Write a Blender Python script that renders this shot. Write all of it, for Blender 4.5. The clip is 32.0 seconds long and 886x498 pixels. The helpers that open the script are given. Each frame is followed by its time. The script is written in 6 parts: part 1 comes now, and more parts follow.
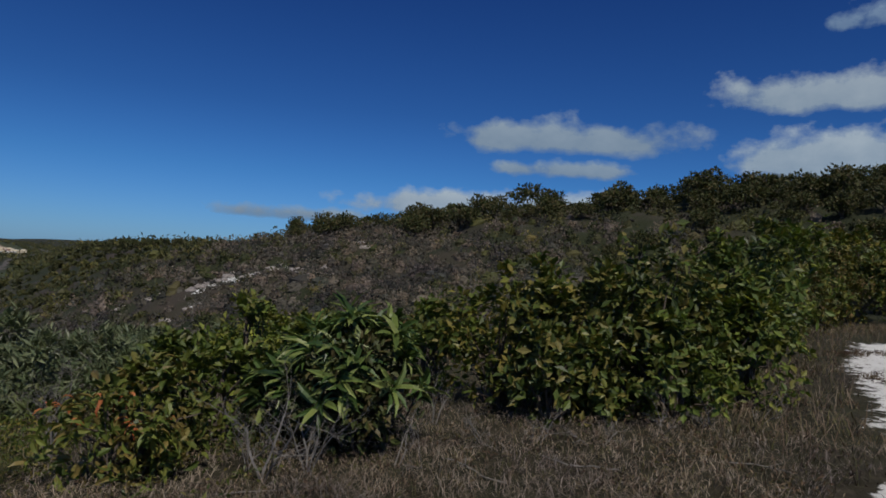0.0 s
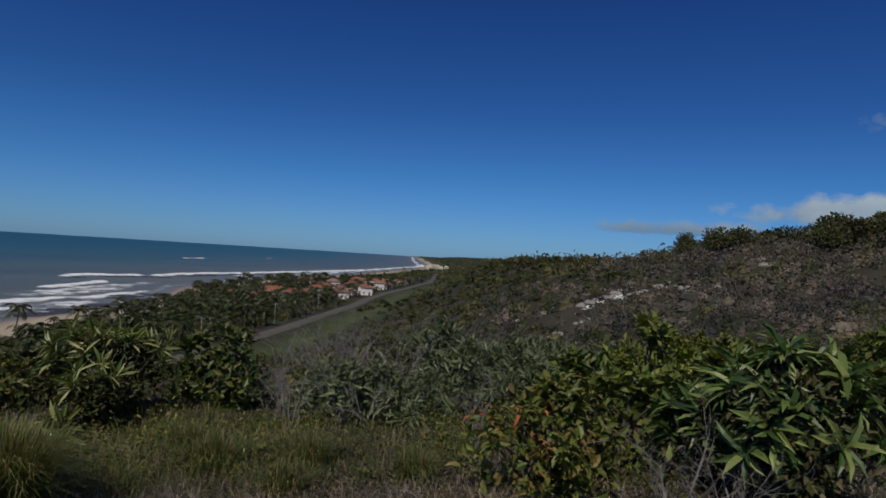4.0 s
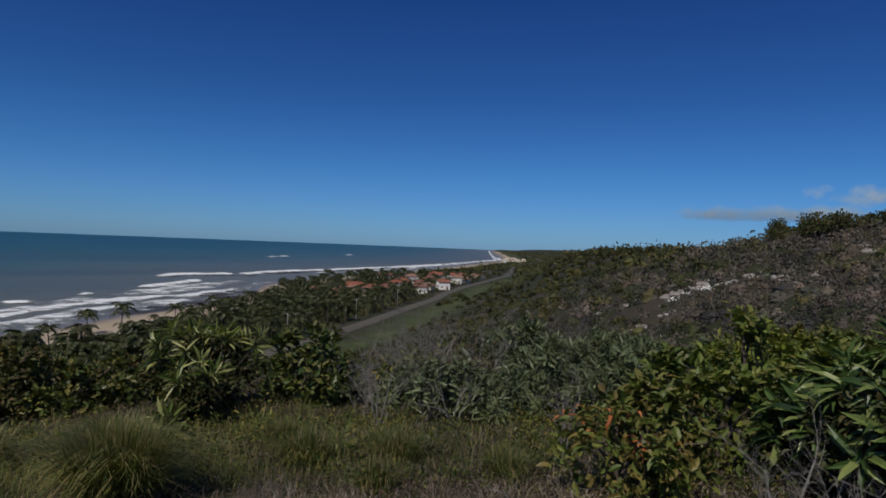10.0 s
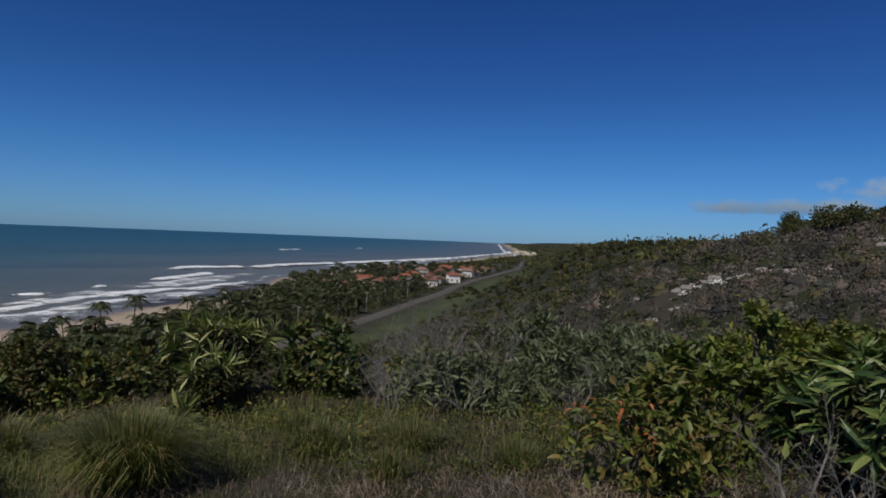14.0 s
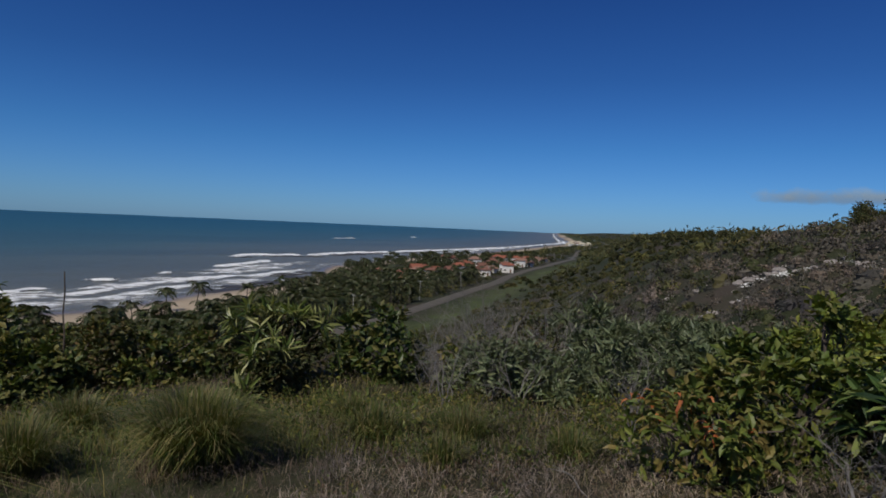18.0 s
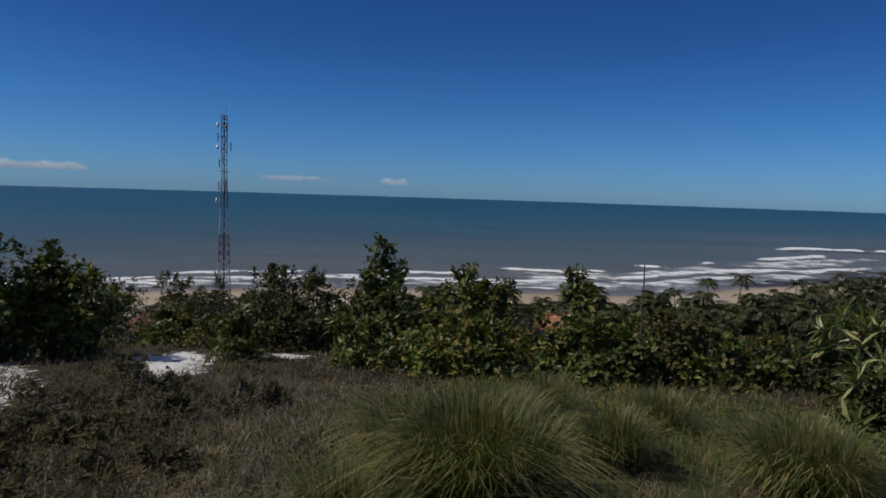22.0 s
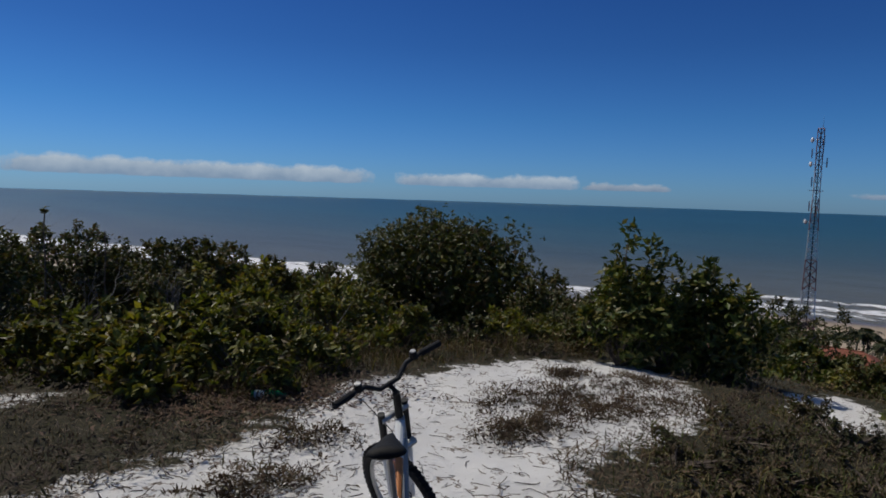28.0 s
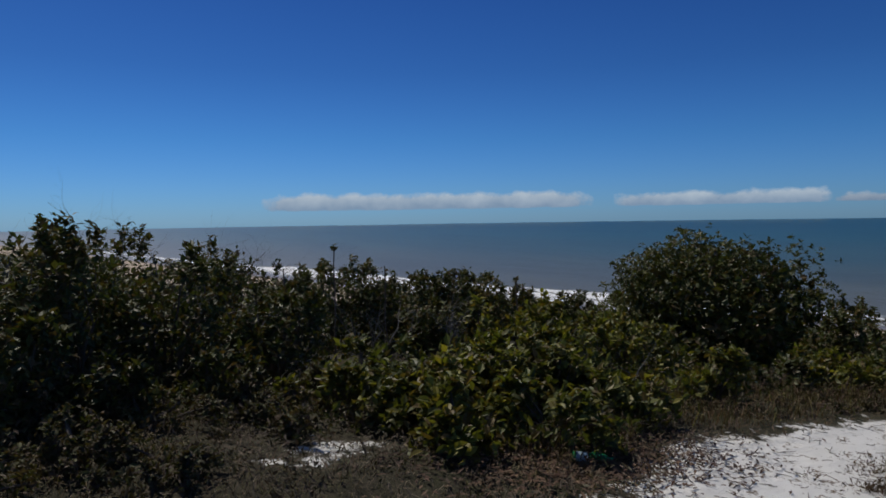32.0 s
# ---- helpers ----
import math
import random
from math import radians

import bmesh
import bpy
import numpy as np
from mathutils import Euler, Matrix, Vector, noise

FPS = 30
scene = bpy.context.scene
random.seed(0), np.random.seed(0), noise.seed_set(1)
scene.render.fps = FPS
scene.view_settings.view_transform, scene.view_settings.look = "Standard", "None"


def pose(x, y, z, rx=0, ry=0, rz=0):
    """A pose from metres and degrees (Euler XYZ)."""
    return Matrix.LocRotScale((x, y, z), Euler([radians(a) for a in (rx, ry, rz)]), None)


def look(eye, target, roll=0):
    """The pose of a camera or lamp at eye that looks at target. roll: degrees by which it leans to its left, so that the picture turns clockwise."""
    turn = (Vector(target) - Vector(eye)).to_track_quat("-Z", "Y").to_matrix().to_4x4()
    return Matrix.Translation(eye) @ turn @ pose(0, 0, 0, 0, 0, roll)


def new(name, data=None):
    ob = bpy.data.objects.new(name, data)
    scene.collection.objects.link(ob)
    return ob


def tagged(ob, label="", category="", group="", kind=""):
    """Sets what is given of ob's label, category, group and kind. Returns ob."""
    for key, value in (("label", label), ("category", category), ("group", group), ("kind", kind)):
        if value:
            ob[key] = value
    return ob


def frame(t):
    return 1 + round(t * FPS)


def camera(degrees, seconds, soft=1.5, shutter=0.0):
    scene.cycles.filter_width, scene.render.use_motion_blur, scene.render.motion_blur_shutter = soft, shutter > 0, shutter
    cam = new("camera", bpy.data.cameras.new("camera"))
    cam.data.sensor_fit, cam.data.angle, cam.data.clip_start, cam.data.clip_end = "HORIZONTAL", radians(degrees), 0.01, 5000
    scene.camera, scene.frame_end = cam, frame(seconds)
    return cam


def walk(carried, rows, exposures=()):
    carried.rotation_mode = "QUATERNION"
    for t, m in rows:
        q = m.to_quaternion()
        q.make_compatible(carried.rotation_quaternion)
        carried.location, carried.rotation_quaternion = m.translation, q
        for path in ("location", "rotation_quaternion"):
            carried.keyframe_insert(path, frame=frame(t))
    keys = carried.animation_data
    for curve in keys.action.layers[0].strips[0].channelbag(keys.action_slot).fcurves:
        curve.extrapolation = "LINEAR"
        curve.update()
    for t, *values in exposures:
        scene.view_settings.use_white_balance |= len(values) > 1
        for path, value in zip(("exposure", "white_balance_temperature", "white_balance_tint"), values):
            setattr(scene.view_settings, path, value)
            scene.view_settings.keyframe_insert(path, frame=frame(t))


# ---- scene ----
cam = camera(69.36, 32.0, 1.7)
# seconds, place, heading to the left of +y, upward tilt, lean
PATH = [
    (0.0, -0.000, -0.000, 1.650, 0.02, 1.04, 3.56),
    (0.5, -0.131, -0.040, 1.612, 6.49, 0.59, 3.94),
    (1.0, -0.237, -0.007, 1.623, 13.84, -0.20, 3.90),
    (1.5, -0.295, 0.139, 1.620, 19.82, 0.58, 4.39),
    (2.0, -0.315, 0.216, 1.635, 24.31, 0.79, 4.54),
    (2.5, -0.294, 0.222, 1.674, 28.36, 1.38, 4.05),
    (3.0, -0.225, 0.192, 1.670, 31.49, 0.83, 3.25),
    (3.5, -0.276, 0.269, 1.668, 33.03, 0.69, 3.51),
    (5.5, -0.292, 0.251, 1.721, 35.49, -0.26, 2.69),
    (6.0, -0.287, 0.242, 1.723, 37.21, 0.05, 2.70),
    (6.5, -0.288, 0.257, 1.716, 37.17, -0.50, 2.41),
    (7.0, -0.290, 0.260, 1.717, 37.28, -0.40, 2.03),
    (7.5, -0.299, 0.238, 1.720, 37.39, -0.15, 2.26),
    (8.0, -0.307, 0.254, 1.718, 35.91, -0.29, 2.56),
    (8.5, -0.304, 0.257, 1.723, 35.14, 0.02, 2.30),
    (9.0, -0.322, 0.257, 1.722, 37.48, -0.56, 1.88),
    (9.5, -0.355, 0.247, 1.719, 39.85, -0.63, 2.12),
    (10.0, -0.359, 0.245, 1.717, 40.38, -0.51, 2.32),
    (10.5, -0.374, 0.236, 1.713, 40.85, -0.69, 2.16),
    (11.0, -0.357, 0.217, 1.717, 41.14, -0.62, 2.41),
    (11.5, -0.371, 0.229, 1.714, 41.05, -0.69, 2.43),
    (12.0, -0.351, 0.207, 1.713, 41.11, -1.15, 2.19),
    (12.5, -0.353, 0.213, 1.712, 41.58, -1.36, 1.95),
    (13.0, -0.350, 0.213, 1.712, 42.19, -1.18, 2.35),
    (13.5, -0.354, 0.218, 1.716, 41.25, -1.13, 2.35),
    (15.5, -0.363, 0.205, 1.711, 41.79, -1.45, 2.42),
    (16.0, -0.378, 0.195, 1.702, 43.74, -1.93, 2.48),
    (16.5, -0.372, 0.188, 1.709, 44.20, -2.08, 2.54),
    (17.0, -0.374, 0.194, 1.702, 44.94, -1.71, 2.50),
    (17.5, -0.366, 0.193, 1.699, 45.31, -1.95, 2.35),
    (18.0, -0.360, 0.197, 1.698, 45.97, -2.29, 2.55),
    (18.5, -0.365, 0.166, 1.694, 49.28, -2.53, 2.47),
    (19.0, -0.390, 0.099, 1.686, 54.78, -3.25, 2.84),
    (19.5, -0.572, 0.112, 1.693, 59.19, -4.25, 2.61),
    (20.0, -0.701, 0.062, 1.658, 62.97, -4.18, 2.16),
    (20.5, -0.802, -0.065, 1.655, 69.44, -6.08, 1.47),
    (21.0, -0.963, -0.070, 1.655, 75.96, -5.99, 1.00),
    (21.5, -1.147, -0.023, 1.663, 84.52, -5.72, 1.36),
    (22.0, -1.245, -0.022, 1.700, 91.87, -4.96, 1.82),
    (22.5, -1.290, -0.121, 1.674, 97.27, -5.56, 2.23),
    (23.0, -1.233, -0.306, 1.666, 101.08, -3.74, 0.18),
    (23.5, -1.296, -0.491, 1.663, 105.17, -5.01, 0.44),
    (24.0, -1.455, -0.603, 1.694, 111.59, -3.95, 1.13),
    (24.5, -1.491, -0.720, 1.693, 118.79, -3.12, 0.76),
    (26.5, -1.542, -1.300, 1.626, 128.80, -2.33, 0.26),
    (27.0, -1.616, -1.437, 1.614, 135.48, -3.14, 1.38),
    (27.5, -1.629, -1.523, 1.605, 139.36, -4.37, 2.02),
    (28.0, -1.585, -1.683, 1.588, 140.26, -4.74, 1.79),
    (28.5, -1.488, -1.901, 1.599, 141.35, -3.04, -1.08),
    (29.0, -1.407, -2.033, 1.594, 144.78, -3.81, 0.40),
    (29.5, -1.399, -2.232, 1.595, 150.47, -2.53, -0.44),
    (30.0, -1.390, -2.412, 1.574, 153.53, -4.46, 0.68),
    (30.5, -1.299, -2.579, 1.585, 152.05, -2.86, -0.51),
    (31.0, -1.196, -2.669, 1.590, 153.64, -3.90, -0.98),
    (31.5, -1.200, -2.811, 1.589, 156.99, -3.50, 0.03),
    (32.0, -1.249, -2.989, 1.606, 159.71, -2.69, -0.90),
]
EXPOSURE = -0.35
walk(cam, [(t, pose(x, y, z, 90 + tilt, 0, turn) @ pose(0, 0, 0, 0, 0, lean)) for t, x, y, z, turn, tilt, lean in PATH],
     [(0.0, EXPOSURE), (2.0, EXPOSURE - 0.07), (4.0, EXPOSURE - 0.05), (9.0, EXPOSURE), (13.0, EXPOSURE + 0.05), (20.0, EXPOSURE + 0.10), (23.0, EXPOSURE), (32.0, EXPOSURE)])

# ---- light ----
SUN_AZ, SUN_EL = 196.0, 51.0          # to the left of +y, above the horizon
to_sun = Vector((-math.sin(radians(SUN_AZ)) * math.cos(radians(SUN_EL)), math.cos(radians(SUN_AZ)) * math.cos(radians(SUN_EL)), math.sin(radians(SUN_EL))))
world = bpy.data.worlds.new("sky")
scene.world = world
world.use_nodes = True
wn = world.node_tree
sky = wn.nodes.new("ShaderNodeTexSky")
sky.sky_type, sky.sun_disc = "NISHITA", False
sky.sun_elevation, sky.sun_rotation = radians(SUN_EL), math.atan2(to_sun.x, to_sun.y)
sky.air_density, sky.dust_density, sky.ozone_density, sky.altitude = 1.0, 0.2, 2.0, 50
where = wn.nodes.new("ShaderNodeTexCoord")     # deep blue higher up, clean sea air along the horizon
height = wn.nodes.new("ShaderNodeSeparateXYZ")
air = wn.nodes.new("ShaderNodeValToRGB")
# the last two stops pale the unseen upper sky to lift and neutralise shadows
stops = [(0.0, (0.165, 0.342, 0.715)), (0.05, (0.143, 0.320, 0.665)), (0.12, (0.107, 0.283, 0.572)), (0.22, (0.081, 0.220, 0.475)), (0.42, (0.058, 0.161, 0.405)), (0.62, (0.25, 0.28, 0.35)), (1.0, (0.58, 0.53, 0.48))]
while len(air.color_ramp.elements) < len(stops):
    air.color_ramp.elements.new(0.5)
for el, (p, c) in zip(air.color_ramp.elements, stops):
    el.position, el.color = p, (*c, 1)
tint = wn.nodes.new("ShaderNodeMix")
tint.data_type, tint.blend_type = "RGBA", "MULTIPLY"
tint.inputs[0].default_value = 1.0
wn.links.new(where.outputs["Generated"], height.inputs[0])
wn.links.new(height.outputs["Z"], air.inputs[0])
wn.links.new(sky.outputs[0], tint.inputs[6])
wn.links.new(air.outputs[0], tint.inputs[7])
wn.links.new(tint.outputs[2], wn.nodes["Background"].inputs[0])
wn.nodes["Background"].inputs[1].default_value = 0.146
lamp = bpy.data.lights.new("sun", "SUN")
lamp.energy, lamp.angle, lamp.color = 3.4, radians(0.53), (1.0, 0.94, 0.84)
sun = new("sun", lamp)
sun.matrix_world = look(to_sun * 300, (0, 0, 0))


# ---- material helpers ----
class Nodes:
    def __init__(self, name):
        self.mat = bpy.data.materials.new(name)
        self.mat.use_nodes = True
        self.t = self.mat.node_tree
        self.out = self.t.nodes["Material Output"]
        self.bsdf = self.t.nodes["Principled BSDF"]

    def node(self, kind, **values):
        n = self.t.nodes.new("ShaderNode" + kind)
        for k, v in values.items():
            if k in n.inputs:
                n.inputs[k].default_value = v
        return n

    def link(self, a, b):
        self.t.links.new(a, b)

    def noise(self, scale, detail=4.0, rough=0.55, space="Object", stretch=None):
        tc = self.node("TexCoord")
        n = self.node("TexNoise", Scale=scale, Detail=detail, Roughness=rough)
        src = tc.outputs[space]
        if stretch:
            m = self.node("Mapping", Scale=stretch)
            self.link(src, m.inputs["Vector"])
            src = m.outputs[0]
        self.link(src, n.inputs["Vector"])
        return n.outputs["Fac"]

    def ramp(self, src, stops):
        r = self.node("ValToRGB")
        e = r.color_ramp.elements
        while len(e) < len(stops):
            e.new(0.5)
        for el, (p, c) in zip(e, stops):
            el.position, el.color = p, (*c, 1) if len(c) == 3 else c
        self.link(src, r.inputs[0])
        return r.outputs[0]

    def mix(self, fac, a, b, mode="MIX"):
        m = self.node("Mix")
        m.data_type, m.blend_type = "RGBA", mode
        for sock, v in ((m.inputs[0], fac), (m.inputs[6], a), (m.inputs[7], b)):
            if isinstance(v, (int, float)):
                sock.default_value = v
            elif isinstance(v, tuple):
                sock.default_value = (*v, 1)
            else:
                self.link(v, sock)
        return m.outputs[2]

    def math(self, op, a, b=0.0, clamp=False):
        m = self.node("Math")
        m.operation, m.use_clamp = op, clamp
        for sock, v in ((m.inputs[0], a), (m.inputs[1], b)):
            if isinstance(v, (int, float)):
                sock.default_value = v
            else:
                self.link(v, sock)
        return m.outputs[0]

    def attr(self, name):
        a = self.node("Attribute")
        a.attribute_name = name
        return a.outputs["Fac"]

    def island(self):
        return self.node("NewGeometry").outputs["Random Per Island"]

    def bump(self, height, strength, distance):
        b = self.node("Bump", Strength=strength, Distance=distance)
        self.link(height, b.inputs["Height"])
        self.link(b.outputs[0], self.bsdf.inputs["Normal"])

    def done(self, color=None, rough=0.6, metal=0.0, spec=0.5):
        b = self.bsdf
        if isinstance(color, tuple):
            b.inputs["Base Color"].default_value = (*color, 1)
        elif color is not None:
            self.link(color, b.inputs["Base Color"])
        if isinstance(rough, (int, float)):
            b.inputs["Roughness"].default_value = rough
        else:
            self.link(rough, b.inputs["Roughness"])
        b.inputs["Metallic"].default_value = metal
        b.inputs["Specular IOR Level"].default_value = spec
        return self.mat


def plain(name, color, rough=0.6, metal=0.0, vary=0.25, scale=9.0, spec=0.5):
    """A surface of one colour with soft stains and a fine grain."""
    n = Nodes(name)
    dark = tuple(c * (1 - vary) for c in color)
    light = tuple(min(1, c * (1 + vary)) for c in color)
    c = n.ramp(n.noise(scale, 6), [(0.3, dark), (0.7, light)])
    n.bump(n.noise(scale * 8, 3), 0.15, 0.01)
    return n.done(c, rough, metal, spec)


def leafy(name, colours, rough=0.42, sheer=0.22, patch=0.35, differ=False, toned=False):
    """Leaves: each leaf takes its colour at random, and whole plants differ a little."""
    n = Nodes(name)
    grey = [0.3 * c[0] + 0.59 * c[1] + 0.11 * c[2] for c in colours]
    stops = [(i / len(colours), tuple(0.93 * v + 0.07 * g for v in c)) for i, (c, g) in enumerate(zip(colours, grey))]
    if toned:
        mean = [sum(c[i] for _, c in stops) / len(stops) for i in range(3)]
        stops = [(p, tuple(0.45 * v + 0.55 * m for v, m in zip(c, mean))) for p, c in stops]
    r = n.node("ValToRGB")
    r.color_ramp.interpolation = "LINEAR"
    e = r.color_ramp.elements
    while len(e) < len(stops):
        e.new(0.5)
    for el, (p, c) in zip(e, stops):
        el.position, el.color = p, (*c, 1)
    n.link(n.island(), r.inputs[0])
    wide = n.ramp(n.noise(patch, 3, space="Object"), [(0.35, (0.62, 0.62, 0.66)), (0.65, (1.25, 1.2, 1.0))])
    c = n.mix(1.0, r.outputs[0], wide, "MULTIPLY")
    if differ:
        c = n.mix(1.0, c, n.ramp(n.node("ObjectInfo").outputs["Random"], [(0.0, (0.72, 0.80, 0.85)), (0.5, (1.0, 1.0, 1.0)), (1.0, (1.2, 1.14, 0.95))]), "MULTIPLY")
    if toned:
        c = n.mix(1.0, c, n.ramp(n.attr("tone"), [(0.0, (0.34, 0.42, 0.42)), (0.45, (0.85, 0.9, 0.9)), (0.8, (1.25, 1.15, 1.1)), (1.0, (1.9, 1.75, 1.65))]), "MULTIPLY")
    n.done(c, rough, 0.0, 0.34)
    tr = n.node("BsdfTranslucent")
    n.link(n.mix(1.0, c, (1.15, 1.2, 0.45), "MULTIPLY"), tr.inputs["Color"])
    m = n.node("MixShader")
    m.inputs[0].default_value = sheer
    n.link(n.bsdf.outputs[0], m.inputs[1])
    n.link(tr.outputs[0], m.inputs[2])
    n.link(m.outputs[0], n.out.inputs["Surface"])
    return n.mat


# ---- mesh helpers ----
def mesh_of(name, verts, faces, smooth=False, attrs=()):
    """A mesh from an array of places and an array of triangles or quads."""
    verts, faces = np.asarray(verts, np.float32), np.asarray(faces, np.int32)
    me = bpy.data.meshes.new(name)
    k = faces.shape[1]
    me.vertices.add(len(verts))
    me.vertices.foreach_set("co", verts.ravel())
    me.loops.add(faces.size)
    me.loops.foreach_set("vertex_index", faces.ravel())
    me.polygons.add(len(faces))
    me.polygons.foreach_set("loop_start", np.arange(0, faces.size, k, dtype=np.int32))
    for key, values in attrs:
        a = me.attributes.new(key, "FLOAT", "POINT")
        a.data.foreach_set("value", np.asarray(values, np.float32))
    me.update(calc_edges=True)
    me.polygons.foreach_set("use_smooth", np.full(len(faces), smooth))
    return me


def part(name, data, material, parent=None, label=""):
    """Links a mesh, or a bmesh, as one object under its thing."""
    if isinstance(data, bmesh.types.BMesh):
        me = bpy.data.meshes.new(name)
        data.to_mesh(me)
        data.free()
        data = me
    if material and not data.materials:
        data.materials.append(material)
    ob = new(name, data)
    ob.parent = parent
    if label:
        ob["label"] = label
    return ob


def thing(name, x, y, z, label, category, group="", turn=0.0):
    ob = new(name)
    ob.empty_display_size = 0.2
    ob.matrix_basis = pose(x, y, z, 0, 0, turn)
    return tagged(ob, label, category, group)


def box(bm, size, m=None, bevel=0.0):
    r = bmesh.ops.create_cube(bm, size=1.0, matrix=(m or Matrix()) @ Matrix.Diagonal((*size, 1)))
    if bevel:
        edges = list({e for v in r["verts"] for e in v.link_edges})
        bmesh.ops.bevel(bm, geom=edges, offset=bevel, segments=2, affect="EDGES")
    return bm


def tube_arrays(a, b, ra, rb, sides=5):
    """Tapered sticks from the points a to the points b, all at once."""
    a, b = np.atleast_2d(a), np.atleast_2d(b)
    n = len(a)
    d = b - a
    d = d / (np.linalg.norm(d, axis=1, keepdims=True) + 1e-9)
    ref = np.where(np.abs(d[:, 2:3]) > 0.9, np.array([[1.0, 0, 0]]), np.array([[0, 0, 1.0]]))
    s = np.cross(d, ref)
    s /= np.linalg.norm(s, axis=1, keepdims=True) + 1e-9
    q = np.cross(d, s)
    ang = np.arange(sides) * 2 * np.pi / sides
    ring = s[:, None] * np.cos(ang)[None, :, None] + q[:, None] * np.sin(ang)[None, :, None]
    ra, rb = np.broadcast_to(ra, n), np.broadcast_to(rb, n)
    v = np.concatenate([a[:, None] + ring * ra[:, None, None], b[:, None] + ring * rb[:, None, None]], 1)
    i = np.arange(sides)
    f = np.stack([i, (i + 1) % sides, (i + 1) % sides + sides, i + sides], 1)
    f = (f[None] + (np.arange(n) * 2 * sides)[:, None, None]).reshape(-1, 4)
    return v.reshape(-1, 3), f


def tube(bm, points, radius, sides=8):
    """A round bar through the points, added to bm."""
    pts = [Vector(p) for p in points]
    rings = []
    for i, p in enumerate(pts):
        d = (pts[min(i + 1, len(pts) - 1)] - pts[max(i - 1, 0)]).normalized()
        s = d.cross(Vector((0, 0, 1)) if abs(d.z) < 0.9 else Vector((1, 0, 0))).normalized()
        q = d.cross(s)
        r = radius[i] if isinstance(radius, (list, tuple)) else radius
        rings.append([bm.verts.new(p + (s * math.cos(2 * math.pi * k / sides) + q * math.sin(2 * math.pi * k / sides)) * r) for k in range(sides)])
    for a, b in zip(rings, rings[1:]):
        for k in range(sides):
            bm.faces.new((a[k], a[(k + 1) % sides], b[(k + 1) % sides], b[k]))
    bm.faces.new(rings[0][::-1])
    bm.faces.new(rings[-1])
    return bm


def unit(v):
    return v / (np.linalg.norm(v, axis=-1, keepdims=True) + 1e-9)


def leaf_arrays(base, way, up, length, width, droop=0.15, fold=0.25):
    """Leaves with a rounded blade that folds along the rib and bends over to a pointed tip."""
    n = len(base)
    way = unit(way)
    side = unit(np.cross(way, up))
    nrm = np.cross(side, way)
    L, W = np.broadcast_to(length, n)[:, None], np.broadcast_to(width, n)[:, None]
    rows = [base]
    for f, w in ((0.30, 0.46), (0.68, 0.42)):
        mid = base + way * L * f + nrm * L * droop * (1.35 * f - 1.95 * f * f)
        rows += [mid + side * W * w + nrm * W * fold, mid, mid - side * W * w + nrm * W * fold]
    rows.append(base + way * L - nrm * L * droop * 0.6)
    v = np.stack(rows, 1).reshape(-1, 3)
    f = np.array([[0, 2, 1], [0, 3, 2], [1, 2, 5], [1, 5, 4], [2, 3, 6], [2, 6, 5], [4, 5, 7], [5, 6, 7]])
    return v, (f[None] + (np.arange(n) * 8)[:, None, None]).reshape(-1, 3)


def leaf2_arrays(base, way, up, length, width):
    """Simple folded leaves, two triangles each, for what stands far off."""
    n = len(base)
    way = unit(way)
    side = unit(np.cross(way, up))
    nrm = np.cross(side, way)
    L, W = np.broadcast_to(length, n)[:, None], np.broadcast_to(width, n)[:, None]
    mid = base + way * L * 0.5
    v = np.stack([base, mid + side * W * 0.5 + nrm * W * 0.2, base + way * L, mid - side * W * 0.5 + nrm * W * 0.2], 1).reshape(-1, 3)
    f = np.array([[0, 1, 2], [0, 2, 3]])
    f = (f[None] + (np.arange(n) * 4)[:, None, None]).reshape(-1, 3)
    return v, f


# ---- the lie of the land ----
SEA = -35.0
SHORE = np.array([(-5000, 1900), (-1200, 260), (-450, -40), (-300, -100), (-250, -127), (-124, -215), (-48, -245), (74, -252), (118, -283), (190, -322), (235, -365), (280, -416),
                  (332, -440), (400, -480), (486, -512), (600, -560), (797, -655), (1334, -925), (2000, -1430), (3000, -2180), (5000, -3650)], float)
PROFILE = np.array([(-500, -48), (-60, -37.5), (0, -35), (25, -33.6), (45, -32.2), (60, -31), (95, -28), (112, -26), (130, -25.6), (150, -23.4), (168, -16),
                    (185.5, -6.6), (194, -3.2), (198, -1.75), (202.5, -0.9), (211, 0.0), (240, 1.4), (290, 5), (400, 9), (1000, 20), (6000, 60)], float)


def smooth_noise(x, y, size, seed):
    """Soft hills and hollows between -1 and 1, size metres apart."""
    r = np.random.RandomState(seed)
    out = 0 * x
    for k in range(6):
        a, p = r.rand() * 2 * np.pi, r.rand() * 2 * np.pi
        q = (0.6 + 0.9 * r.rand()) * 2 * np.pi / size
        out = out + np.sin((x * np.cos(a) + y * np.sin(a)) * q + p + 0.8 * np.sin((y * np.cos(a) - x * np.sin(a)) * q * 0.7 + p * 2))
    return out / 4.0


COAST = np.array([p for p in SHORE if not 190 < p[0] < 797 or p[0] == 332.0])
COAST[COAST[:, 0] == 332, 1] = -416
ROAD = np.array([(-120, -112), (60, -118), (95, -131), (125, -145), (147, -157), (171, -170), (204, -188), (239, -206), (260, -221), (330, -258), (368, -276), (475, -338), (563, -386), (676, -460), (797, -540), (1334, -815), (2000, -1320)], float)


def shore_x(y):
    return np.interp(y, SHORE[:, 0], SHORE[:, 1])


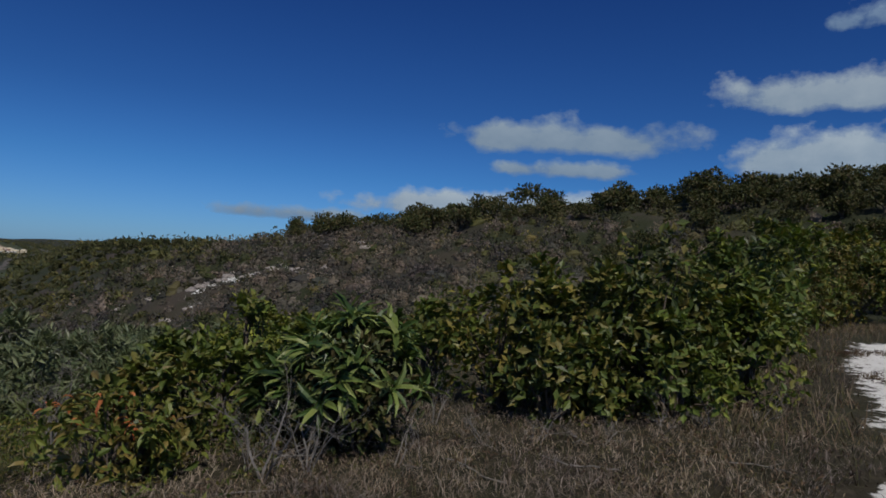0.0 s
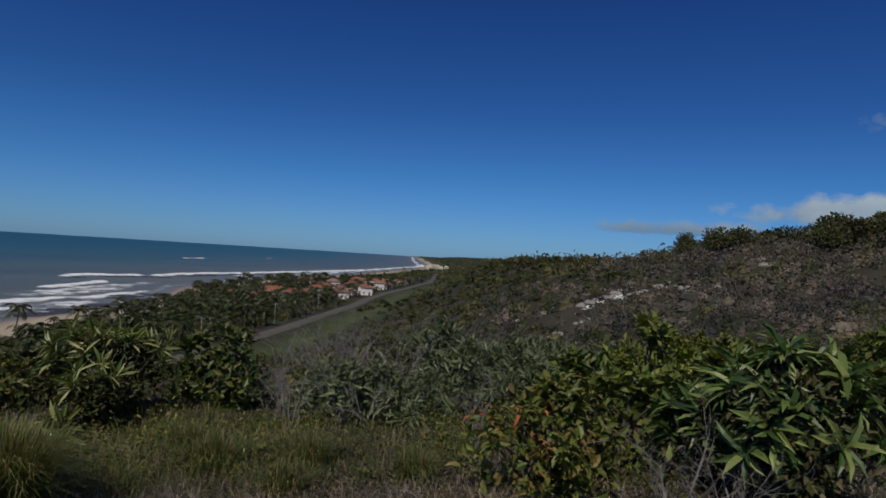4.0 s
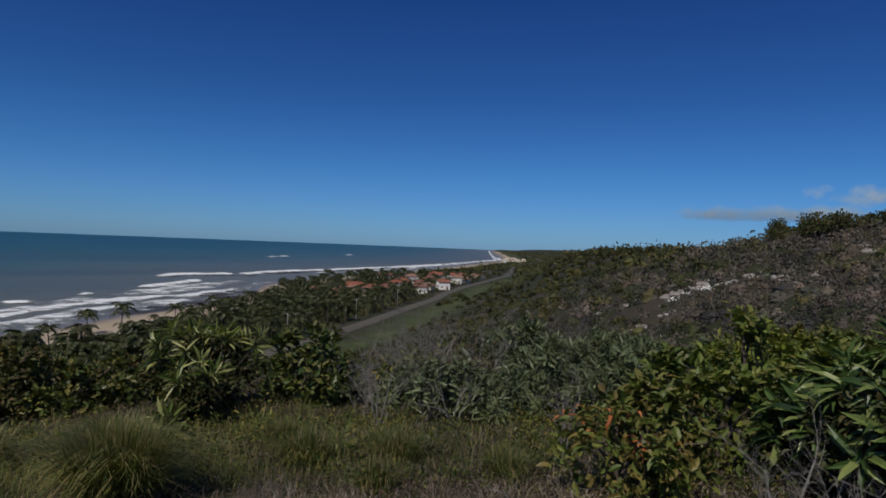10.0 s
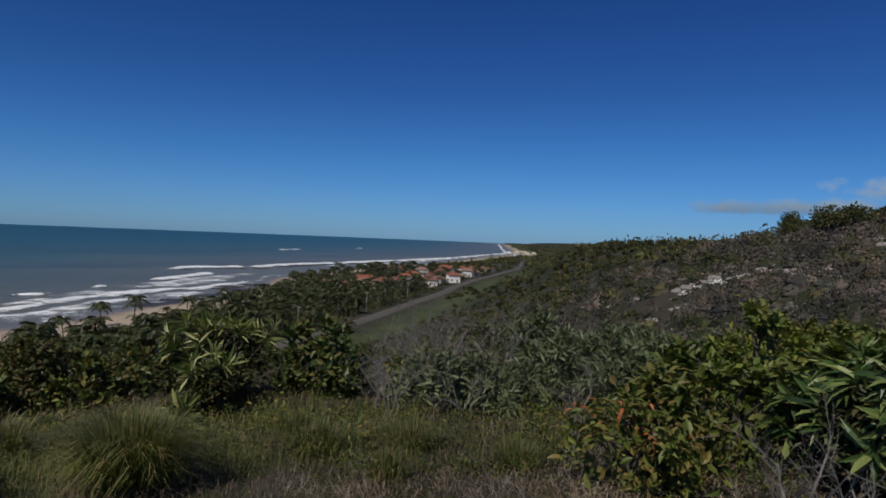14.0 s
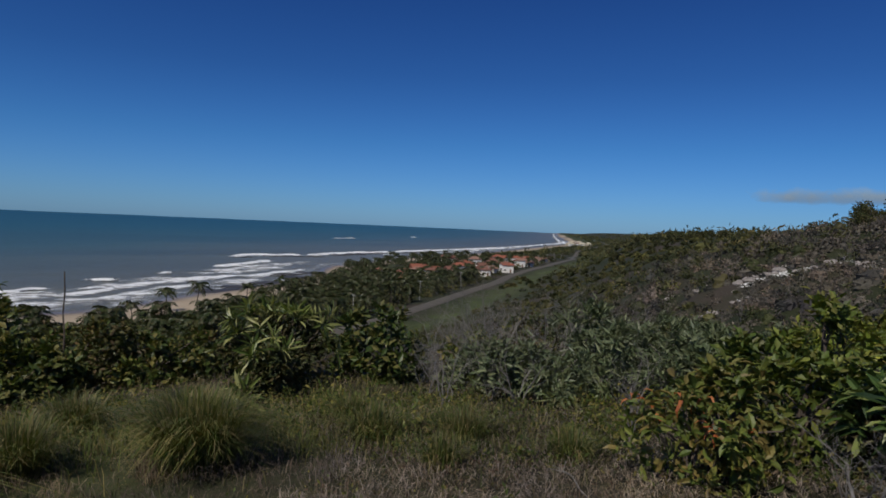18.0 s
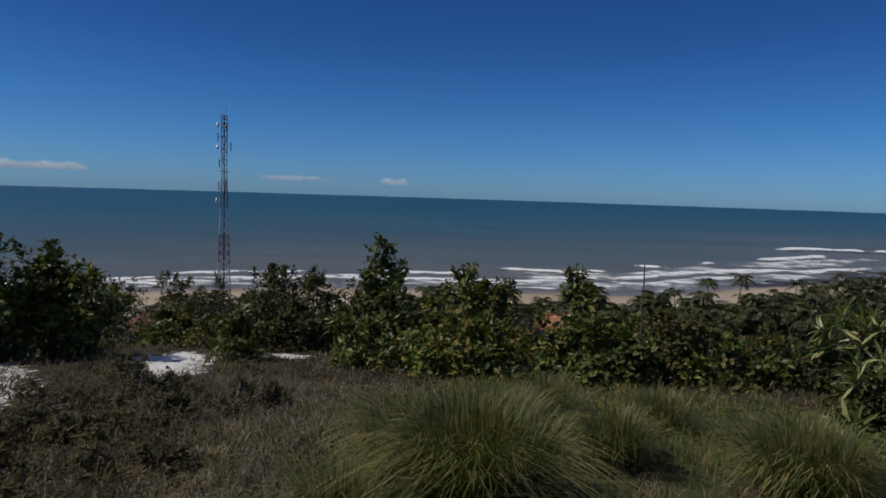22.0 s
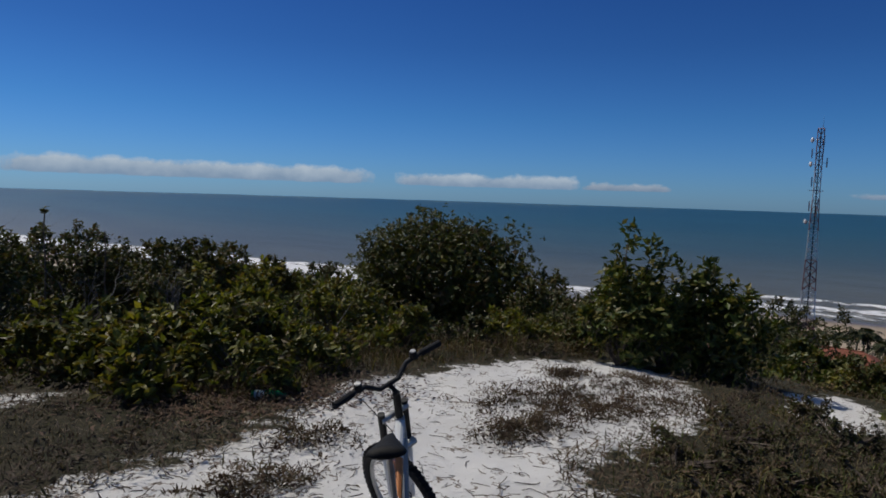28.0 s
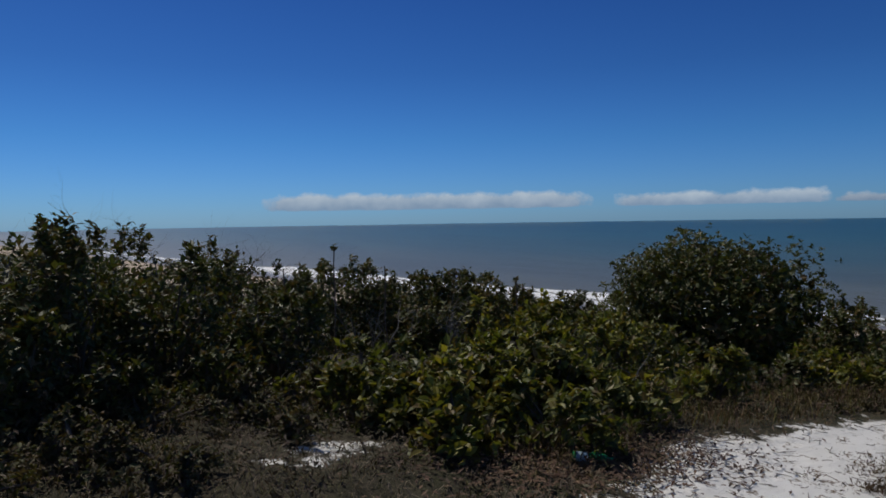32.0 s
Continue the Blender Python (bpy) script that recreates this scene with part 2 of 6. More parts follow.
def inland(x, y):
    """Metres inland from the waterline; the bay reaches out only on the beach side."""
    u = (x - np.interp(y, COAST[:, 0], COAST[:, 1])) * 0.85
    out = (np.interp(y, COAST[:, 0], COAST[:, 1]) - shore_x(y)) * 0.85
    return u + out * np.clip((110 - u) / 70, 0, 1)


def road_at(y):
    return np.interp(y, ROAD[:, 0], ROAD[:, 1])


def road_u(y):
    """How far inland the coast road runs."""
    return inland(road_at(y), y)


def ground_z(x, y):
    x, y = np.asarray(x, float), np.asarray(y, float)
    u = inland(x, y)
    u = u - np.clip((y - 260) / 300, 0, 1) * 22 * np.clip((u - 125) / 15, 0, 1)
    z = np.interp(u, PROFILE[:, 0], PROFILE[:, 1])
    # the hollow before the hill, then the hill with its ridge
    z = z - 6.0 * np.exp(-(((x + 16) / 22) ** 2 + ((y - 48) / 22) ** 2))
    ax, ay, bx, by = -24.0, 130.0, 80.0, 88.0
    ll = math.hypot(bx - ax, by - ay)
    s = ((x - ax) * (bx - ax) + (y - ay) * (by - ay)) / ll
    n = (-(x - ax) * (by - ay) + (y - ay) * (bx - ax)) / ll
    rise = 4.3 + 8.6 * np.clip(s / ll, 0, 1.6)
    g = np.where(n < 0, np.exp(-(n / 36) ** 2), np.exp(-(n / 130) ** 2)) * np.where(s < 0, np.exp(-(s / 13) ** 2), 1)
    z = z + rise * g
    r = np.hypot(x + 1, y + 1)
    z = z - np.clip((-9 - y) * 0.085, 0, 14) * np.clip((u - 60) / 60, 0, 1)
    wild = np.clip((r - 14) / 60, 0, 1) * np.clip((u - 120) / 60, 0, 1)
    z = z + wild * (1.1 * smooth_noise(x, y, 26, 3) + 0.75 * smooth_noise(x, y, 10, 4))
    z = np.where(u > 50, np.maximum(z - np.clip((r - 450) / 1500, 0, 1) * 26, np.minimum(z, -31.0)), z)
    near = np.exp(-(r / 25) ** 2)
    z = z + near * (0.05 * smooth_noise(x, y, 2.6, 5) + 0.02 * smooth_noise(x, y, 0.8, 6))
    return z


def gz(x, y):
    return float(ground_z(x, y))

# ---- materials ----
GREEN = [(0.038, 0.060, 0.011), (0.062, 0.096, 0.016), (0.102, 0.140, 0.024), (0.045, 0.072, 0.012), (0.175, 0.190, 0.040), (0.22, 0.19, 0.048)]
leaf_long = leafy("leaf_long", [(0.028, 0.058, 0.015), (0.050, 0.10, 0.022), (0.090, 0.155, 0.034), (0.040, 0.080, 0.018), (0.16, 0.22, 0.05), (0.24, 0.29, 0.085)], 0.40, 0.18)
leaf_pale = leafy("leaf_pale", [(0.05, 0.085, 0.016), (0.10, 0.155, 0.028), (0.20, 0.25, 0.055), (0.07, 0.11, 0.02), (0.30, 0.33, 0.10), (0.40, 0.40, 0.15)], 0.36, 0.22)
leaf_green = leafy("leaf_green", GREEN, 0.45, 0.22, 0.35, True)
leaf_yellow = leafy("leaf_yellow", [(0.060, 0.089, 0.014), (0.106, 0.154, 0.022), (0.174, 0.234, 0.032), (0.070, 0.106, 0.017), (0.300, 0.330, 0.048), (0.150, 0.150, 0.031)], 0.5, 0.26, 0.35, True)
leaf_olive = leafy("leaf_olive", [(0.073, 0.084, 0.017), (0.119, 0.136, 0.022), (0.204, 0.220, 0.033), (0.079, 0.095, 0.018), (0.341, 0.314, 0.044), (0.165, 0.116, 0.033)], 0.52, 0.32, 0.35, True)
leaf_silver = leafy("leaf_silver", [(0.072, 0.106, 0.050), (0.115, 0.156, 0.077), (0.180, 0.222, 0.118), (0.084, 0.120, 0.054), (0.246, 0.276, 0.156), (0.079, 0.096, 0.036)], 0.4, 0.15)
leaf_rust = leafy("leaf_rust", [(0.056, 0.090, 0.016), (0.100, 0.144, 0.025), (0.175, 0.206, 0.033), (0.081, 0.119, 0.022), (0.200, 0.215, 0.045), (0.210, 0.160, 0.045)], 0.48, 0.26)
leaf_flame = leafy("leaf_flame", [(0.55, 0.17, 0.045), (0.66, 0.24, 0.08), (0.46, 0.12, 0.03)], 0.5, 0.3)
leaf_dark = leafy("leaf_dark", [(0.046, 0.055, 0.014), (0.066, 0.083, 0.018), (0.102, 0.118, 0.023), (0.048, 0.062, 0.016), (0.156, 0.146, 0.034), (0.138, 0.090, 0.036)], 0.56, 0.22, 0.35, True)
leaf_round = leafy("leaf_round", [(0.060, 0.075, 0.015), (0.090, 0.110, 0.020), (0.14, 0.155, 0.028), (0.068, 0.085, 0.016), (0.18, 0.175, 0.038), (0.14, 0.105, 0.035)], 0.5, 0.2, 0.5)
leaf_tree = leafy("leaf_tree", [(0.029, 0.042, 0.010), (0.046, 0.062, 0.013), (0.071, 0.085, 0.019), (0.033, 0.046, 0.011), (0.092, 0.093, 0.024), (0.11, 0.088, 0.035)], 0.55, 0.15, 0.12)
scrub_green = leafy("scrub_green", [(0.040, 0.052, 0.016), (0.060, 0.076, 0.020), (0.088, 0.100, 0.028), (0.044, 0.056, 0.017), (0.115, 0.108, 0.034), (0.125, 0.098, 0.042)], 0.6, 0.15, 0.12, False, True)
scrub_dry = leafy("scrub_dry", [(0.088, 0.069, 0.063), (0.122, 0.099, 0.091), (0.160, 0.137, 0.128), (0.065, 0.052, 0.046), (0.090, 0.082, 0.055), (0.215, 0.195, 0.184)], 0.9, 0.1, 0.12, False, True)
brush_dry = leafy("brush_dry", [(0.050, 0.030, 0.020), (0.090, 0.055, 0.038), (0.14, 0.090, 0.064), (0.055, 0.044, 0.018), (0.080, 0.076, 0.026), (0.20, 0.15, 0.115)], 0.9, 0.1, 0.6)
leaf_low = leafy("leaf_low", [(0.054, 0.060, 0.021), (0.084, 0.090, 0.030), (0.118, 0.116, 0.042), (0.082, 0.058, 0.038), (0.16, 0.13, 0.065), (0.12, 0.080, 0.056)], 0.7, 0.2, 0.6, True)
frond = leafy("frond", [(0.020, 0.034, 0.009), (0.032, 0.052, 0.013), (0.050, 0.074, 0.020), (0.022, 0.038, 0.010), (0.078, 0.090, 0.028), (0.085, 0.072, 0.03)], 0.42, 0.18, 0.1)
blade_green = leafy("blade_green", [(0.054, 0.082, 0.016), (0.092, 0.126, 0.024), (0.145, 0.172, 0.038), (0.064, 0.094, 0.018), (0.19, 0.175, 0.052), (0.27, 0.22, 0.10)], 0.55, 0.28, 0.8)
twig_grey = leafy("twig_grey", [(0.228, 0.180, 0.158), (0.324, 0.264, 0.234), (0.156, 0.120, 0.106), (0.432, 0.366, 0.324), (0.204, 0.162, 0.138)], 0.9, 0.05, 0.7)
blade_dry = leafy("blade_dry", [(0.105, 0.070, 0.052), (0.16, 0.112, 0.086), (0.23, 0.172, 0.136), (0.085, 0.058, 0.042), (0.31, 0.25, 0.205), (0.11, 0.105, 0.042)], 0.9, 0.12, 0.7)
bark = plain("bark", (0.11, 0.085, 0.065), 0.9, 0, 0.4, 14)
bark_grey = plain("bark_grey", (0.165, 0.150, 0.136), 0.9, 0, 0.35, 20)
palm_bark = plain("palm_bark", (0.075, 0.064, 0.052), 0.9, 0, 0.3, 3)


def ground_material():
    n = Nodes("ground")
    dry = n.ramp(n.noise(3.0, 12, 0.78), [(0.30, (0.013, 0.009, 0.007)), (0.48, (0.036, 0.025, 0.019)), (0.60, (0.066, 0.047, 0.037)), (0.74, (0.14, 0.108, 0.09))])
    soil = n.mix(n.math("MULTIPLY", n.noise(0.35, 5), 0.8), dry, n.ramp(n.noise(5, 6), [(0.3, (0.022, 0.03, 0.01)), (0.7, (0.05, 0.06, 0.02))]))
    far = n.ramp(n.noise(0.05, 9, 0.68), [(0.3, (0.016, 0.024, 0.009)), (0.48, (0.03, 0.034, 0.016)), (0.62, (0.055, 0.044, 0.036)), (0.8, (0.10, 0.085, 0.07))])
    base = n.mix(n.attr("far"), soil, far)
    grass = n.ramp(n.noise(0.4, 8, 0.6), [(0.3, (0.045, 0.065, 0.018)), (0.7, (0.11, 0.135, 0.045))])
    base = n.mix(n.math("MULTIPLY", n.attr("grassy"), n.ramp(n.noise(0.09, 6), [(0.3, (0.2,) * 3), (0.6, (1,) * 3)])), base, grass)
    white = n.ramp(n.noise(1.3, 9, 0.7), [(0.2, (0.66, 0.645, 0.62)), (0.8, (0.86, 0.85, 0.83))])
    # litter of grey straw and little roots on the sand
    litter = n.ramp(n.noise(9.0, 6, 0.75, stretch=(1.0, 2.6, 1.0)), [(0.61, (1, 1, 1)), (0.70, (0.40, 0.33, 0.28))])
    white = n.mix(1.0, white, litter, "MULTIPLY")
    thread = n.math("ABSOLUTE", n.math("SUBTRACT", n.noise(7.0, 3, 0.5), 0.5))
    where = n.ramp(n.noise(4.3, 4, 0.6), [(0.50, (0.2, 0.2, 0.2)), (0.56, (0, 0, 0))])
    thread = n.ramp(n.math("ADD", thread, where), [(0.0, (0.22, 0.18, 0.15)), (0.014, (0.32, 0.27, 0.22)), (0.03, (1, 1, 1))])
    white = n.mix(1.0, white, thread, "MULTIPLY")
    edge = n.math("ADD", n.attr("sand"), n.math("MULTIPLY", n.math("SUBTRACT", n.noise(3.2, 8, 0.7), 0.5), 1.5))
    base = n.mix(n.ramp(edge, [(0.46, (0, 0, 0)), (0.56, (1, 1, 1))]), base, white)
    tan = n.ramp(n.noise(0.04, 7), [(0.3, (0.36, 0.28, 0.20)), (0.7, (0.47, 0.39, 0.29))])
    wet = n.mix(n.attr("wet"), tan, (0.16, 0.13, 0.11))
    base = n.mix(n.ramp(n.math("ADD", n.attr("beach"), n.math("MULTIPLY", n.math("SUBTRACT", n.noise(0.06, 6), 0.5), 0.9)), [(0.4, (0, 0, 0)), (0.6, (1, 1, 1))]), base, wet)
    n.bump(n.math("ADD", n.math("MULTIPLY", n.noise(14, 10, 0.75), 0.55), n.math("MULTIPLY", n.noise(4.2, 3, 0.5), 0.9)), 0.8, 0.06)
    rough = n.math("SUBTRACT", 0.95, n.math("MULTIPLY", n.attr("wet"), 0.65))
    return n.done(base, rough, 0, 0.25)


def sea_material():
    n = Nodes("sea_water")
    c = n.ramp(n.attr("offing"), [(0.0, (0.145, 0.14, 0.11)), (0.10, (0.094, 0.114, 0.10)), (0.22, (0.050, 0.100, 0.104)), (0.5, (0.024, 0.090, 0.110)), (1.0, (0.015, 0.078, 0.108))])
    streak = n.ramp(n.noise(0.012, 7, 0.6, stretch=(1.0, 0.22, 1.0)), [(0.35, (0.82, 0.84, 0.86)), (0.65, (1.12, 1.1, 1.08))])
    c = n.mix(1.0, c, streak, "MULTIPLY")
    n.bump(n.math("ADD", n.noise(0.25, 6, 0.65, stretch=(1, 0.45, 1)), n.noise(0.05, 4, stretch=(1, 0.3, 1))), 0.7, 0.9)
    return n.done(c, 0.38, 0, 0.35)


def foam_material():
    n = Nodes("sea_foam")
    c = n.ramp(n.noise(0.35, 8, 0.7), [(0.3, (0.66, 0.68, 0.70)), (0.6, (0.88, 0.89, 0.90))])
    n.bump(n.noise(0.8, 6), 0.6, 0.4)
    n.done(c, 0.8)
    lace = n.math("ADD", n.math("SUBTRACT", n.math("MULTIPLY", n.noise(0.30, 9, 0.75, stretch=(1.1, 0.36, 1.0)), 2.2), 0.60), n.math("MULTIPLY", n.attr("thick"), 0.62))
    hole = n.node("BsdfTransparent")
    m = n.node("MixShader")
    n.link(n.ramp(lace, [(0.66, (0, 0, 0)), (0.80, (1, 1, 1))]), m.inputs[0])
    n.link(hole.outputs[0], m.inputs[1])
    n.link(n.bsdf.outputs[0], m.inputs[2])
    n.link(m.outputs[0], n.out.inputs["Surface"])
    return n.mat


ground_mat, sea_mat, foam_mat = ground_material(), sea_material(), foam_material()


# ---- ground ----
def inside(px, py, poly):
    """Signed distance to a closed outline, positive inside."""
    poly = np.asarray(poly, float)
    best, odd = np.full(px.shape, 1e9), np.zeros(px.shape, bool)
    for (x0, y0), (x1, y1) in zip(poly, np.roll(poly, -1, 0)):
        dx, dy = x1 - x0, y1 - y0
        t = np.clip(((px - x0) * dx + (py - y0) * dy) / (dx * dx + dy * dy), 0, 1)
        best = np.minimum(best, np.hypot(px - x0 - t * dx, py - y0 - t * dy))
        odd ^= ((y0 > py) != (y1 > py)) & (px < (x1 - x0) * (py - y0) / (y1 - y0 + 1e-12) + x0)
    return np.where(odd, best, -best)


SAND = [
    [(-1.3, -5.5), (-2.2, -6.2), (-3.1, -6.4), (-3.9, -6.75), (-4.7, -7.5), (-5.7, -8.0), (-6.94, -8.0), (-8.7, -8.35), (-10.7, -8.15), (-11.2, -7.4), (-10.2, -6.3), (-9.0, -5.3), (-8.0, -5.1), (-7.1, -4.9), (-5.9, -4.9), (-5.3, -4.3), (-4.3, -3.5), (-3.0, -3.1), (-1.5, -3.9), (-0.4, -5.2)],
    [(-9.4, -4.3), (-10.5, -5.0), (-12.4, -5.9), (-13.8, -5.6), (-13.0, -4.7), (-10.6, -4.0)],
    [(-12.6, -3.2), (-13.6, -3.8), (-14.2, -3.4), (-13.2, -2.9)],
    [(9.9, 15.2), (7.7, 11.9), (6.4, 9.6), (5.35, 7.7), (4.75, 6.8), (5.3, 6.4), (6.3, 7.6), (7.3, 9.4), (8.5, 11.4), (10.8, 15.0)],
    [(3.1, 4.6), (3.7, 5.1), (4.6, 5.2), (4.2, 4.2)],
    [(-1.7, -8.0), (-2.1, -8.5), (-2.6, -8.3), (-2.0, -7.9)],
]
CLUMPS = [(-6.9, -6.45, 0.5), (-7.9, -6.55, 0.5), (-7.4, -5.75, 0.4), (-8.5, -5.75, 0.45), (-9.3, -6.6, 0.35), (-5.8, -5.75, 0.2), (-6.3, -5.7, 0.2), (-4.0, -6.3, 0.16), (-3.3, -5.6, 0.2), (-8.6, -7.3, 0.3), (-2.3, -5.2, 0.25), (7.5, 10.0, 0.45), (8.7, 13.2, 0.3)]
SAND_FAR = [(-28.5, 75.6, 1.3, 0.9), (-27.6, 77.0, 1.3, 0.9), (-26.4, 78.4, 1.5, 1.0), (-25.0, 77.6, 1.6, 0.6), (-23.2, 79.0, 1.3, 0.6), (-27.9, 72.2, 0.7, 0.7), (-20.6, 80.5, 1.3, 0.8), (-19.2, 81.6, 1.4, 0.8), (-17.4, 79.6, 1.5, 0.6), (-15.6, 78.4, 1.6, 0.5), (-13.4, 73.6, 0.9, 0.5), (-22.0, 83.5, 1.3, 0.6),
            (-41.6, 82.0, 0.9, 0.6), (-59.8, 102.6, 1.6, 0.8), (-30.4, 69.5, 0.7, 0.4), (-34.0, 78.0, 0.9, 0.5), (-10.5, 84, 1.1, 0.5)]


def sand_cover(x, y):
    s = np.full(np.shape(x), -5.0)
    for poly in SAND:
        s = np.maximum(s, inside(x, y, poly))
    for cx, cy, r in CLUMPS:
        s = np.minimum(s, (np.hypot(x - cx, y - cy) - r * 0.45) * 0.9 + 0.1)
    near = np.clip(0.5 + s * 0.9, 0, 1)
    far = 0 * near
    for cx, cy, rx, ry in SAND_FAR:
        far = np.maximum(far, 0.60 * np.exp(-(((x - cx) / (rx * 1.1)) ** 2 + ((y - cy) / (ry * 1.3)) ** 2)))
    dune = np.clip(1 - np.hypot((x + 950) / 48, (y - 1412) / 80), 0, 1) * 1.4
    return np.maximum(np.maximum(near, far), dune)


rings = np.concatenate([np.array([0.01, 0.15]), np.geomspace(0.35, 60, 135), np.linspace(61, 112, 64), np.geomspace(115, 4950, 92)])
spokes = np.linspace(0, 2 * np.pi, 640, endpoint=False)
rr, aa = np.meshgrid(rings, spokes, indexing="ij")
gx, gy = -1.5 + rr * np.cos(aa), -1.5 + rr * np.sin(aa)
vx, vy = gx.ravel(), gy.ravel()
vz = ground_z(vx, vy)
i, j = np.meshgrid(np.arange(len(rings) - 1), np.arange(640), indexing="ij")
quad = np.stack([i * 640 + j, (i + 1) * 640 + j, (i + 1) * 640 + (j + 1) % 640, i * 640 + (j + 1) % 640], -1).reshape(-1, 4)
uu, dist = inland(vx, vy), np.hypot(vx, vy)
beach = np.clip((np.interp(vy, [20, 60, 130, 180, 230], [82, 80, 62, 46, 42]) - uu) / 20, 0, 1)
wet = np.clip((14 - uu) / 10, 0, 1)
grassy = np.clip(1 - np.abs(uu - road_u(vy) - 14) / 12, 0, 1) * (vy > 60) + 0.6 * np.exp(-(((vx + 7.6) / 2.6) ** 2 + ((vy - 2) / 3.4) ** 2)) + 0.5 * np.clip((90 - uu) / 20, 0, 1)
ground = part("ground", mesh_of("ground", np.stack([vx, vy, vz], 1), quad, True,
              [("sand", sand_cover(vx, vy)), ("far", np.clip((dist - 12) / 25, 0, 1)), ("beach", beach), ("wet", wet), ("grassy", np.clip(grassy, 0, 1))]), ground_mat)
tagged(ground, "dry sandy hilltop sloping down to a wooded shore and beach", "ground", kind="structure")
# ---- sea ----
sx, sy = np.meshgrid(np.concatenate([-np.geomspace(4900, 420, 60), np.linspace(-415, 20, 60), np.geomspace(30, 1900, 20)]),
                     np.concatenate([-np.geomspace(4900, 500, 40), np.linspace(-490, 700, 120), np.geomspace(715, 4900, 60)]), indexing="ij")
su = inland(sx, sy)
keep = np.hypot(sx, sy) < 4990
sz = SEA + 0.25 * np.sin(su / 7 + 2 * smooth_noise(sx, sy, 120, 9)) * np.clip(-su / 60, 0, 1) * np.clip(1 + su / 500, 0, 1)
n0, n1 = sx.shape
i, j = np.meshgrid(np.arange(n0 - 1), np.arange(n1 - 1), indexing="ij")
quad = np.stack([i * n1 + j, (i + 1) * n1 + j, (i + 1) * n1 + j + 1, i * n1 + j + 1], -1).reshape(-1, 4)
ok = keep.ravel()[quad].all(1) & (su.ravel()[quad] < 60).any(1)
sea = part("water", mesh_of("water", np.stack([sx.ravel(), sy.ravel(), sz.ravel()], 1), quad[ok], True, [("offing", np.clip(-su.ravel() / 1500, 0, 1))]), sea_mat)
tagged(sea, "blue-green sea turning brown and murky near the shore", "sea", kind="structure")


def foam_strip(y0, y1, off0, off1, wide, seed, high=0.5, full=0.5, step=2.0):
    """A line of white water that follows the shore, off metres out; full: how closed the foam is."""
    y = np.arange(y0, y1, step)
    off = np.interp(y, [y0, y1], [off0, off1]) + 4 * smooth_noise(y, 0 * y, 60, seed) + 1.6 * smooth_noise(y, 0 * y + 9, 15, seed + 1)
    w = wide * np.clip(0.75 + 0.5 * smooth_noise(y, 0 * y + 50, 44, seed + 2), 0.25, 1.6)
    ends = np.clip(np.minimum(y - y0, y1 - y) / 14, 0, 1)
    body = (full + 0.28 * smooth_noise(y, 0 * y + 80, 30, seed + 4)) * ends
    rows, thick = [], []
    for fr, hz, tk in ((-0.75, 0.0, -0.5), (-0.5, 0.15, 0.4), (-0.3, 0.8, 1.0), (-0.1, 1.0, 1.0), (0.2, 0.35, 0.75), (0.6, 0.1, 0.4), (1.2, 0.0, -0.35)):
        rows.append(np.stack([shore_x(y) - (off - fr * w) / 0.85, y, SEA + 0.14 + high * hz * np.clip(body, 0, 1)], 1))
        thick.append(tk * body + (0 if tk > 0 else -0.1) - 0.3 * (1 - ends))
    v = np.concatenate(rows)
    m = len(y)
    i, k = np.meshgrid(np.arange(m - 1), np.arange(6), indexing="ij")
    f = np.stack([k * m + i, k * m + i + 1, (k + 1) * m + i + 1, (k + 1) * m + i], -1).reshape(-1, 4)
    return v, f, np.concatenate(thick)


def joined(pieces):
    vs, fs, n = [], [], 0
    for v, f in pieces:
        vs.append(v)
        fs.append(f + n)
        n += len(v)
    return np.concatenate(vs), np.concatenate(fs)


SURF = [  # from y, to y, metres out at each end, width, height, how closed
    (-1300, 60, 26, 22, 12, 0.9, 0.62), (-420, 120, 18, 17, 20, 0.15, 0.34), (-900, 420, 6, 7, 7, 0.1, 0.24),
    (-130, -62, 38, 40, 4, 0.9, 0.9), (-48, 12, 37, 40, 4, 0.9, 0.95), (12, 76, 52, 59, 3, 1.2, 1.0), (84, 116, 76, 66, 3, 1.4, 1.0), (134, 152, 72, 70, 4, 1.8, 1.1),
    (20, 142, 34, 45, 8, 0.8, 0.72), (56, 190, 24, 16, 16, 0.3, 0.42), (118, 232, 50, 17, 12, 1.0, 0.85), (186, 264, 88, 56, 9, 1.5, 1.0),
    (150, 252, 64, 35, 18, 0.5, 0.5), (160, 262, 74, 46, 16, 0.6, 0.5), (170, 250, 34, 10, 14, 0.2, 0.42), (205, 300, 60, 22, 14, 0.2, 0.34), (20, 150, 46, 56, 20, 0.2, 0.3),
    (244, 334, 120, 78, 9, 1.6, 1.0), (326, 620, 79, 47, 9, 1.7, 1.0), (608, 832, 48, 26, 10, 1.7, 1.0), (822, 1520, 27, 12, 11, 1.5, 0.95), (420, 900, 40, 12, 16, 0.3, 0.35),
    (1300, 3400, 26, 16, 14, 0.6, 0.6), (-650, -215, 24, 26, 14, 1.5, 0.95), (-540, -230, 36, 38, 9, 1.6, 0.8), (-600, -200, 12, 12, 18, 0.2, 0.5)]
lines = [foam_strip(y0, y1, o0, o1, wide, 20 + 7 * k, high, full, 2.0 if y1 < 900 else 4.0) for k, (y0, y1, o0, o1, wide, high, full) in enumerate(SURF)]
for yy in (664, 702, 985):
    lines.append(foam_strip(yy, yy + 44, 330, 325, 6, 300 + yy, 1.2, 0.8))
fv, ff = joined([(v, f) for v, f, k in lines])
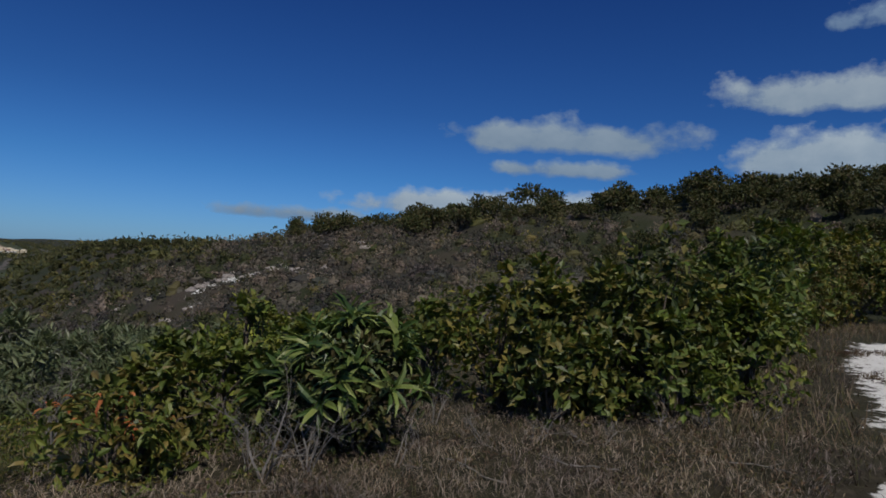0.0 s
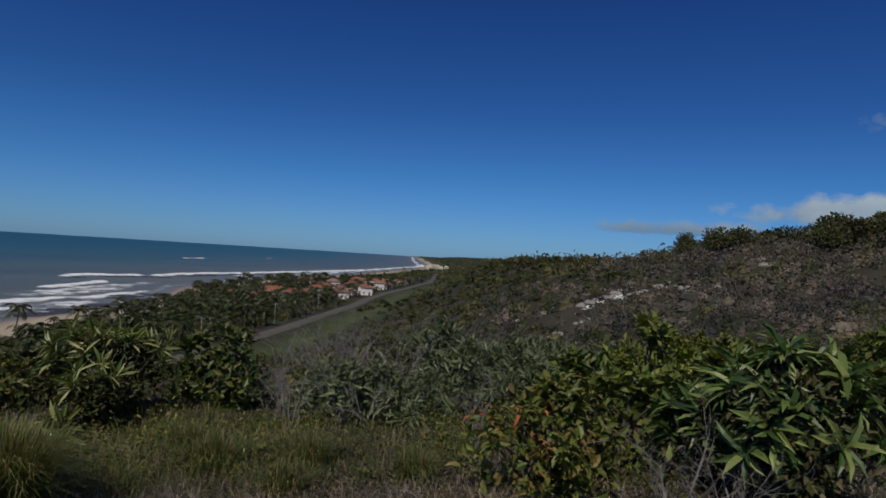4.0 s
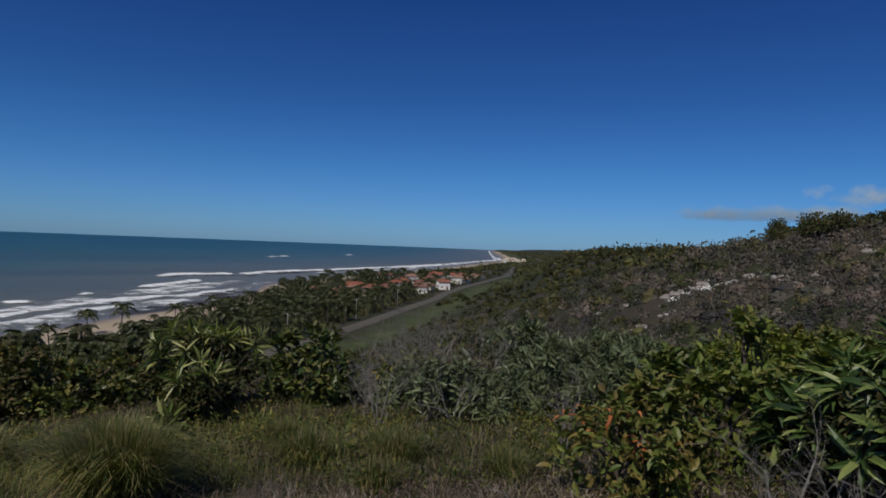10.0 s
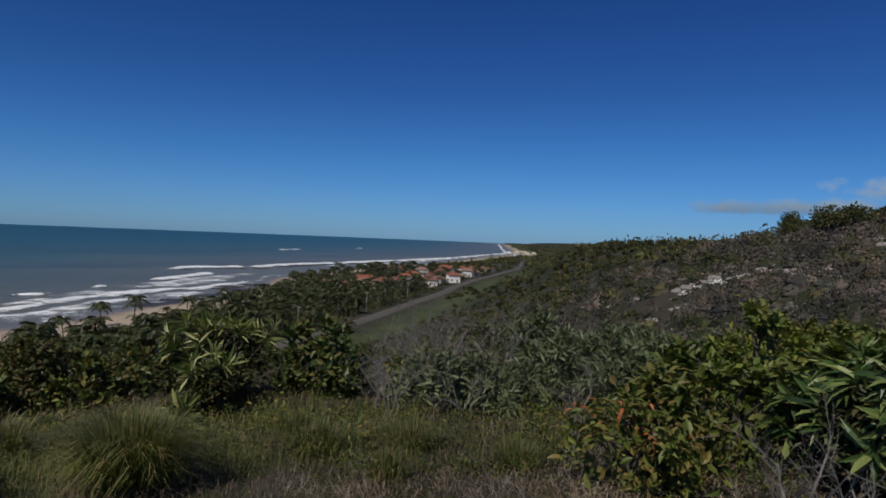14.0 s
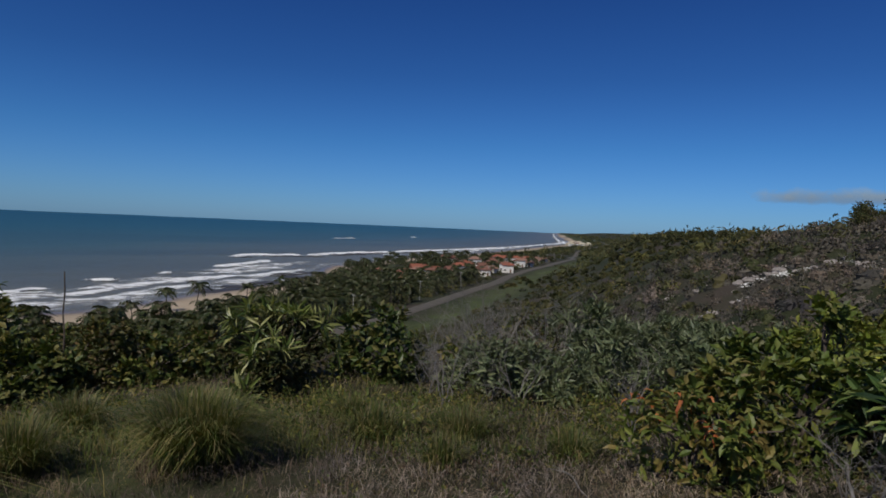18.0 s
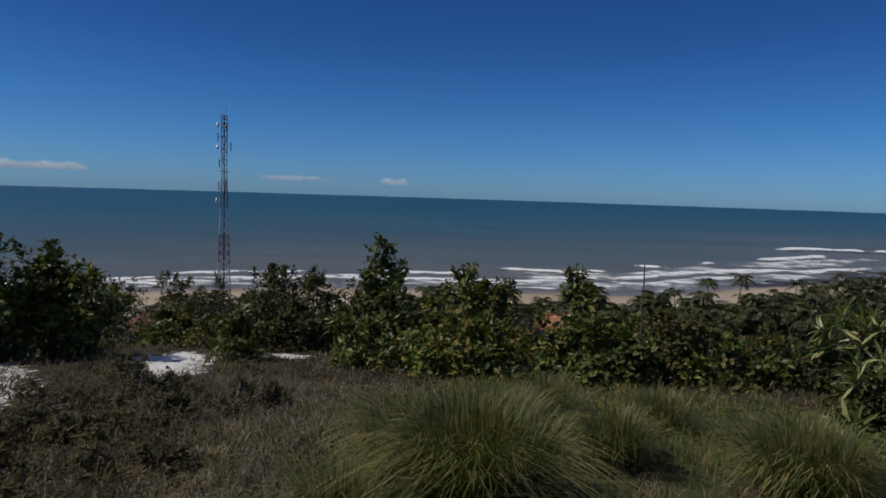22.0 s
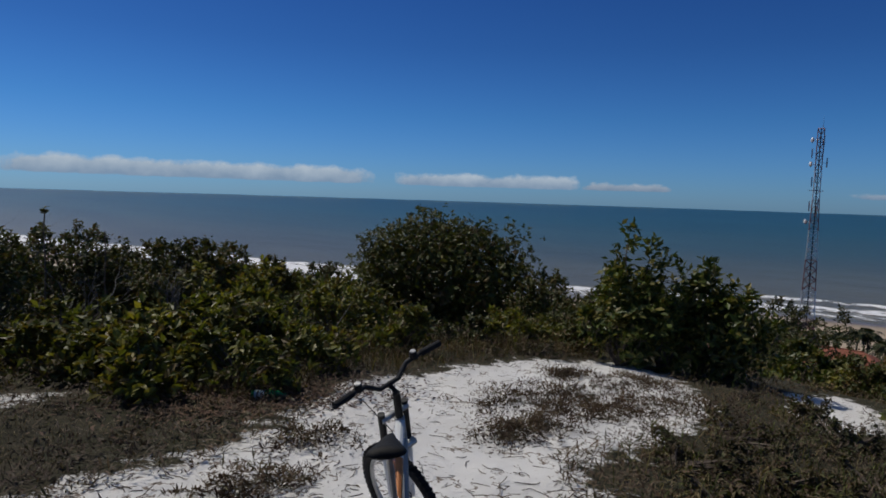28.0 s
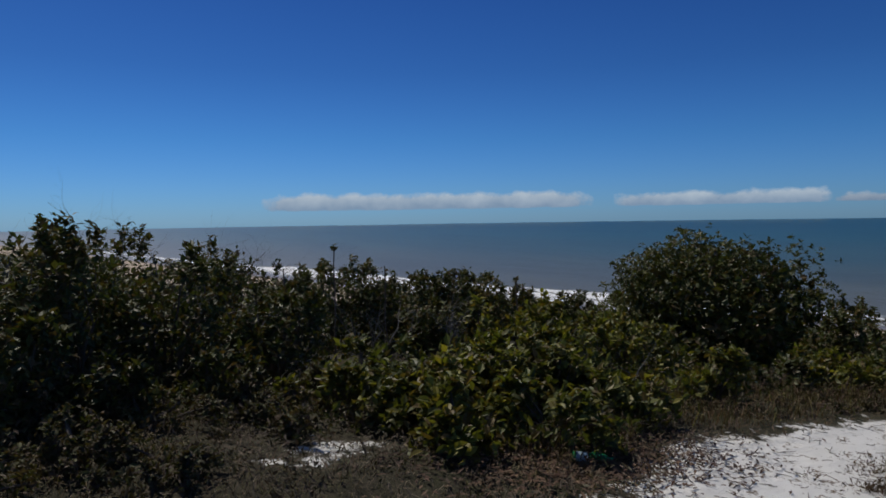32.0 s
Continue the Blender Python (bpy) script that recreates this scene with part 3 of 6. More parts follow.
foam = part("sea_foam", mesh_of("sea_foam", fv, ff, True, [("thick", np.concatenate([k for v, f, k in lines]))]), foam_mat)
tagged(foam, "broken lines of white surf rolling onto the beach", "surf", kind="stuff")

# ---- plants near the path ----
def crown_tips(rng, r, h, tips, lumps=11, even=False):
    """Ends of twigs over a crown of many leafy lumps, of radius r and height h, with the way each one faces."""
    d = unit(rng.normal(size=(lumps, 3)) * np.array([1, 1, 0.8]) + np.array([0, 0, 0.35]))
    far = rng.uniform(0.70, 0.82, lumps) if even else rng.uniform(0.35, 0.86, lumps)
    c = d * far[:, None] * np.array([r, r, 0.62 * h]) + np.array([0, 0, 0.38 * h])
    c[:, 2] = np.maximum(c[:, 2], 0.16 * h)
    s = (rng.uniform(0.24, 0.34, lumps) if even else rng.uniform(0.17, 0.40, lumps)) * (r * 0.55 + h * 0.35)
    k = rng.choice(lumps, tips, p=s ** 2 / (s ** 2).sum())
    v = unit(rng.normal(size=(tips, 3)) + np.array([0, 0, 0.3]))
    p = c[k] + v * (s[k] * rng.uniform(0, 1, tips) ** 0.3)[:, None]
    m = tips // 5               # the dim inside of the crown
    w = unit(rng.normal(size=(m, 3)))
    p[:m] = w * (rng.uniform(0, 1, m) ** 0.4)[:, None] * np.array([r, r, 0.55 * h]) * 0.8 + np.array([0, 0, 0.36 * h])
    v[:m] = w
    p[:, 2] = np.maximum(p[:, 2], h * rng.uniform(0.01, 0.10, tips))
    p[:, 2] *= h / max(np.quantile(p[:, 2], 0.995), 0.1)
    return p, v


def shoots_of(rng, p, v, count, reach):
    """Leafy shoots that stand out above the crown."""
    top = np.argsort(p[:, 2] + rng.normal(0, 0.25 * reach + 0.1 * p[:, 2].max(), len(p)))[-count:]
    way = unit(v[top] * 0.5 + np.array([0, 0, 0.9]) + rng.normal(0, 0.2, (count, 3)))
    f = np.linspace(0.25, 1, 6)
    long = rng.uniform(0.4, 1.1, count)[:, None, None] * reach
    q = (p[top][:, None] + way[:, None] * f[None, :, None] * long).reshape(-1, 3)
    return np.concatenate([p, q]), np.concatenate([v, np.repeat(way, 6, 0)])


def stems_of(rng, tips, count, thick, h):
    """Crooked stems that fork from the base to some of the twig ends."""
    pick = rng.choice(len(tips), min(count, len(tips)), replace=False)
    end = tips[pick] * 0.97
    base = np.concatenate([rng.normal(0, 0.05, (len(end), 2)), np.full((len(end), 1), -0.1)], 1)
    knee = end * np.array([0.35, 0.35, 0.45]) + rng.normal(0, 0.06 * h, end.shape)
    elbow = end * np.array([0.72, 0.72, 0.78]) + rng.normal(0, 0.05 * h, end.shape)
    a, b = np.concatenate([base, knee, elbow]), np.concatenate([knee, elbow, end])
    m = len(end)
    ra = np.concatenate([np.full(m, thick), np.full(m, thick * 0.7), np.full(m, thick * 0.45)])
    return tube_arrays(a, b, ra, ra * 0.68, 4)


KINDS = {  # leaf length, leaf width, leaves to a twig, twigs to a square metre, droop, material
    "long": (0.28, 0.056, 16, 11, 0.30, leaf_long),
    "pale": (0.29, 0.046, 15, 6, 0.10, leaf_pale),
    "tall": (0.14, 0.066, 8, 72, 0.12, leaf_green),
    "green": (0.145, 0.066, 7, 58, 0.16, leaf_green),
    "yellow": (0.13, 0.060, 7, 62, 0.16, leaf_yellow),
    "olive": (0.12, 0.056, 7, 64, 0.16, leaf_olive),
    "rust": (0.14, 0.055, 7, 62, 0.2, leaf_rust),
    "silver": (0.16, 0.032, 10, 85, 0.2, leaf_silver),
    "dark": (0.10, 0.048, 7, 95, 0.14, leaf_dark),
    "low": (0.06, 0.026, 8, 150, 0.1, leaf_low),
    "round": (0.085, 0.05, 9, 120, 0.12, leaf_round),
}
WORDS = {
    "long": ("shrub with rosettes of long glossy pointed leaves", "long-leaved shrubs"),
    "pale": ("shrub with pale yellow-green rosettes over leaves coloured shade-dark", "long-leaved shrubs"),
    "tall": ("upright green shrub with stiff leafy shoots", "upright shrubs"),
    "green": ("dense green broad-leaved shrub on dry sand", "green shrubs"),
    "yellow": ("low yellow-green shrub in dry grass", "yellow-green shrubs"),
    "olive": ("yellow-olive shrub with small leaves beside white sand", "yellow-green shrubs"),
    "rust": ("low shrub with orange and rust-tinged leaves", "rusty shrubs"),
    "silver": ("grey-green shrub with narrow silvery leaves", "silvery shrubs"),
    "dark": ("dark green coastal shrub with small leaves", "dark shrubs"),
    "low": ("low brown-green brush with tiny leaves on sandy soil", "low brush plants"),
    "round": ("large rounded dark green bush above white sand", "rounded bushes"),
}


def shrub(kind, x, y, h, r, seed):
    rng = np.random.RandomState(seed)
    length, width, per, dense, droop, mat = KINDS[kind]
    h = h if kind == "low" else max(h, 0.45) * 0.97
    word, group = WORDS[kind]
    t = thing("shrub", x, y, gz(x, y) - 0.02, word, "shrub", group)
    far = math.hypot(x + 1, y + 1.5)
    grow = 1.0 + max(0.0, (far - 10) * 0.026)
    tips = int(min(3400 if kind == "round" else 1100, max({"long": 36, "pale": int(14 * r)}.get(kind, 70), dense * (2 * r) * (h + r) * 0.8 / grow ** 1.6)))
    if kind == "tall":
        p, v = crown_tips(rng, r, h * 0.66, int(tips * 0.75))
        shoots = 6
        a, q = rng.uniform(0, 2 * np.pi, shoots), rng.uniform(0.1, 0.75, shoots) * r
        top = h * np.linspace(1.0, 0.72, shoots)
        m = int(tips * 0.35)
        k = rng.randint(0, shoots, m)
        f = rng.uniform(0.0, 1.0, m)
        z = h * 0.45 + (top[k] - h * 0.45) * f
        ring = unit(rng.normal(size=(m, 3)))
        w = 0.20 * r * (1.1 - 0.75 * f)
        p2 = np.stack([np.cos(a[k]) * q[k] * (0.7 + 0.3 * f) + ring[:, 0] * w, np.sin(a[k]) * q[k] * (0.7 + 0.3 * f) + ring[:, 1] * w, z], 1)
        p, v = np.concatenate([p, p2]), np.concatenate([v, ring * 0.8 + np.array([0, 0, 0.4])])
    else:
        p, v = crown_tips(rng, r, h, tips, 60 if kind == "round" else 8 + int(5 * r), kind == "round")
        if kind in ("long", "pale"):
            v = unit(rng.normal(size=(tips, 3)) + np.array([0, 0, 0.75]))
            v[:, 2] = np.abs(v[:, 2])
            p = np.array([0, 0, 0.32 * h]) + v * rng.uniform(0.75, 1.0, (tips, 1)) * np.array([r * 0.85, r * 0.85, 0.62 * h])
            if kind == "pale":
                p[:, 2] = np.maximum(p[:, 2], h * rng.uniform(0.3, 0.9, tips))
        elif kind != "round":
            p, v = shoots_of(rng, p, v, 5 + int(5 * r), 0.10 + 0.09 * h)
    sv, sf = stems_of(rng, p, 26 if far < 12 else 14, 0.016 + 0.006 * r, h)
    part("stem", mesh_of("stem", sv, sf), bark_grey if kind in ("silver", "round") else bark, t)
    n = len(p)
    base = np.repeat(p, per, 0)
    axis = np.repeat(unit(v + np.array([0, 0, 0.55])), per, 0)
    turn = np.tile(np.arange(per) * 2.4, n) + np.repeat(rng.uniform(0, 6.28, n), per)
    s = unit(np.cross(axis, np.array([0.31, 0.17, 0.94])))
    q = np.cross(axis, s)
    out = s * np.cos(turn)[:, None] + q * np.sin(turn)[:, None]
    rise = np.tile(np.linspace(-0.25, 1.1, per), n)[:, None]
    way = unit(out + axis * rise + rng.normal(0, 0.28, out.shape))
    spread = 0.02 if kind in ("long", "pale") else 0.35 * length
    base = base + rng.normal(0, spread, base.shape)
    L = length * grow * rng.uniform(0.65, 1.2, len(base))
    tilt = axis + rng.normal(0, 0.3, axis.shape)
    lv, lf = leaf_arrays(base, way, tilt, L, L * width / length, droop) if far < 7.5 or kind in ("long", "pale") else leaf2_arrays(base, way, tilt, L, L * width / length * 1.1)
    lv[:, 2] = np.maximum(lv[:, 2], 0.01)
    part("crown", mesh_of("crown", lv, lf), mat, t)
    if kind == "round":         # big leaves that fill the inside, in a darker green that paints its shade
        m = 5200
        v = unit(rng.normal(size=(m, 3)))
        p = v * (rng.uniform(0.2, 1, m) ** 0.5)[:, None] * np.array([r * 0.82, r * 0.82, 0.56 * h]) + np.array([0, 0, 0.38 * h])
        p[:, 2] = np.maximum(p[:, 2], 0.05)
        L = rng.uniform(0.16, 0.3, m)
        part("inner_leaves", mesh_of("inner_leaves", *leaf2_arrays(p, rng.normal(0, 1, v.shape), rng.normal(0, 1, v.shape), L, L * 0.6)), leaf_dark, t, "inner leaves coloured dark to paint the shade inside the bush")
    if kind in ("long", "pale"):          # leaves inside and below the rosettes, the shade there put into their dark green
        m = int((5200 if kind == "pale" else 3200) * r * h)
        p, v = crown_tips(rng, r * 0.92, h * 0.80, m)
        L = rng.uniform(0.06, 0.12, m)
        part("lower_leaves", mesh_of("lower_leaves", *leaf_arrays(p, v + rng.normal(0, 0.6, v.shape), v + np.array([0, 0, 0.8]), L, L * 0.45)), leaf_tree, t, "lower leaves coloured dark as the shade under the rosettes")
    return t


PLANTS = [
    ("long", -0.72, 6.05, 1.5, 0.80),
    ("long", -1.3, 6.45, 1.1, 0.55),
    ("rust", -2.55, 5.6, 0.78, 0.78),
    ("yellow", -1.34, 7.07, 0.99, 0.64),
    ("yellow", -2.71, 9.11, 1.26, 0.54),
    ("yellow", -0.14, 8.50, 1.21, 0.60),
    ("green", 0.84, 7.96, 1.49, 0.85),
    ("green", 1.54, 7.65, 1.66, 0.89),
    ("tall", 2.50, 7.81, 2.24, 1.01),
    ("yellow", 3.72, 8.20, 2.16, 1.03),
    ("green", 5.75, 11.9, 2.45, 1.05),
    ("green", 11.0, 19.6, 3.1, 1.5),
    ("dark", 13.2, 22.0, 2.5, 1.5),
    ("green", 15.8, 24.5, 3.3, 1.8),
    ("dark", 18.5, 27.0, 3.6, 2.0),
    ("yellow", 8.3, 16.3, 2.0, 1.1),
    ("dark", 10.0, 17.6, 1.5, 0.9),
    ("green", 1.28, 7.09, 0.93, 0.76),
    ("yellow", 2.72, 7.31, 1.14, 0.89),
    ("yellow", 3.93, 8.10, 1.28, 0.87),
    ("yellow", -2.22, 6.43, 0.95, 0.45),
    ("pale", -9.51, 5.54, 1.39, 1.12),
    ("pale", -7.5, 3.9, 0.58, 0.22),
    ("pale", -8.4, 4.65, 0.95, 0.36),
    ("green", -8.39, 6.81, 1.09, 0.78),
    ("green", -9.06, 6.60, 0.68, 0.57),
    ("silver", -5.26, 8.35, 1.07, 1.09),
    ("silver", -5.64, 7.25, 0.70, 0.85),
    ("silver", -4.26, 8.32, 0.90, 0.64),
    ("yellow", -2.87, 7.17, 1.03, 0.59),
    ("dark", -14.38, 5.53, 0.84, 1.72),
    ("dark", -15.78, 4.46, 1.16, 1.55),
    ("dark", -12.09, 5.79, 0.52, 1.15),
    ("green", -13.53, 2.26, 1.79, 0.60),
    ("dark", -12.73, 3.46, 1.08, 1.38),
    ("green", -11.89, 4.34, 0.80, 1.01),
    ("dark", -15.5, 0.75, 1.74, 0.62),
    ("green", -15.74, -0.01, 1.89, 1.28),
    ("tall", -14.64, -1.70, 2.57, 1.01),
    ("dark", -15.37, -3.30, 1.74, 1.28),
    ("dark", -15.56, -4.51, 1.91, 1.19),
    ("green", -12.54, -4.07, 0.72, 0.58),
    ("tall", -11.25, -8.15, 2.55, 0.85),
    ("tall", -11.95, -7.2, 2.15, 0.9),
    ("green", -11.5, -7.6, 1.5, 0.85),
    ("green", -10.7, -7.9, 0.95, 0.7),
    ("green", -12.21, -6.77, 1.68, 0.82),
    ("dark", -13.64, -10.97, 1.35, 1.27),
    ("dark", -24.62, -11.40, 3.48, 2.75),
    ("round", -14.46, -16.98, 3.70, 3.22),
    ("dark", -16.95, -14.49, 2.30, 1.76),
    ("olive", -7.17, -11.16, 1.01, 1.07),
    ("olive", -5.18, -9.50, 0.72, 0.99),
    ("olive", -4.03, -9.30, 0.56, 0.99),
    ("olive", -3.06, -8.93, 0.38, 0.85),
    ("olive", -5.32, -8.53, 0.42, 0.76),
    ("dark", -5.32, -16.21, 1.64, 1.72),
    ("dark", -3.81, -16.52, 1.77, 1.72),
    ("dark", 0.58, -13.33, 2.01, 1.39),
    ("dark", -0.92, -14.98, 2.0, 1.38),
    ("dark", 0.80, -11.34, 1.33, 0.99),
    ("dark", -0.40, -12.45, 0.94, 1.26),
    ("dark", -6.14, -17.17, 1.64, 1.06),
    ("olive", -5.43, -11.52, 1.12, 0.92),
    ("olive", -3.89, -9.36, 0.58, 0.79),
    ("dark", -7.87, -13.00, 0.85, 1.06),
    ("dark", -13.97, -12.69, 1.45, 1.41),
    ("dead", -7.39, 8.00, 1.05, 1.4),
    ("dead", -7.47, 6.95, 0.8, 0.95),
    ("dead", -6.7, 8.6, 0.95, 1.2),
    ("dead", -8.0, 9.0, 1.1, 1.3),
    ("green", -7.9, 8.3, 0.6, 0.6),
    ("dark", -6.6, 8.2, 0.55, 0.7),
    ("silver", -7.0, 7.3, 0.5, 0.6),
    ("olive", -2.91, -9.99, 0.62, 0.76),
    ("olive", -2.55, -9.62, 0.21, 0.78),
    ("dark", -9.16, -12.25, 0.34, 1.03),
    ("olive", -11.51, -10.83, 0.59, 1.07),
    ("dark", -12.81, -10.06, 0.73, 1.11),
    ("dark", 0.08, -10.47, 1.73, 1.01),
    ("dark", -0.79, -10.78, 1.5, 0.96),
    ("dark", -1.93, -11.36, 1.25, 0.96),
    ("dark", -2.5, -13.7, 1.45, 1.1),
    ("dark", 0.29, -9.20, 0.77, 0.68),
    ("dark", -1.30, -9.99, 0.53, 0.74),
    ("dark", -0.44, -9.24, 0.45, 0.61),
    ("olive", -3.40, -8.91, 0.55, 0.67),
    ("olive", -4.75, -9.28, 0.81, 0.76),
    ("olive", -4.20, -8.18, 0.49, 0.74),
    ("olive", -3.22, -8.08, 0.31, 0.64),
    ("dead", -1.79, -15.48, 1.95, 1.10),
    ("olive", -7.16, -9.41, 0.62, 0.68),
    ("dark", -8.99, -10.15, 0.43, 0.81),
    ("olive", -10.11, -9.78, 0.41, 0.75),
    ("dark", -11.17, -9.34, 0.53, 0.85),
    ("low", -8.38, -9.04, 0.05, 0.64),
    ("low", -9.32, -8.50, 0.12, 0.66),
    ("low", -7.11, -8.92, 0.09, 0.57),
]
for k, (kind, x, y, h, r) in enumerate(PLANTS):
    if kind != "dead":
        shrub(kind, x, y, h, r, 100 + k)

for k, (x, y, h, r) in enumerate([(-6.6, -4.5, 0.26, 0.55), (-7.9, -4.6, 0.3, 0.6), (-8.9, -3.9, 0.34, 0.7), (-7.0, -3.8, 0.28, 0.6), (-7.6, -3.2, 0.3, 0.6), (-6.0, -3.7, 0.22, 0.5), (-9.8, -4.6, 0.36, 0.6), (-5.3, -3.0, 0.2, 0.5), (-6.4, -2.8, 0.24, 0.6), (-8.4, -2.6, 0.3, 0.7),
                                    (0.1, -9.0, 0.36, 0.7), (-0.1, -10.1, 0.45, 0.8), (-0.7, -9.0, 0.33, 0.6), (-1.0, -10.7, 0.45, 0.7), (-1.5, -9.4, 0.36, 0.6), (-1.9, -8.7, 0.26, 0.5), (-0.3, -8.2, 0.28, 0.6), (-1.0, -7.9, 0.22, 0.5), (-2.3, -9.9, 0.4, 0.6), (0.7, -11.3, 0.5, 0.8), (0.9, -8.6, 0.34, 0.6), (-2.7, -8.9, 0.25, 0.5), (0.3, -7.5, 0.24, 0.5), (1.2, -9.9, 0.42, 0.7)]):
    shrub("low", x, y, h * (0.55 if y > -6 else 0.85), r * 1.1, 900 + k)

# more of the same behind them, down the slope and into the hollow
fill = np.random.RandomState(5)
for k in range(150):
    where = k % 5
    if where == 0:
        x, y, kind = fill.uniform(-34, -17), fill.uniform(-17, 12), ("dark", "dark", "green", "silver")[fill.randint(4)]
        h = fill.uniform(1.0, 1.9)
    elif where == 1:
        x, y, kind = fill.uniform(-13, 9), fill.uniform(-29, -16.5), ("dark", "dark", "yellow")[fill.randint(3)]
        h = fill.uniform(1.0, 1.7)
    elif where == 2:
        a, d = radians(fill.uniform(10, 43)), fill.uniform(12, 30)
        x, y, kind = -math.sin(a) * d, math.cos(a) * d, ("yellow", "green", "silver", "dark")[fill.randint(4)]
        h = fill.uniform(0.4, 0.75)
    elif where == 4:
        a, d = radians(fill.uniform(70, 118)), fill.uniform(11.5, 20)
        x, y, kind = -math.sin(a) * d, math.cos(a) * d, ("dark", "green", "green", "dark")[fill.randint(4)]
        h = fill.uniform(0.7, 1.15)
    else:
        a, d = radians(fill.uniform(-50, 14)), fill.uniform(11, 32)
        x, y, kind = -math.sin(a) * d, math.cos(a) * d, ("yellow", "green", "green", "dark")[fill.randint(4)]
        h = fill.uniform(0.5, 0.9) if a > radians(-12) else fill.uniform(0.8, 1.5)
    if where in (0, 4) and 80.5 < math.degrees(math.atan2(-(x + 1.2), y)) < 86.5:      # the gap with the roofs below
        continue
    if float(sand_cover(x + np.array([0, 1.4, -1.4, 0, 0]), y + np.array([0, 0, 0, 1.4, -1.4])).max()) < 0.3:
        shrub(kind, x, y, h, fill.uniform(0.9, 1.6), 700 + k)


def dead_shrub(x, y, h, r, seed, count=46, thick=1.0):
    t = thing("dead_shrub", x, y, gz(x, y) - 0.02, "leafless grey dead shrub with a tangle of bare twigs", "dead shrub", "dead shrubs")
    part("branchwork", dead_mesh(h, r, seed, count, thick), bark_grey, t)


def dead_mesh(h, r, seed, count, thick=1.0):
    rng = np.random.RandomState(seed)
    segs = []

    def grow(p, d, long, rad, level):
        steps = 4
        for k in range(steps):
            d = unit(d + rng.normal(0, 0.20, 3) + np.array([0, 0, 0.05]))
            q = p + d * long / steps * rng.uniform(0.8, 1.2)
            segs.append((p, q, rad, rad * 0.82))
            p, rad = q, rad * 0.82
            if level < 3 and (k > 0 or level > 0):
                side = unit(d + rng.normal(0, 0.75, 3) * np.array([1, 1, 0.55]))
                grow(p, side, long * rng.uniform(0.42, 0.7), rad * 0.66, level + 1)

    for _ in range(max(3, count // 7)):
        a = rng.uniform(0, 6.28)
        lean = rng.uniform(0.15, 0.9) * r / h
        grow(np.array([rng.normal(0, 0.012), rng.normal(0, 0.012), -0.03]), unit(np.array([math.cos(a) * lean, math.sin(a) * lean, 1.0])), h * rng.uniform(0.55, 0.95), rng.uniform(0.008, 0.015) * (0.6 + 0.4 * h) * thick, 0)
    a, b, ra, rb = (np.array([s[i] for s in segs]) for i in range(4))
    return mesh_of("branchwork", *tube_arrays(a, b, ra, rb, 3))


for k, (kind, x, y, h, r) in enumerate(PLANTS):
    if kind == "dead":
        dead_shrub(x, y, h * 1.05, r, 300 + k)
for k, (x, y, h, r) in enumerate([(-8.3, 8.6, 1.2, 0.9), (-6.6, 7.4, 1.0, 0.8), (-0.3, 5.45, 0.5, 0.7), (-1.55, 5.5, 0.55, 0.6), (0.5, 6.2, 0.45, 0.7), (1.0, 6.3, 0.4, 0.7), (1.6, 6.2, 0.4, 0.8), (2.3, 6.6, 0.45, 0.8), (3.0, 6.9, 0.4, 0.7), (3.6, 7.1, 0.4, 0.7), (0.0, 6.9, 0.6, 0.6), (-1.75, 6.6, 0.8, 0.5), (-6.9, 6.3, 0.7, 0.6), (-7.9, 7.3, 1.35, 0.8), (-8.7, 9.5, 1.5, 1.0), (-7.0, 9.4, 1.3, 0.9), (-9.6, 10.6, 1.6, 1.1), (-6.2, 10.8, 1.3, 1.0), (-2.6, -15.0, 1.6, 0.8), (0.4, -14.2, 2.3, 0.5), (0.6, -11.2, 1.75, 0.7), (-0.4, -11.6, 1.5, 0.8), (-1.6, -12.6, 1.55, 0.7), (-3.4, -12.2, 1.2, 0.6), (-4.6, -11.6, 1.0, 0.6), (-2.6, -10.4, 0.75, 0.6), (-5.6, -9.2, 0.8, 0.6),
                                  (-5.95, 5.75, 0.85, 0.6), (-6.2, 6.9, 1.15, 0.8), (-6.9, 7.9, 1.5, 1.0), (-5.6, 6.7, 1.0, 0.6), (-7.6, 8.5, 1.5, 1.0), (-1.35, 5.2, 0.85, 0.45), (-1.0, 5.35, 0.7, 0.5), (-3.6, 6.1, 0.8, 0.5)]):
    dead_shrub(x, y, h, r, 400 + k, 34 if k > 26 else 26, 1.5 if y < -9 else 1.25 if k > 26 else 1.0)
bare = [dead_mesh(2.0 + 0.4 * k, 1.5, 450 + k, 22, 1.9) for k in range(4)]
place = np.random.RandomState(66)
for k in range(80):
    if k < 26:
        az, d = radians(place.uniform(33, 46)), place.uniform(11, 34)
    else:
        az, d = radians(place.uniform(-14, 40)), place.uniform(34, 92)
    x, y = -math.sin(az) * d, math.cos(az) * d
    t = thing("dead_shrub", x, y, gz(x, y) - 0.05, "bare grey dead bush standing in withered scrub", "dead shrub", "dead shrubs", place.uniform(0, 360))
    t.scale = (place.uniform(0.55, 1.0) * (0.45 if d < 25 else 0.9),) * 3
    part("branchwork", bare[k % 4], bark_grey, t)


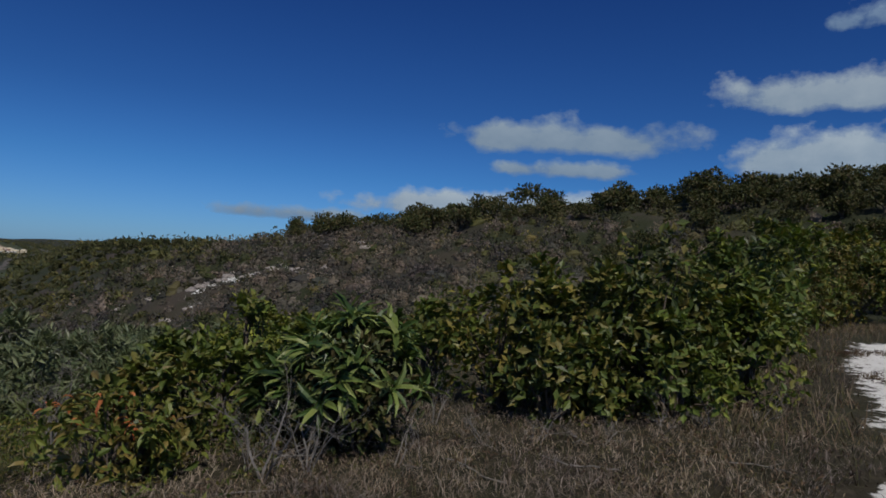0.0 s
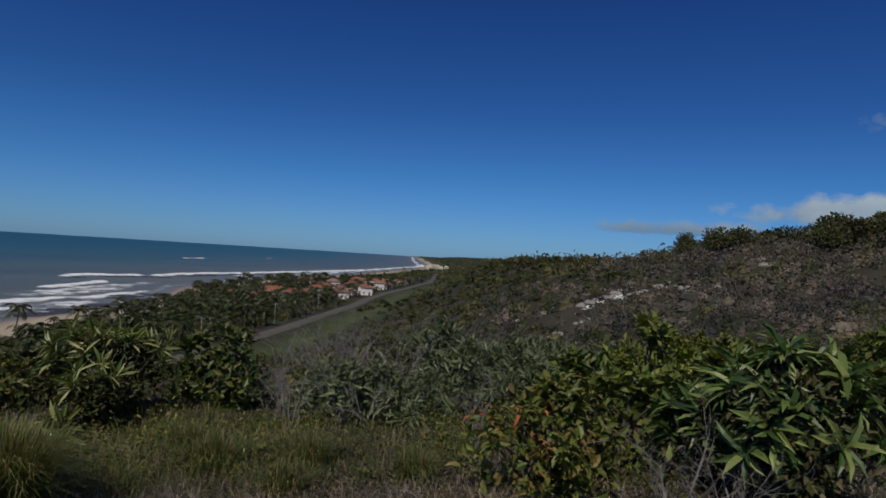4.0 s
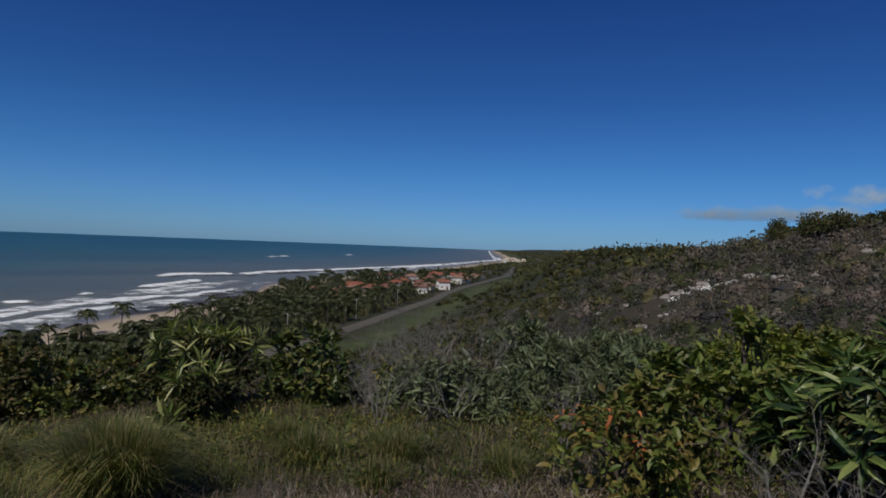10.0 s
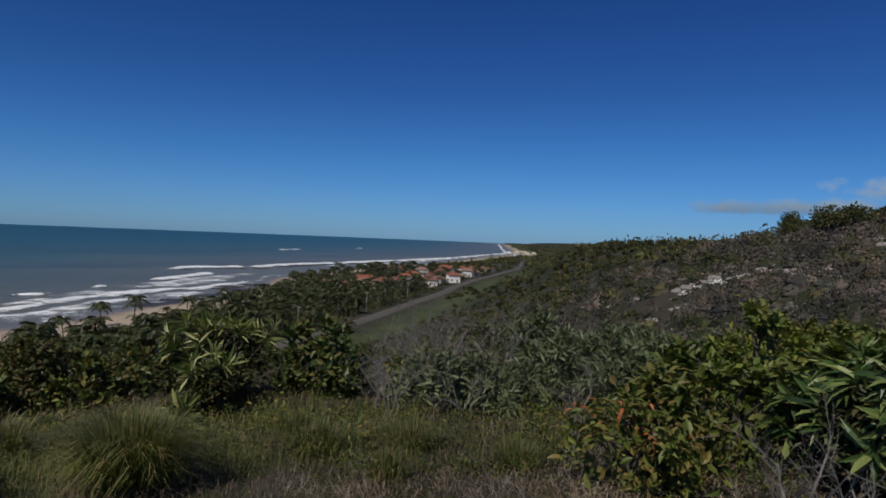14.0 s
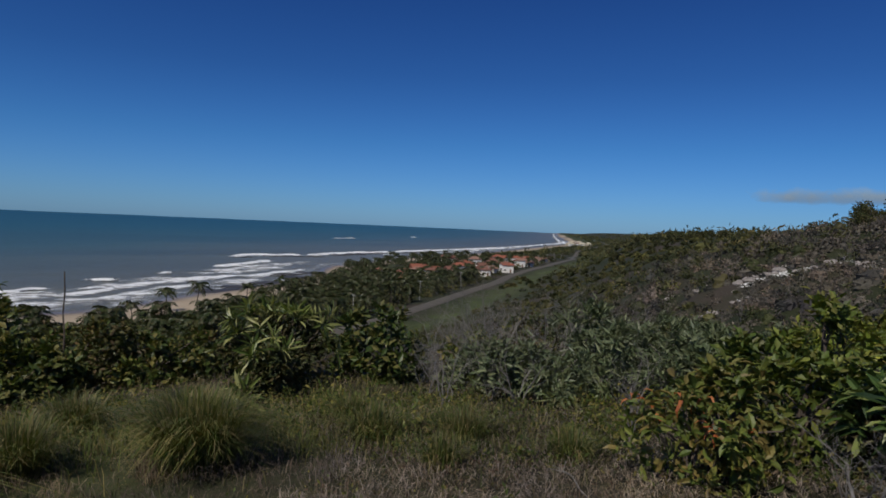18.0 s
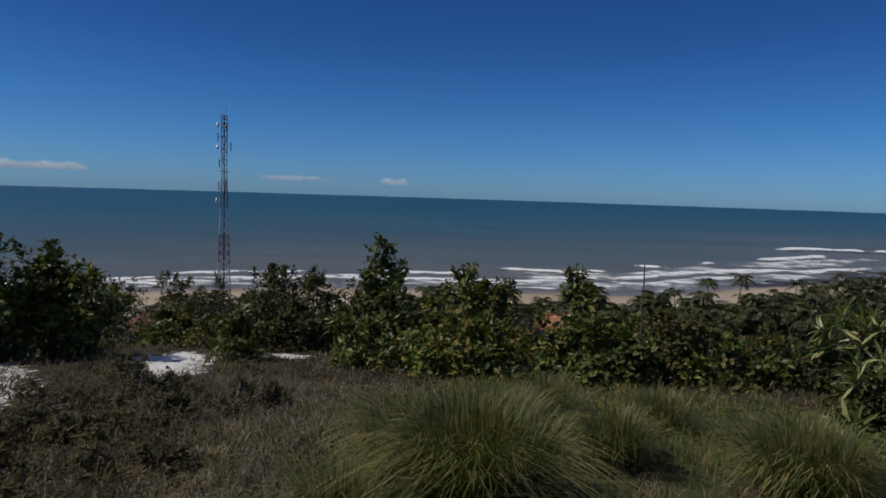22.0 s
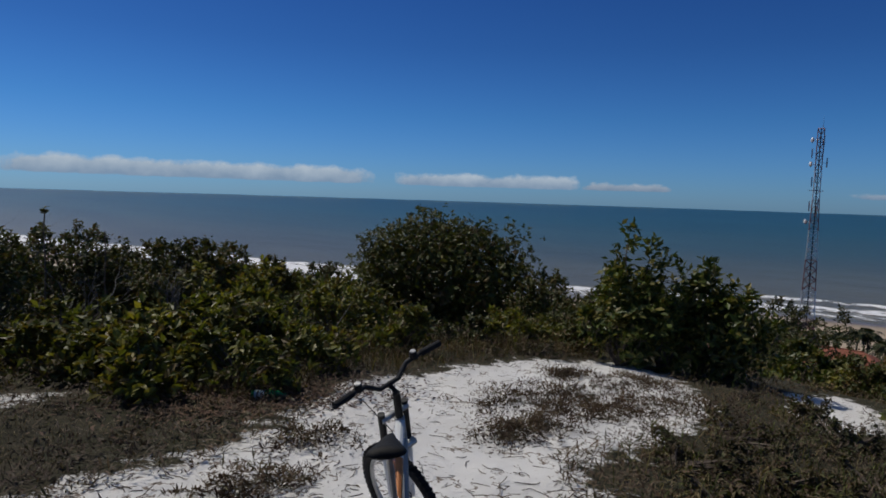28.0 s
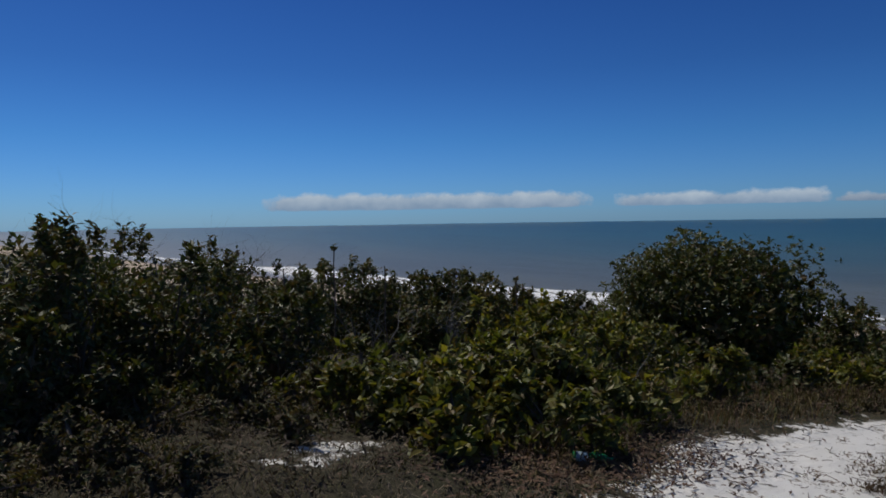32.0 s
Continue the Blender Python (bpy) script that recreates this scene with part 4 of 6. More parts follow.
def dry_stalk(x, y, top, knob):
    """A thin dead flower stalk with a withered head."""
    z = gz(x, y) - 0.03
    t = thing("dry_stalk", x, y, z, "thin dead flower stalk standing above the shrubs", "dead stalk", "dead stalks")
    rng = np.random.RandomState(int(abs(x * 10)))
    pts = [(0.02 * rng.normal() * k / 6, 0.02 * rng.normal() * k / 6, (top - z) * k / 6) for k in range(7)]
    part("stem", tube(bmesh.new(), pts, list(np.linspace(0.016, 0.010, 7)), 6), bark, t)
    if knob:
        p = np.array(pts[-1]) + rng.normal(0, 0.018, (40, 3))
        part("seed_head", mesh_of("seed_head", *leaf2_arrays(p, rng.normal(0, 1, (40, 3)) + np.array([0, 0, 0.5]), rng.normal(0, 1, (40, 3)), 0.06, 0.03)), leaf_dark, t, "withered dark seed head")


for x, y, top, knob in ((-3.12, -13.03, 1.17, True), (-11.45, 2.86, 0.70, False), (-6.2, -12.8, 0.55, True), (-1.2, -12.2, 0.95, False), (-0.6, -11.9, 1.05, False), (-2.3, -12.6, 0.9, False), (-4.0, -13.2, 0.85, False)):
    dry_stalk(x, y, top, knob)

# orange leaves on the rusty shrub by the grass
rng = np.random.RandomState(77)
flame = thing("shrub", -2.6, 5.3, gz(-2.6, 5.3), "small shrub with bright orange dying leaves", "shrub", "rusty shrubs")
p = np.stack([rng.uniform(-0.65, 0.5, 12), rng.uniform(-0.3, 0.3, 12), rng.uniform(0.44, 0.74, 12)], 1)
part("stem", mesh_of("stem", *stems_of(rng, p, 12, 0.008, 0.7)), bark, flame)
b = np.repeat(p, 3, 0) + rng.normal(0, 0.02, (36, 3))
part("crown", mesh_of("crown", *leaf_arrays(b, rng.normal(0, 1, (36, 3)) * np.array([1, 1, 0.5]), np.tile([0, 0, 1.0], (36, 1)), rng.uniform(0.08, 0.13, 36), 0.035, 0.5)), leaf_flame, flame)


# ---- grass ----
def blades(rng, x, y, z, height, lean, wide):
    """Bent blades of grass: two slim triangles each, a lower and an upper one."""
    n = len(x)
    a = rng.uniform(0, 2 * np.pi, n)
    base = np.stack([x, y, z], 1)
    out = np.stack([np.cos(a), np.sin(a), 0 * a], 1)
    side = np.stack([-np.sin(a), np.cos(a), 0 * a], 1)
    hh, ll = np.broadcast_to(height, n)[:, None], np.broadcast_to(lean, n)[:, None]
    mid = base + out * ll * 0.35 * hh + np.array([0, 0, 1.0]) * hh * 0.62
    tip = base + out * ll * hh + np.array([0, 0, 1.0]) * hh * (1 - 0.35 * ll)
    w = np.broadcast_to(wide, n)[:, None] * 0.5
    v = np.stack([base - side * w, base + side * w, mid + side * w * 0.8, mid - side * w * 0.8, tip], 1).reshape(-1, 3)
    f = np.array([[0, 1, 2], [0, 2, 3], [3, 2, 4]])
    return v, (f[None] + (np.arange(n) * 5)[:, None, None]).reshape(-1, 3)


def tuft(x, y, r, h, count, seed):
    """A spreading tussock: long blades fan out from a small foot."""
    rng = np.random.RandomState(seed)
    t = thing("grass_tussock", x, y, gz(x, y) - 0.02, "thick tussock of long green grass with straw tips", "grass tussock", "grass tussocks")
    a, q = rng.uniform(0, 2 * np.pi, count), np.sqrt(rng.uniform(0, 1, count))
    foot = np.stack([np.cos(a) * q * r * 0.42, np.sin(a) * q * r * 0.42, 0 * a], 1)
    out = np.stack([np.cos(a + rng.normal(0, 0.9, count)), np.sin(a + rng.normal(0, 0.9, count)), 0 * a], 1)
    side = np.cross(out, [0, 0, 1.0])
    L = h * rng.uniform(0.55, 1.2, count)[:, None]
    k = np.clip(q * 0.75 + rng.normal(0, 0.16, count), 0.02, 1.15)[:, None]
    up = np.array([0, 0, 1.0])
    p1 = foot + (out * 0.22 * k + up * 0.48) * L
    p2 = foot + (out * 0.62 * k + up * (0.86 - 0.22 * k)) * L
    p3 = foot + (out * 1.05 * k + up * (1.02 - 0.55 * k)) * L
    w = side * 0.0034
    v = np.stack([foot - w, foot + w, p1 + w, p1 - w, p2 + w * 0.8, p2 - w * 0.8, p3], 1).reshape(-1, 3)
    f = np.array([[0, 1, 2], [0, 2, 3], [3, 2, 4], [3, 4, 5], [5, 4, 6]])
    part("foliage", mesh_of("foliage", v, (f[None] + (np.arange(count) * 7)[:, None, None]).reshape(-1, 3)), blade_green, t)
    m = count // 4
    a, q = rng.uniform(0, 2 * np.pi, m), np.sqrt(rng.uniform(0, 1, m)) * r * 0.7
    part("thatch", mesh_of("thatch", *blades(rng, np.cos(a) * q, np.sin(a) * q, 0 * a, h * rng.uniform(0.2, 0.5, m), rng.uniform(0.5, 1.6, m), 0.006)), blade_dry, t, "withered brown blades at the foot")


for k, (x, y, r, h, n) in enumerate([(-6.0, 2.65, 0.75, 0.72, 3600), (-5.75, 0.1, 0.95, 0.85, 4600), (-7.0, 1.4, 0.6, 0.55, 1300), (-5.0, -0.7, 0.5, 0.6, 900), (-7.6, 0.4, 0.7, 0.6, 1400), (-6.6, -0.5, 0.6, 0.7, 1300),
                                     (-7.4, 3.4, 0.5, 0.45, 800), (-5.6, 4.4, 0.5, 0.4, 800), (-4.9, 5.0, 0.45, 0.38, 700), (-8.2, 2.2, 0.6, 0.5, 900), (-8.6, 1.0, 0.6, 0.55, 900), (-6.3, 4.6, 0.4, 0.38, 600), (-4.2, 1.6, 0.3, 0.3, 300), (-4.4, 4.2, 0.35, 0.32, 400), (-3.7, 5.2, 0.35, 0.35, 400)]):
    tuft(x, y, r, h, n, 500 + k)


def scatter(rng, n, r0, r1, a0, a1, cx=-1.0, cy=-1.2):
    """Places in a fan round the path, thicker near it; angles to the left of +y."""
    r = np.exp(rng.uniform(math.log(r0), math.log(r1), n))
    a = np.radians(rng.uniform(a0, a1, n))
    return cx - np.sin(a) * r, cy + np.cos(a) * r, r


def clump_leaves(rng, x, y, z, size, high, count, leaf, slim=0.55):
    """Leaves of many small bushes at once; size, high and leaf vary from bush to bush."""
    n = len(x)
    v = unit(rng.normal(size=(n * count, 3)))
    v[:, 2] = np.abs(v[:, 2])
    q = rng.uniform(0.25, 1, (n * count, 1)) ** 0.5
    s, hgt, lf = np.repeat(size, count)[:, None], np.repeat(high, count)[:, None], np.repeat(leaf, count)
    wob = np.repeat(rng.uniform(0.7, 1.3, (n, 3)), count, 0)
    p = np.repeat(np.stack([x, y, z], 1), count, 0) + v * q * np.concatenate([s, s, hgt], 1) * wob
    way = unit(v + rng.normal(0, 0.7, v.shape))
    return leaf2_arrays(p, way, rng.normal(0, 1, v.shape) + np.array([0, 0, 0.6]), lf * rng.uniform(0.6, 1.3, len(lf)), lf * slim)


rng = np.random.RandomState(9)
x, y, r = scatter(rng, 200000, 1.5, 15.0, -52, 215)
keepers = (sand_cover(x, y) < 0.26 + rng.uniform(-0.12, 0.14, len(x))) & (smooth_noise(x, y, 1.6, 21) + rng.normal(0, 0.7, len(x)) > -0.55)
x, y, r = x[keepers], y[keepers], r[keepers]
h = rng.uniform(0.03, 0.20, len(x)) ** 1.15 * 1.3 * (0.8 + 0.35 * smooth_noise(x, y, 1.1, 22))
dry = part("dry_grass", mesh_of("dry_grass", *blades(rng, x, y, ground_z(x, y) - 0.01, h, rng.uniform(0.4, 2.3, len(x)), 0.0028 + 0.0004 * r)), blade_dry)
tagged(dry, "brown withered grass and fine twigs on the hilltop", "dry grass", kind="stuff")
# pale twigs tangled over the ground where the sun falls on it
x, y, r = scatter(rng, 130000, 1.6, 9.0, -54, 105)
keepers = (sand_cover(x, y) < 0.25) & (smooth_noise(x, y, 0.7, 33) + rng.normal(0, 0.5, len(x)) > -0.2) & (((x + 6.6) / 2.2) ** 2 + ((y - 1.6) / 2.4) ** 2 > 1)
x, y, r = x[keepers], y[keepers], r[keepers]
twigs = part("dry_twigs", mesh_of("dry_twigs", *blades(rng, x, y, ground_z(x, y) + rng.uniform(-0.01, 0.05, len(x)), rng.uniform(0.03, 0.12, len(x)), rng.uniform(0.8, 2.8, len(x)), 0.0026 + 0.0003 * r)), twig_grey)
tagged(twigs, "pale grey dead twigs tangled over the dry ground", "dry twigs", kind="stuff")
# weeds in front of the shrubs
x, y, r = scatter(rng, 2600, 4.2, 9.5, 2, 86)
keepers = (sand_cover(x, y) < 0.2) & (rng.uniform(0, 1, len(x)) < np.clip((r - 6.2) / 1.8, 0.03, 0.8)) & (((x + 6.2) / 1.5) ** 2 + ((y - 1.6) / 2.0) ** 2 > 1) & (smooth_noise(x, y, 1.0, 37) > -0.35)
x, y, r = x[keepers], y[keepers], r[keepers]
high = rng.uniform(0.08, 0.34, len(x))
weeds = part("green_weeds", mesh_of("green_weeds", *clump_leaves(rng, x, y, ground_z(x, y), high * rng.uniform(0.5, 1.1, len(x)), high, 30, rng.uniform(0.035, 0.075, len(x)), 0.42)), leaf_green)
tagged(weeds, "small green and yellowing weeds among dry twigs", "weeds", kind="stuff")
# low tangled brush, thickest on the seaward side
x, y, r = scatter(rng, 8500, 2.3, 16.0, -50, 215)
a = np.degrees(np.arctan2(-x, y)) % 360
want = np.where((a > 95) & (a < 250), 0.95, 0.4) * np.clip(0.75 + 0.6 * smooth_noise(x, y, 1.3, 27), 0.1, 1)
keepers = (sand_cover(x, y) < 0.3) & (rng.uniform(0, 1, len(x)) < want) & (((x + 6.6) / 2.4) ** 2 + ((y - 1.6) / 2.6) ** 2 > 1)
x, y, r = x[keepers], y[keepers], r[keepers]
high = rng.uniform(0.06, 0.24, len(x))
brush = part("low_brush", mesh_of("low_brush", *clump_leaves(rng, x, y, ground_z(x, y) - 0.01, high * rng.uniform(0.8, 1.8, len(x)), high, 34, 0.03 + 0.003 * r, 0.3)), brush_dry)
tagged(brush, "low tangle of brown twigs and small withered leaves", "dry brush", kind="stuff")
x, y, r = scatter(rng, 120000, 2.5, 13.0, 20, 150)
patch = 0.85 * np.exp(-(((x + 7.4) / 1.9) ** 2 + ((y - 2.2) / 3.0) ** 2)) + 0.08 * np.exp(-(((x + 8) / 3.0) ** 2 + ((y + 3.2) / 1.6) ** 2)) + 0.75 * np.exp(-(((x + 5.2) / 2.6) ** 2 + ((y - 4.9) / 1.3) ** 2)) + 0.03
keepers = (rng.uniform(0, 1, len(x)) < patch * np.where(y > 1.0, np.clip((r - 6.3) / 0.9, 0.04, 1), 1)) & (sand_cover(x, y) < 0.4)
x, y, r = x[keepers], y[keepers], r[keepers]
h = rng.uniform(0.08, 0.32, len(x))
fresh = part("green_grass", mesh_of("green_grass", *blades(rng, x, y, ground_z(x, y) - 0.01, h, rng.uniform(0.3, 1.3, len(x)), 0.0045 + 0.0005 * r)), blade_green)
tagged(fresh, "green grass mixed with straw around the tussocks", "grass", kind="stuff")
# dry growth on both sides of the sandy path
n = 26000
x, y = rng.uniform(2.5, 15.0, n), rng.uniform(5.0, 22.0, n)
keepers = (sand_cover(x, y) < 0.28 + rng.uniform(-0.1, 0.25, n)) & (smooth_noise(x, y, 1.4, 47) + rng.normal(0, 0.5, n) > -0.45) & (y > 3.0 + 0.6 * x)
x, y = x[keepers], y[keepers]
verge = part("path_grass", mesh_of("path_grass", *blades(rng, x, y, ground_z(x, y) - 0.01, rng.uniform(0.08, 0.36, len(x)) * (0.9 + 0.4 * smooth_noise(x, y, 1.0, 48)), rng.uniform(0.4, 1.8, len(x)), 0.009)), blade_dry)
tagged(verge, "brown withered grass and twigs beside a sandy path", "dry grass", kind="stuff")
# taller red-brown grass along the far edge of the sand
n = 15000
x, y = rng.uniform(-11.0, -3.6, n), rng.uniform(-11.2, -7.4, n)
keepers = (sand_cover(x, y) < 0.3) & (smooth_noise(x, y, 0.8, 41) + rng.normal(0, 0.5, n) > -0.1)
x, y = x[keepers], y[keepers]
tall_dry = part("tall_dry_grass", mesh_of("tall_dry_grass", *blades(rng, x, y, ground_z(x, y) - 0.01, rng.uniform(0.10, 0.42, len(x)) * (0.9 + 0.3 * smooth_noise(x, y, 1.0, 43)), rng.uniform(0.2, 1.1, len(x)), 0.007)),
                leafy("blade_red", [(0.07, 0.040, 0.024), (0.11, 0.066, 0.040), (0.16, 0.10, 0.062), (0.065, 0.055, 0.022), (0.10, 0.09, 0.035)], 0.85, 0.2, 0.8))
tagged(tall_dry, "red-brown withered grass along the edge of the sand", "dry grass", kind="stuff")
# low sprigs and runners creeping over the edge of the white sand
x, y, r = scatter(rng, 90000, 2.2, 12.0, 95, 215)
cover = sand_cover(x, y)
keepers = (cover < 0.74) & (cover > 0.12) & (rng.uniform(0, 1, len(x)) < 0.9)
x, y, r = x[keepers], y[keepers], r[keepers]
z = ground_z(x, y) + rng.uniform(0.0, 0.10, len(x))
way = np.stack([rng.normal(0, 1, len(x)), rng.normal(0, 1, len(x)), rng.uniform(-0.1, 0.9, len(x))], 1)
sprig = part("creeping_plants", mesh_of("creeping_plants", *leaf2_arrays(np.stack([x, y, z], 1), way, np.tile([0.1, 0.1, 1.0], (len(x), 1)), rng.uniform(0.03, 0.12, len(x)), 0.014)),
             leafy("leaf_sprig", [(0.06, 0.040, 0.024), (0.10, 0.060, 0.040), (0.06, 0.065, 0.02), (0.13, 0.080, 0.055), (0.055, 0.055, 0.02), (0.11, 0.07, 0.045)], 0.6, 0.15, 0.9))
tagged(sprig, "low creeping plants and dead runners on white sand", "creeping plants", kind="stuff")
leaf_mat = leafy("leaf_mat", [(0.085, 0.045, 0.028), (0.13, 0.075, 0.048), (0.06, 0.058, 0.02), (0.17, 0.11, 0.075), (0.06, 0.035, 0.022)], 0.8, 0.12, 0.8)
# fallen branches
rng2 = np.random.RandomState(55)
for k, (bx, by, bl) in enumerate([(-0.9, 4.3, 0.7), (-0.2, 4.7, 0.5), (-2.2, 3.6, 0.8), (-3.4, 3.2, 0.5), (-4.2, 2.2, 0.6), (-4.5, 0.7, 0.5), (0.6, 5.0, 0.6), (1.6, 5.4, 0.7), (-1.6, 4.9, 0.6), (-3.0, 4.4, 0.7), (-4.0, 0.0, 0.45), (2.6, 5.6, 0.6), (0.2, 3.7, 0.4), (-1.9, 2.6, 0.4)]):
    stick = thing("fallen_branch", bx, by, gz(bx, by) + 0.012, "pale bare fallen branch lying on dry ground", "branch", "fallen branches", rng2.uniform(0, 360))
    p = np.array([0, 0, 0.01])
    d, seg = 0.0, []
    for s in range(6):
        d += rng2.normal(0, 0.35)
        q = p + np.array([math.cos(d), math.sin(d), rng2.normal(0.06, 0.08)]) * bl / 6
        q[2] = max(q[2], 0.01)
        seg.append(q)
        if s in (2, 3):
            e = q + np.array([math.cos(d + 0.8 * (-1) ** s), math.sin(d + 0.8 * (-1) ** s), 0.25]) * bl * 0.25
            bm = bmesh.new()
            part("twig", tube(bm, [tuple(q), tuple(e)], [0.004, 0.002], 5), bark_grey, stick)
        p = q
    bm = bmesh.new()
    part("limb", tube(bm, [(0, 0, 0.01)] + [tuple(s) for s in seg], list(np.linspace(0.007, 0.003, 7)), 6), bark_grey, stick)
# mats of red-brown creeping plants on the sand
for k, (cx, cy, cr) in enumerate(CLUMPS):
    m = int(190 * cr + 30)
    a, q = rng2.uniform(0, 6.28, m), np.sqrt(rng2.uniform(0, 1, m)) * cr * (1.3 + 0.25 * smooth_noise(np.full(m, cx), np.full(m, cy), 1, 3))
    lump = rng2.normal(0, 0.14, (m, 2))
    mx, my = cx + np.cos(a) * q * 1.35 + lump[:, 0], cy + np.sin(a) * q * 0.8 + lump[:, 1]
    mz = ground_z(mx, my) - gz(cx, cy)
    high = rng2.uniform(0.02, 0.10, m)
    v, f = clump_leaves(rng2, mx - cx, my - cy, mz, high * 1.6, high, 22, rng2.uniform(0.03, 0.06, m), 0.24)
    mat_plant = thing("creeping_plant", cx, cy, gz(cx, cy), "sprawling red-brown creeping plant on white sand", "creeping plant", "creeping plants")
    part("foliage", mesh_of("foliage", v, f), leaf_mat, mat_plant)
# dry stalks lying on the sand
x, y, r = scatter(rng, 3800, 2.2, 10.0, 100, 200)
ok = sand_cover(x, y) > 0.5
x, y = x[ok], y[ok]
a = rng.uniform(0, 6.28, len(x))
p0 = np.stack([x, y, ground_z(x, y) + 0.004], 1)
ends = [p0]
for k in range(3):
    a = a + rng.normal(0, 0.55, len(x))
    ends.append(ends[-1] + np.stack([np.cos(a), np.sin(a), rng.uniform(-0.02, 0.10, len(x))], 1) * (rng.uniform(0.012, 0.05, len(x)) * (1 + 2 * (rng.uniform(0, 1, len(x)) > 0.85)))[:, None])
straw = part("dry_stalks", mesh_of("dry_stalks", *tube_arrays(np.concatenate(ends[:-1]), np.concatenate(ends[1:]), 0.004, 0.003, 3)), plain("straw", (0.11, 0.085, 0.062), 0.9, 0, 0.4, 6))
tagged(straw, "scattered dry stalks and roots lying on white sand", "dry stalks", kind="stuff")


# ---- hillside scrub and woods ----
def bush_cloud(rng, x, y, z, size, high, count, leaf, slim, tone):
    """Many bushes at once: an uneven solid body, toned darker as inner shade, under a shell of leaves; gives the mesh
    arrays and a tone to each point.
    """
    n, seg, lev = len(x), 6, 3
    a = np.arange(seg) * 2 * np.pi / seg
    e = np.radians([-8, 28, 62])
    dirs = np.concatenate([np.stack([np.cos(a + 0.3 * k) * np.cos(e[k]), np.sin(a + 0.3 * k) * np.cos(e[k]), np.full(seg, np.sin(e[k]))], 1) for k in range(lev)] + [np.array([[0, 0, 1.0]])])
    m = len(dirs)
    wide = rng.uniform(0.8, 1.2, (n, 1, 2))
    body = dirs[None] * rng.uniform(0.36, 0.60, (n, m, 1)) * np.concatenate([np.repeat(size[:, None, None], 2, 2) * wide, high[:, None, None]], 2)
    bv = (body + np.stack([x, y, z], 1)[:, None]).reshape(-1, 3)
    f = []
    for k in range(lev - 1):
        for j in range(seg):
            p, q = k * seg + j, k * seg + (j + 1) % seg
            f += [(p, q, q + seg), (p, q + seg, p + seg)]
    f += [((lev - 1) * seg + j, (lev - 1) * seg + (j + 1) % seg, m - 1) for j in range(seg)]
    bf = (np.array(f)[None] + (np.arange(n) * m)[:, None, None]).reshape(-1, 3)
    v = unit(rng.normal(size=(n, count, 3)))
    v[:, :, 2] = np.abs(v[:, :, 2])
    p = v * rng.uniform(0.25, 1.0, (n, count, 1)) ** 0.5 * np.concatenate([np.repeat(size[:, None, None], 2, 2) * wide, high[:, None, None]], 2) + np.stack([x, y, z], 1)[:, None]
    way = unit(v + rng.normal(0, 0.8, v.shape)).reshape(-1, 3)
    lf = np.repeat(leaf, count) * rng.uniform(0.6, 1.3, n * count)
    lv, ll = leaf2_arrays(p.reshape(-1, 3), way, v.reshape(-1, 3) + rng.normal(0, 0.5, (n * count, 3)), lf, lf * slim)
    return np.concatenate([bv, lv]), np.concatenate([bf, ll + len(bv)]), np.concatenate([np.repeat(tone * 0.9, m), np.repeat(tone, count * 4)])


def scrub(name, label, n, r0, r1, a0, a1, count, mat, seed, want, tall=(0.35, 1.05), fine=0.0026, slim=0.45):
    rng = np.random.RandomState(seed)
    x, y, r = scatter(rng, n, r0, r1, a0, a1, 0, 0)
    u = inland(x, y)
    ok = (u > 24) & (np.abs(u - road_u(y)) > 6.5) & (rng.uniform(0, 1, n) < want(x, y, r, u)) & (sand_cover(x, y) < 0.60 - 0.5 * rng.uniform(0, 1, n))
    x, y, r = x[ok], y[ok], r[ok]
    high = rng.uniform(*tall, len(x)) * np.clip(0.7 + r / 260, 0.7, 1.15 if r1 < 400 else 1.9)
    high = high * np.where((r > 150) & (r1 < 400), 0.6, 1.0) * np.clip(0.85 + 0.75 * smooth_noise(x, y, 6.5, seed + 70), 0.35, 1.9)
    size = high * rng.uniform(0.65, 1.2, len(x))
    leaf = np.clip(r * fine, 0.11, 1.6) * 1.9 * rng.uniform(0.75, 1.2, len(x))
    tone = np.clip(0.5 + rng.normal(0, 0.28, len(x)) + 0.2 * smooth_noise(x, y, 13, seed + 71), 0, 1)
    v, f, tones = bush_cloud(rng, x, y, ground_z(x, y) - 0.1, size, high, count, leaf, slim, tone)
    ob = part(name, mesh_of(name, v, f, False, [("tone", tones)]), mat)
    tagged(ob, label, "scrub", kind="stuff")


def dryness(x, y, r):
    """1 where the hill is covered with withered scrub."""
    a = np.degrees(np.arctan2(-x, y))
    near = np.exp(-((r - 78) / 44) ** 2) * np.exp(-((a - 9) / 20) ** 2) * 1.25
    return np.clip(near + 0.3 * smooth_noise(x, y, 24, 61) - 0.1, 0, 1)


scrub("dry_scrub", "withered grey-brown scrub covering the hillside", 7400, 34, 135, -32, 44, 54, scrub_dry, 1, lambda x, y, r, u: (dryness(x, y, r) + 0.12) * (u > 140), (0.45, 1.5), 0.0021, 0.62)
scrub("green_scrub", "low green scrub covering the hillside", 6600, 34, 330, -52, 48, 42, scrub_green, 2, lambda x, y, r, u: np.clip(1.05 - dryness(x, y, r) * 1.0, 0.2, 1) * (u > road_u(y) + np.where(y < 210, 19, 8)), (0.5, 1.8), 0.0023, 0.6)
scrub("far_woods", "dense low woods spreading inland to the horizon", 3800, 300, 2600, -60, 40, 15, scrub_green, 3, lambda x, y, r, u: 1.0 * (u > 150), (1.5, 3.2), 0.0029)
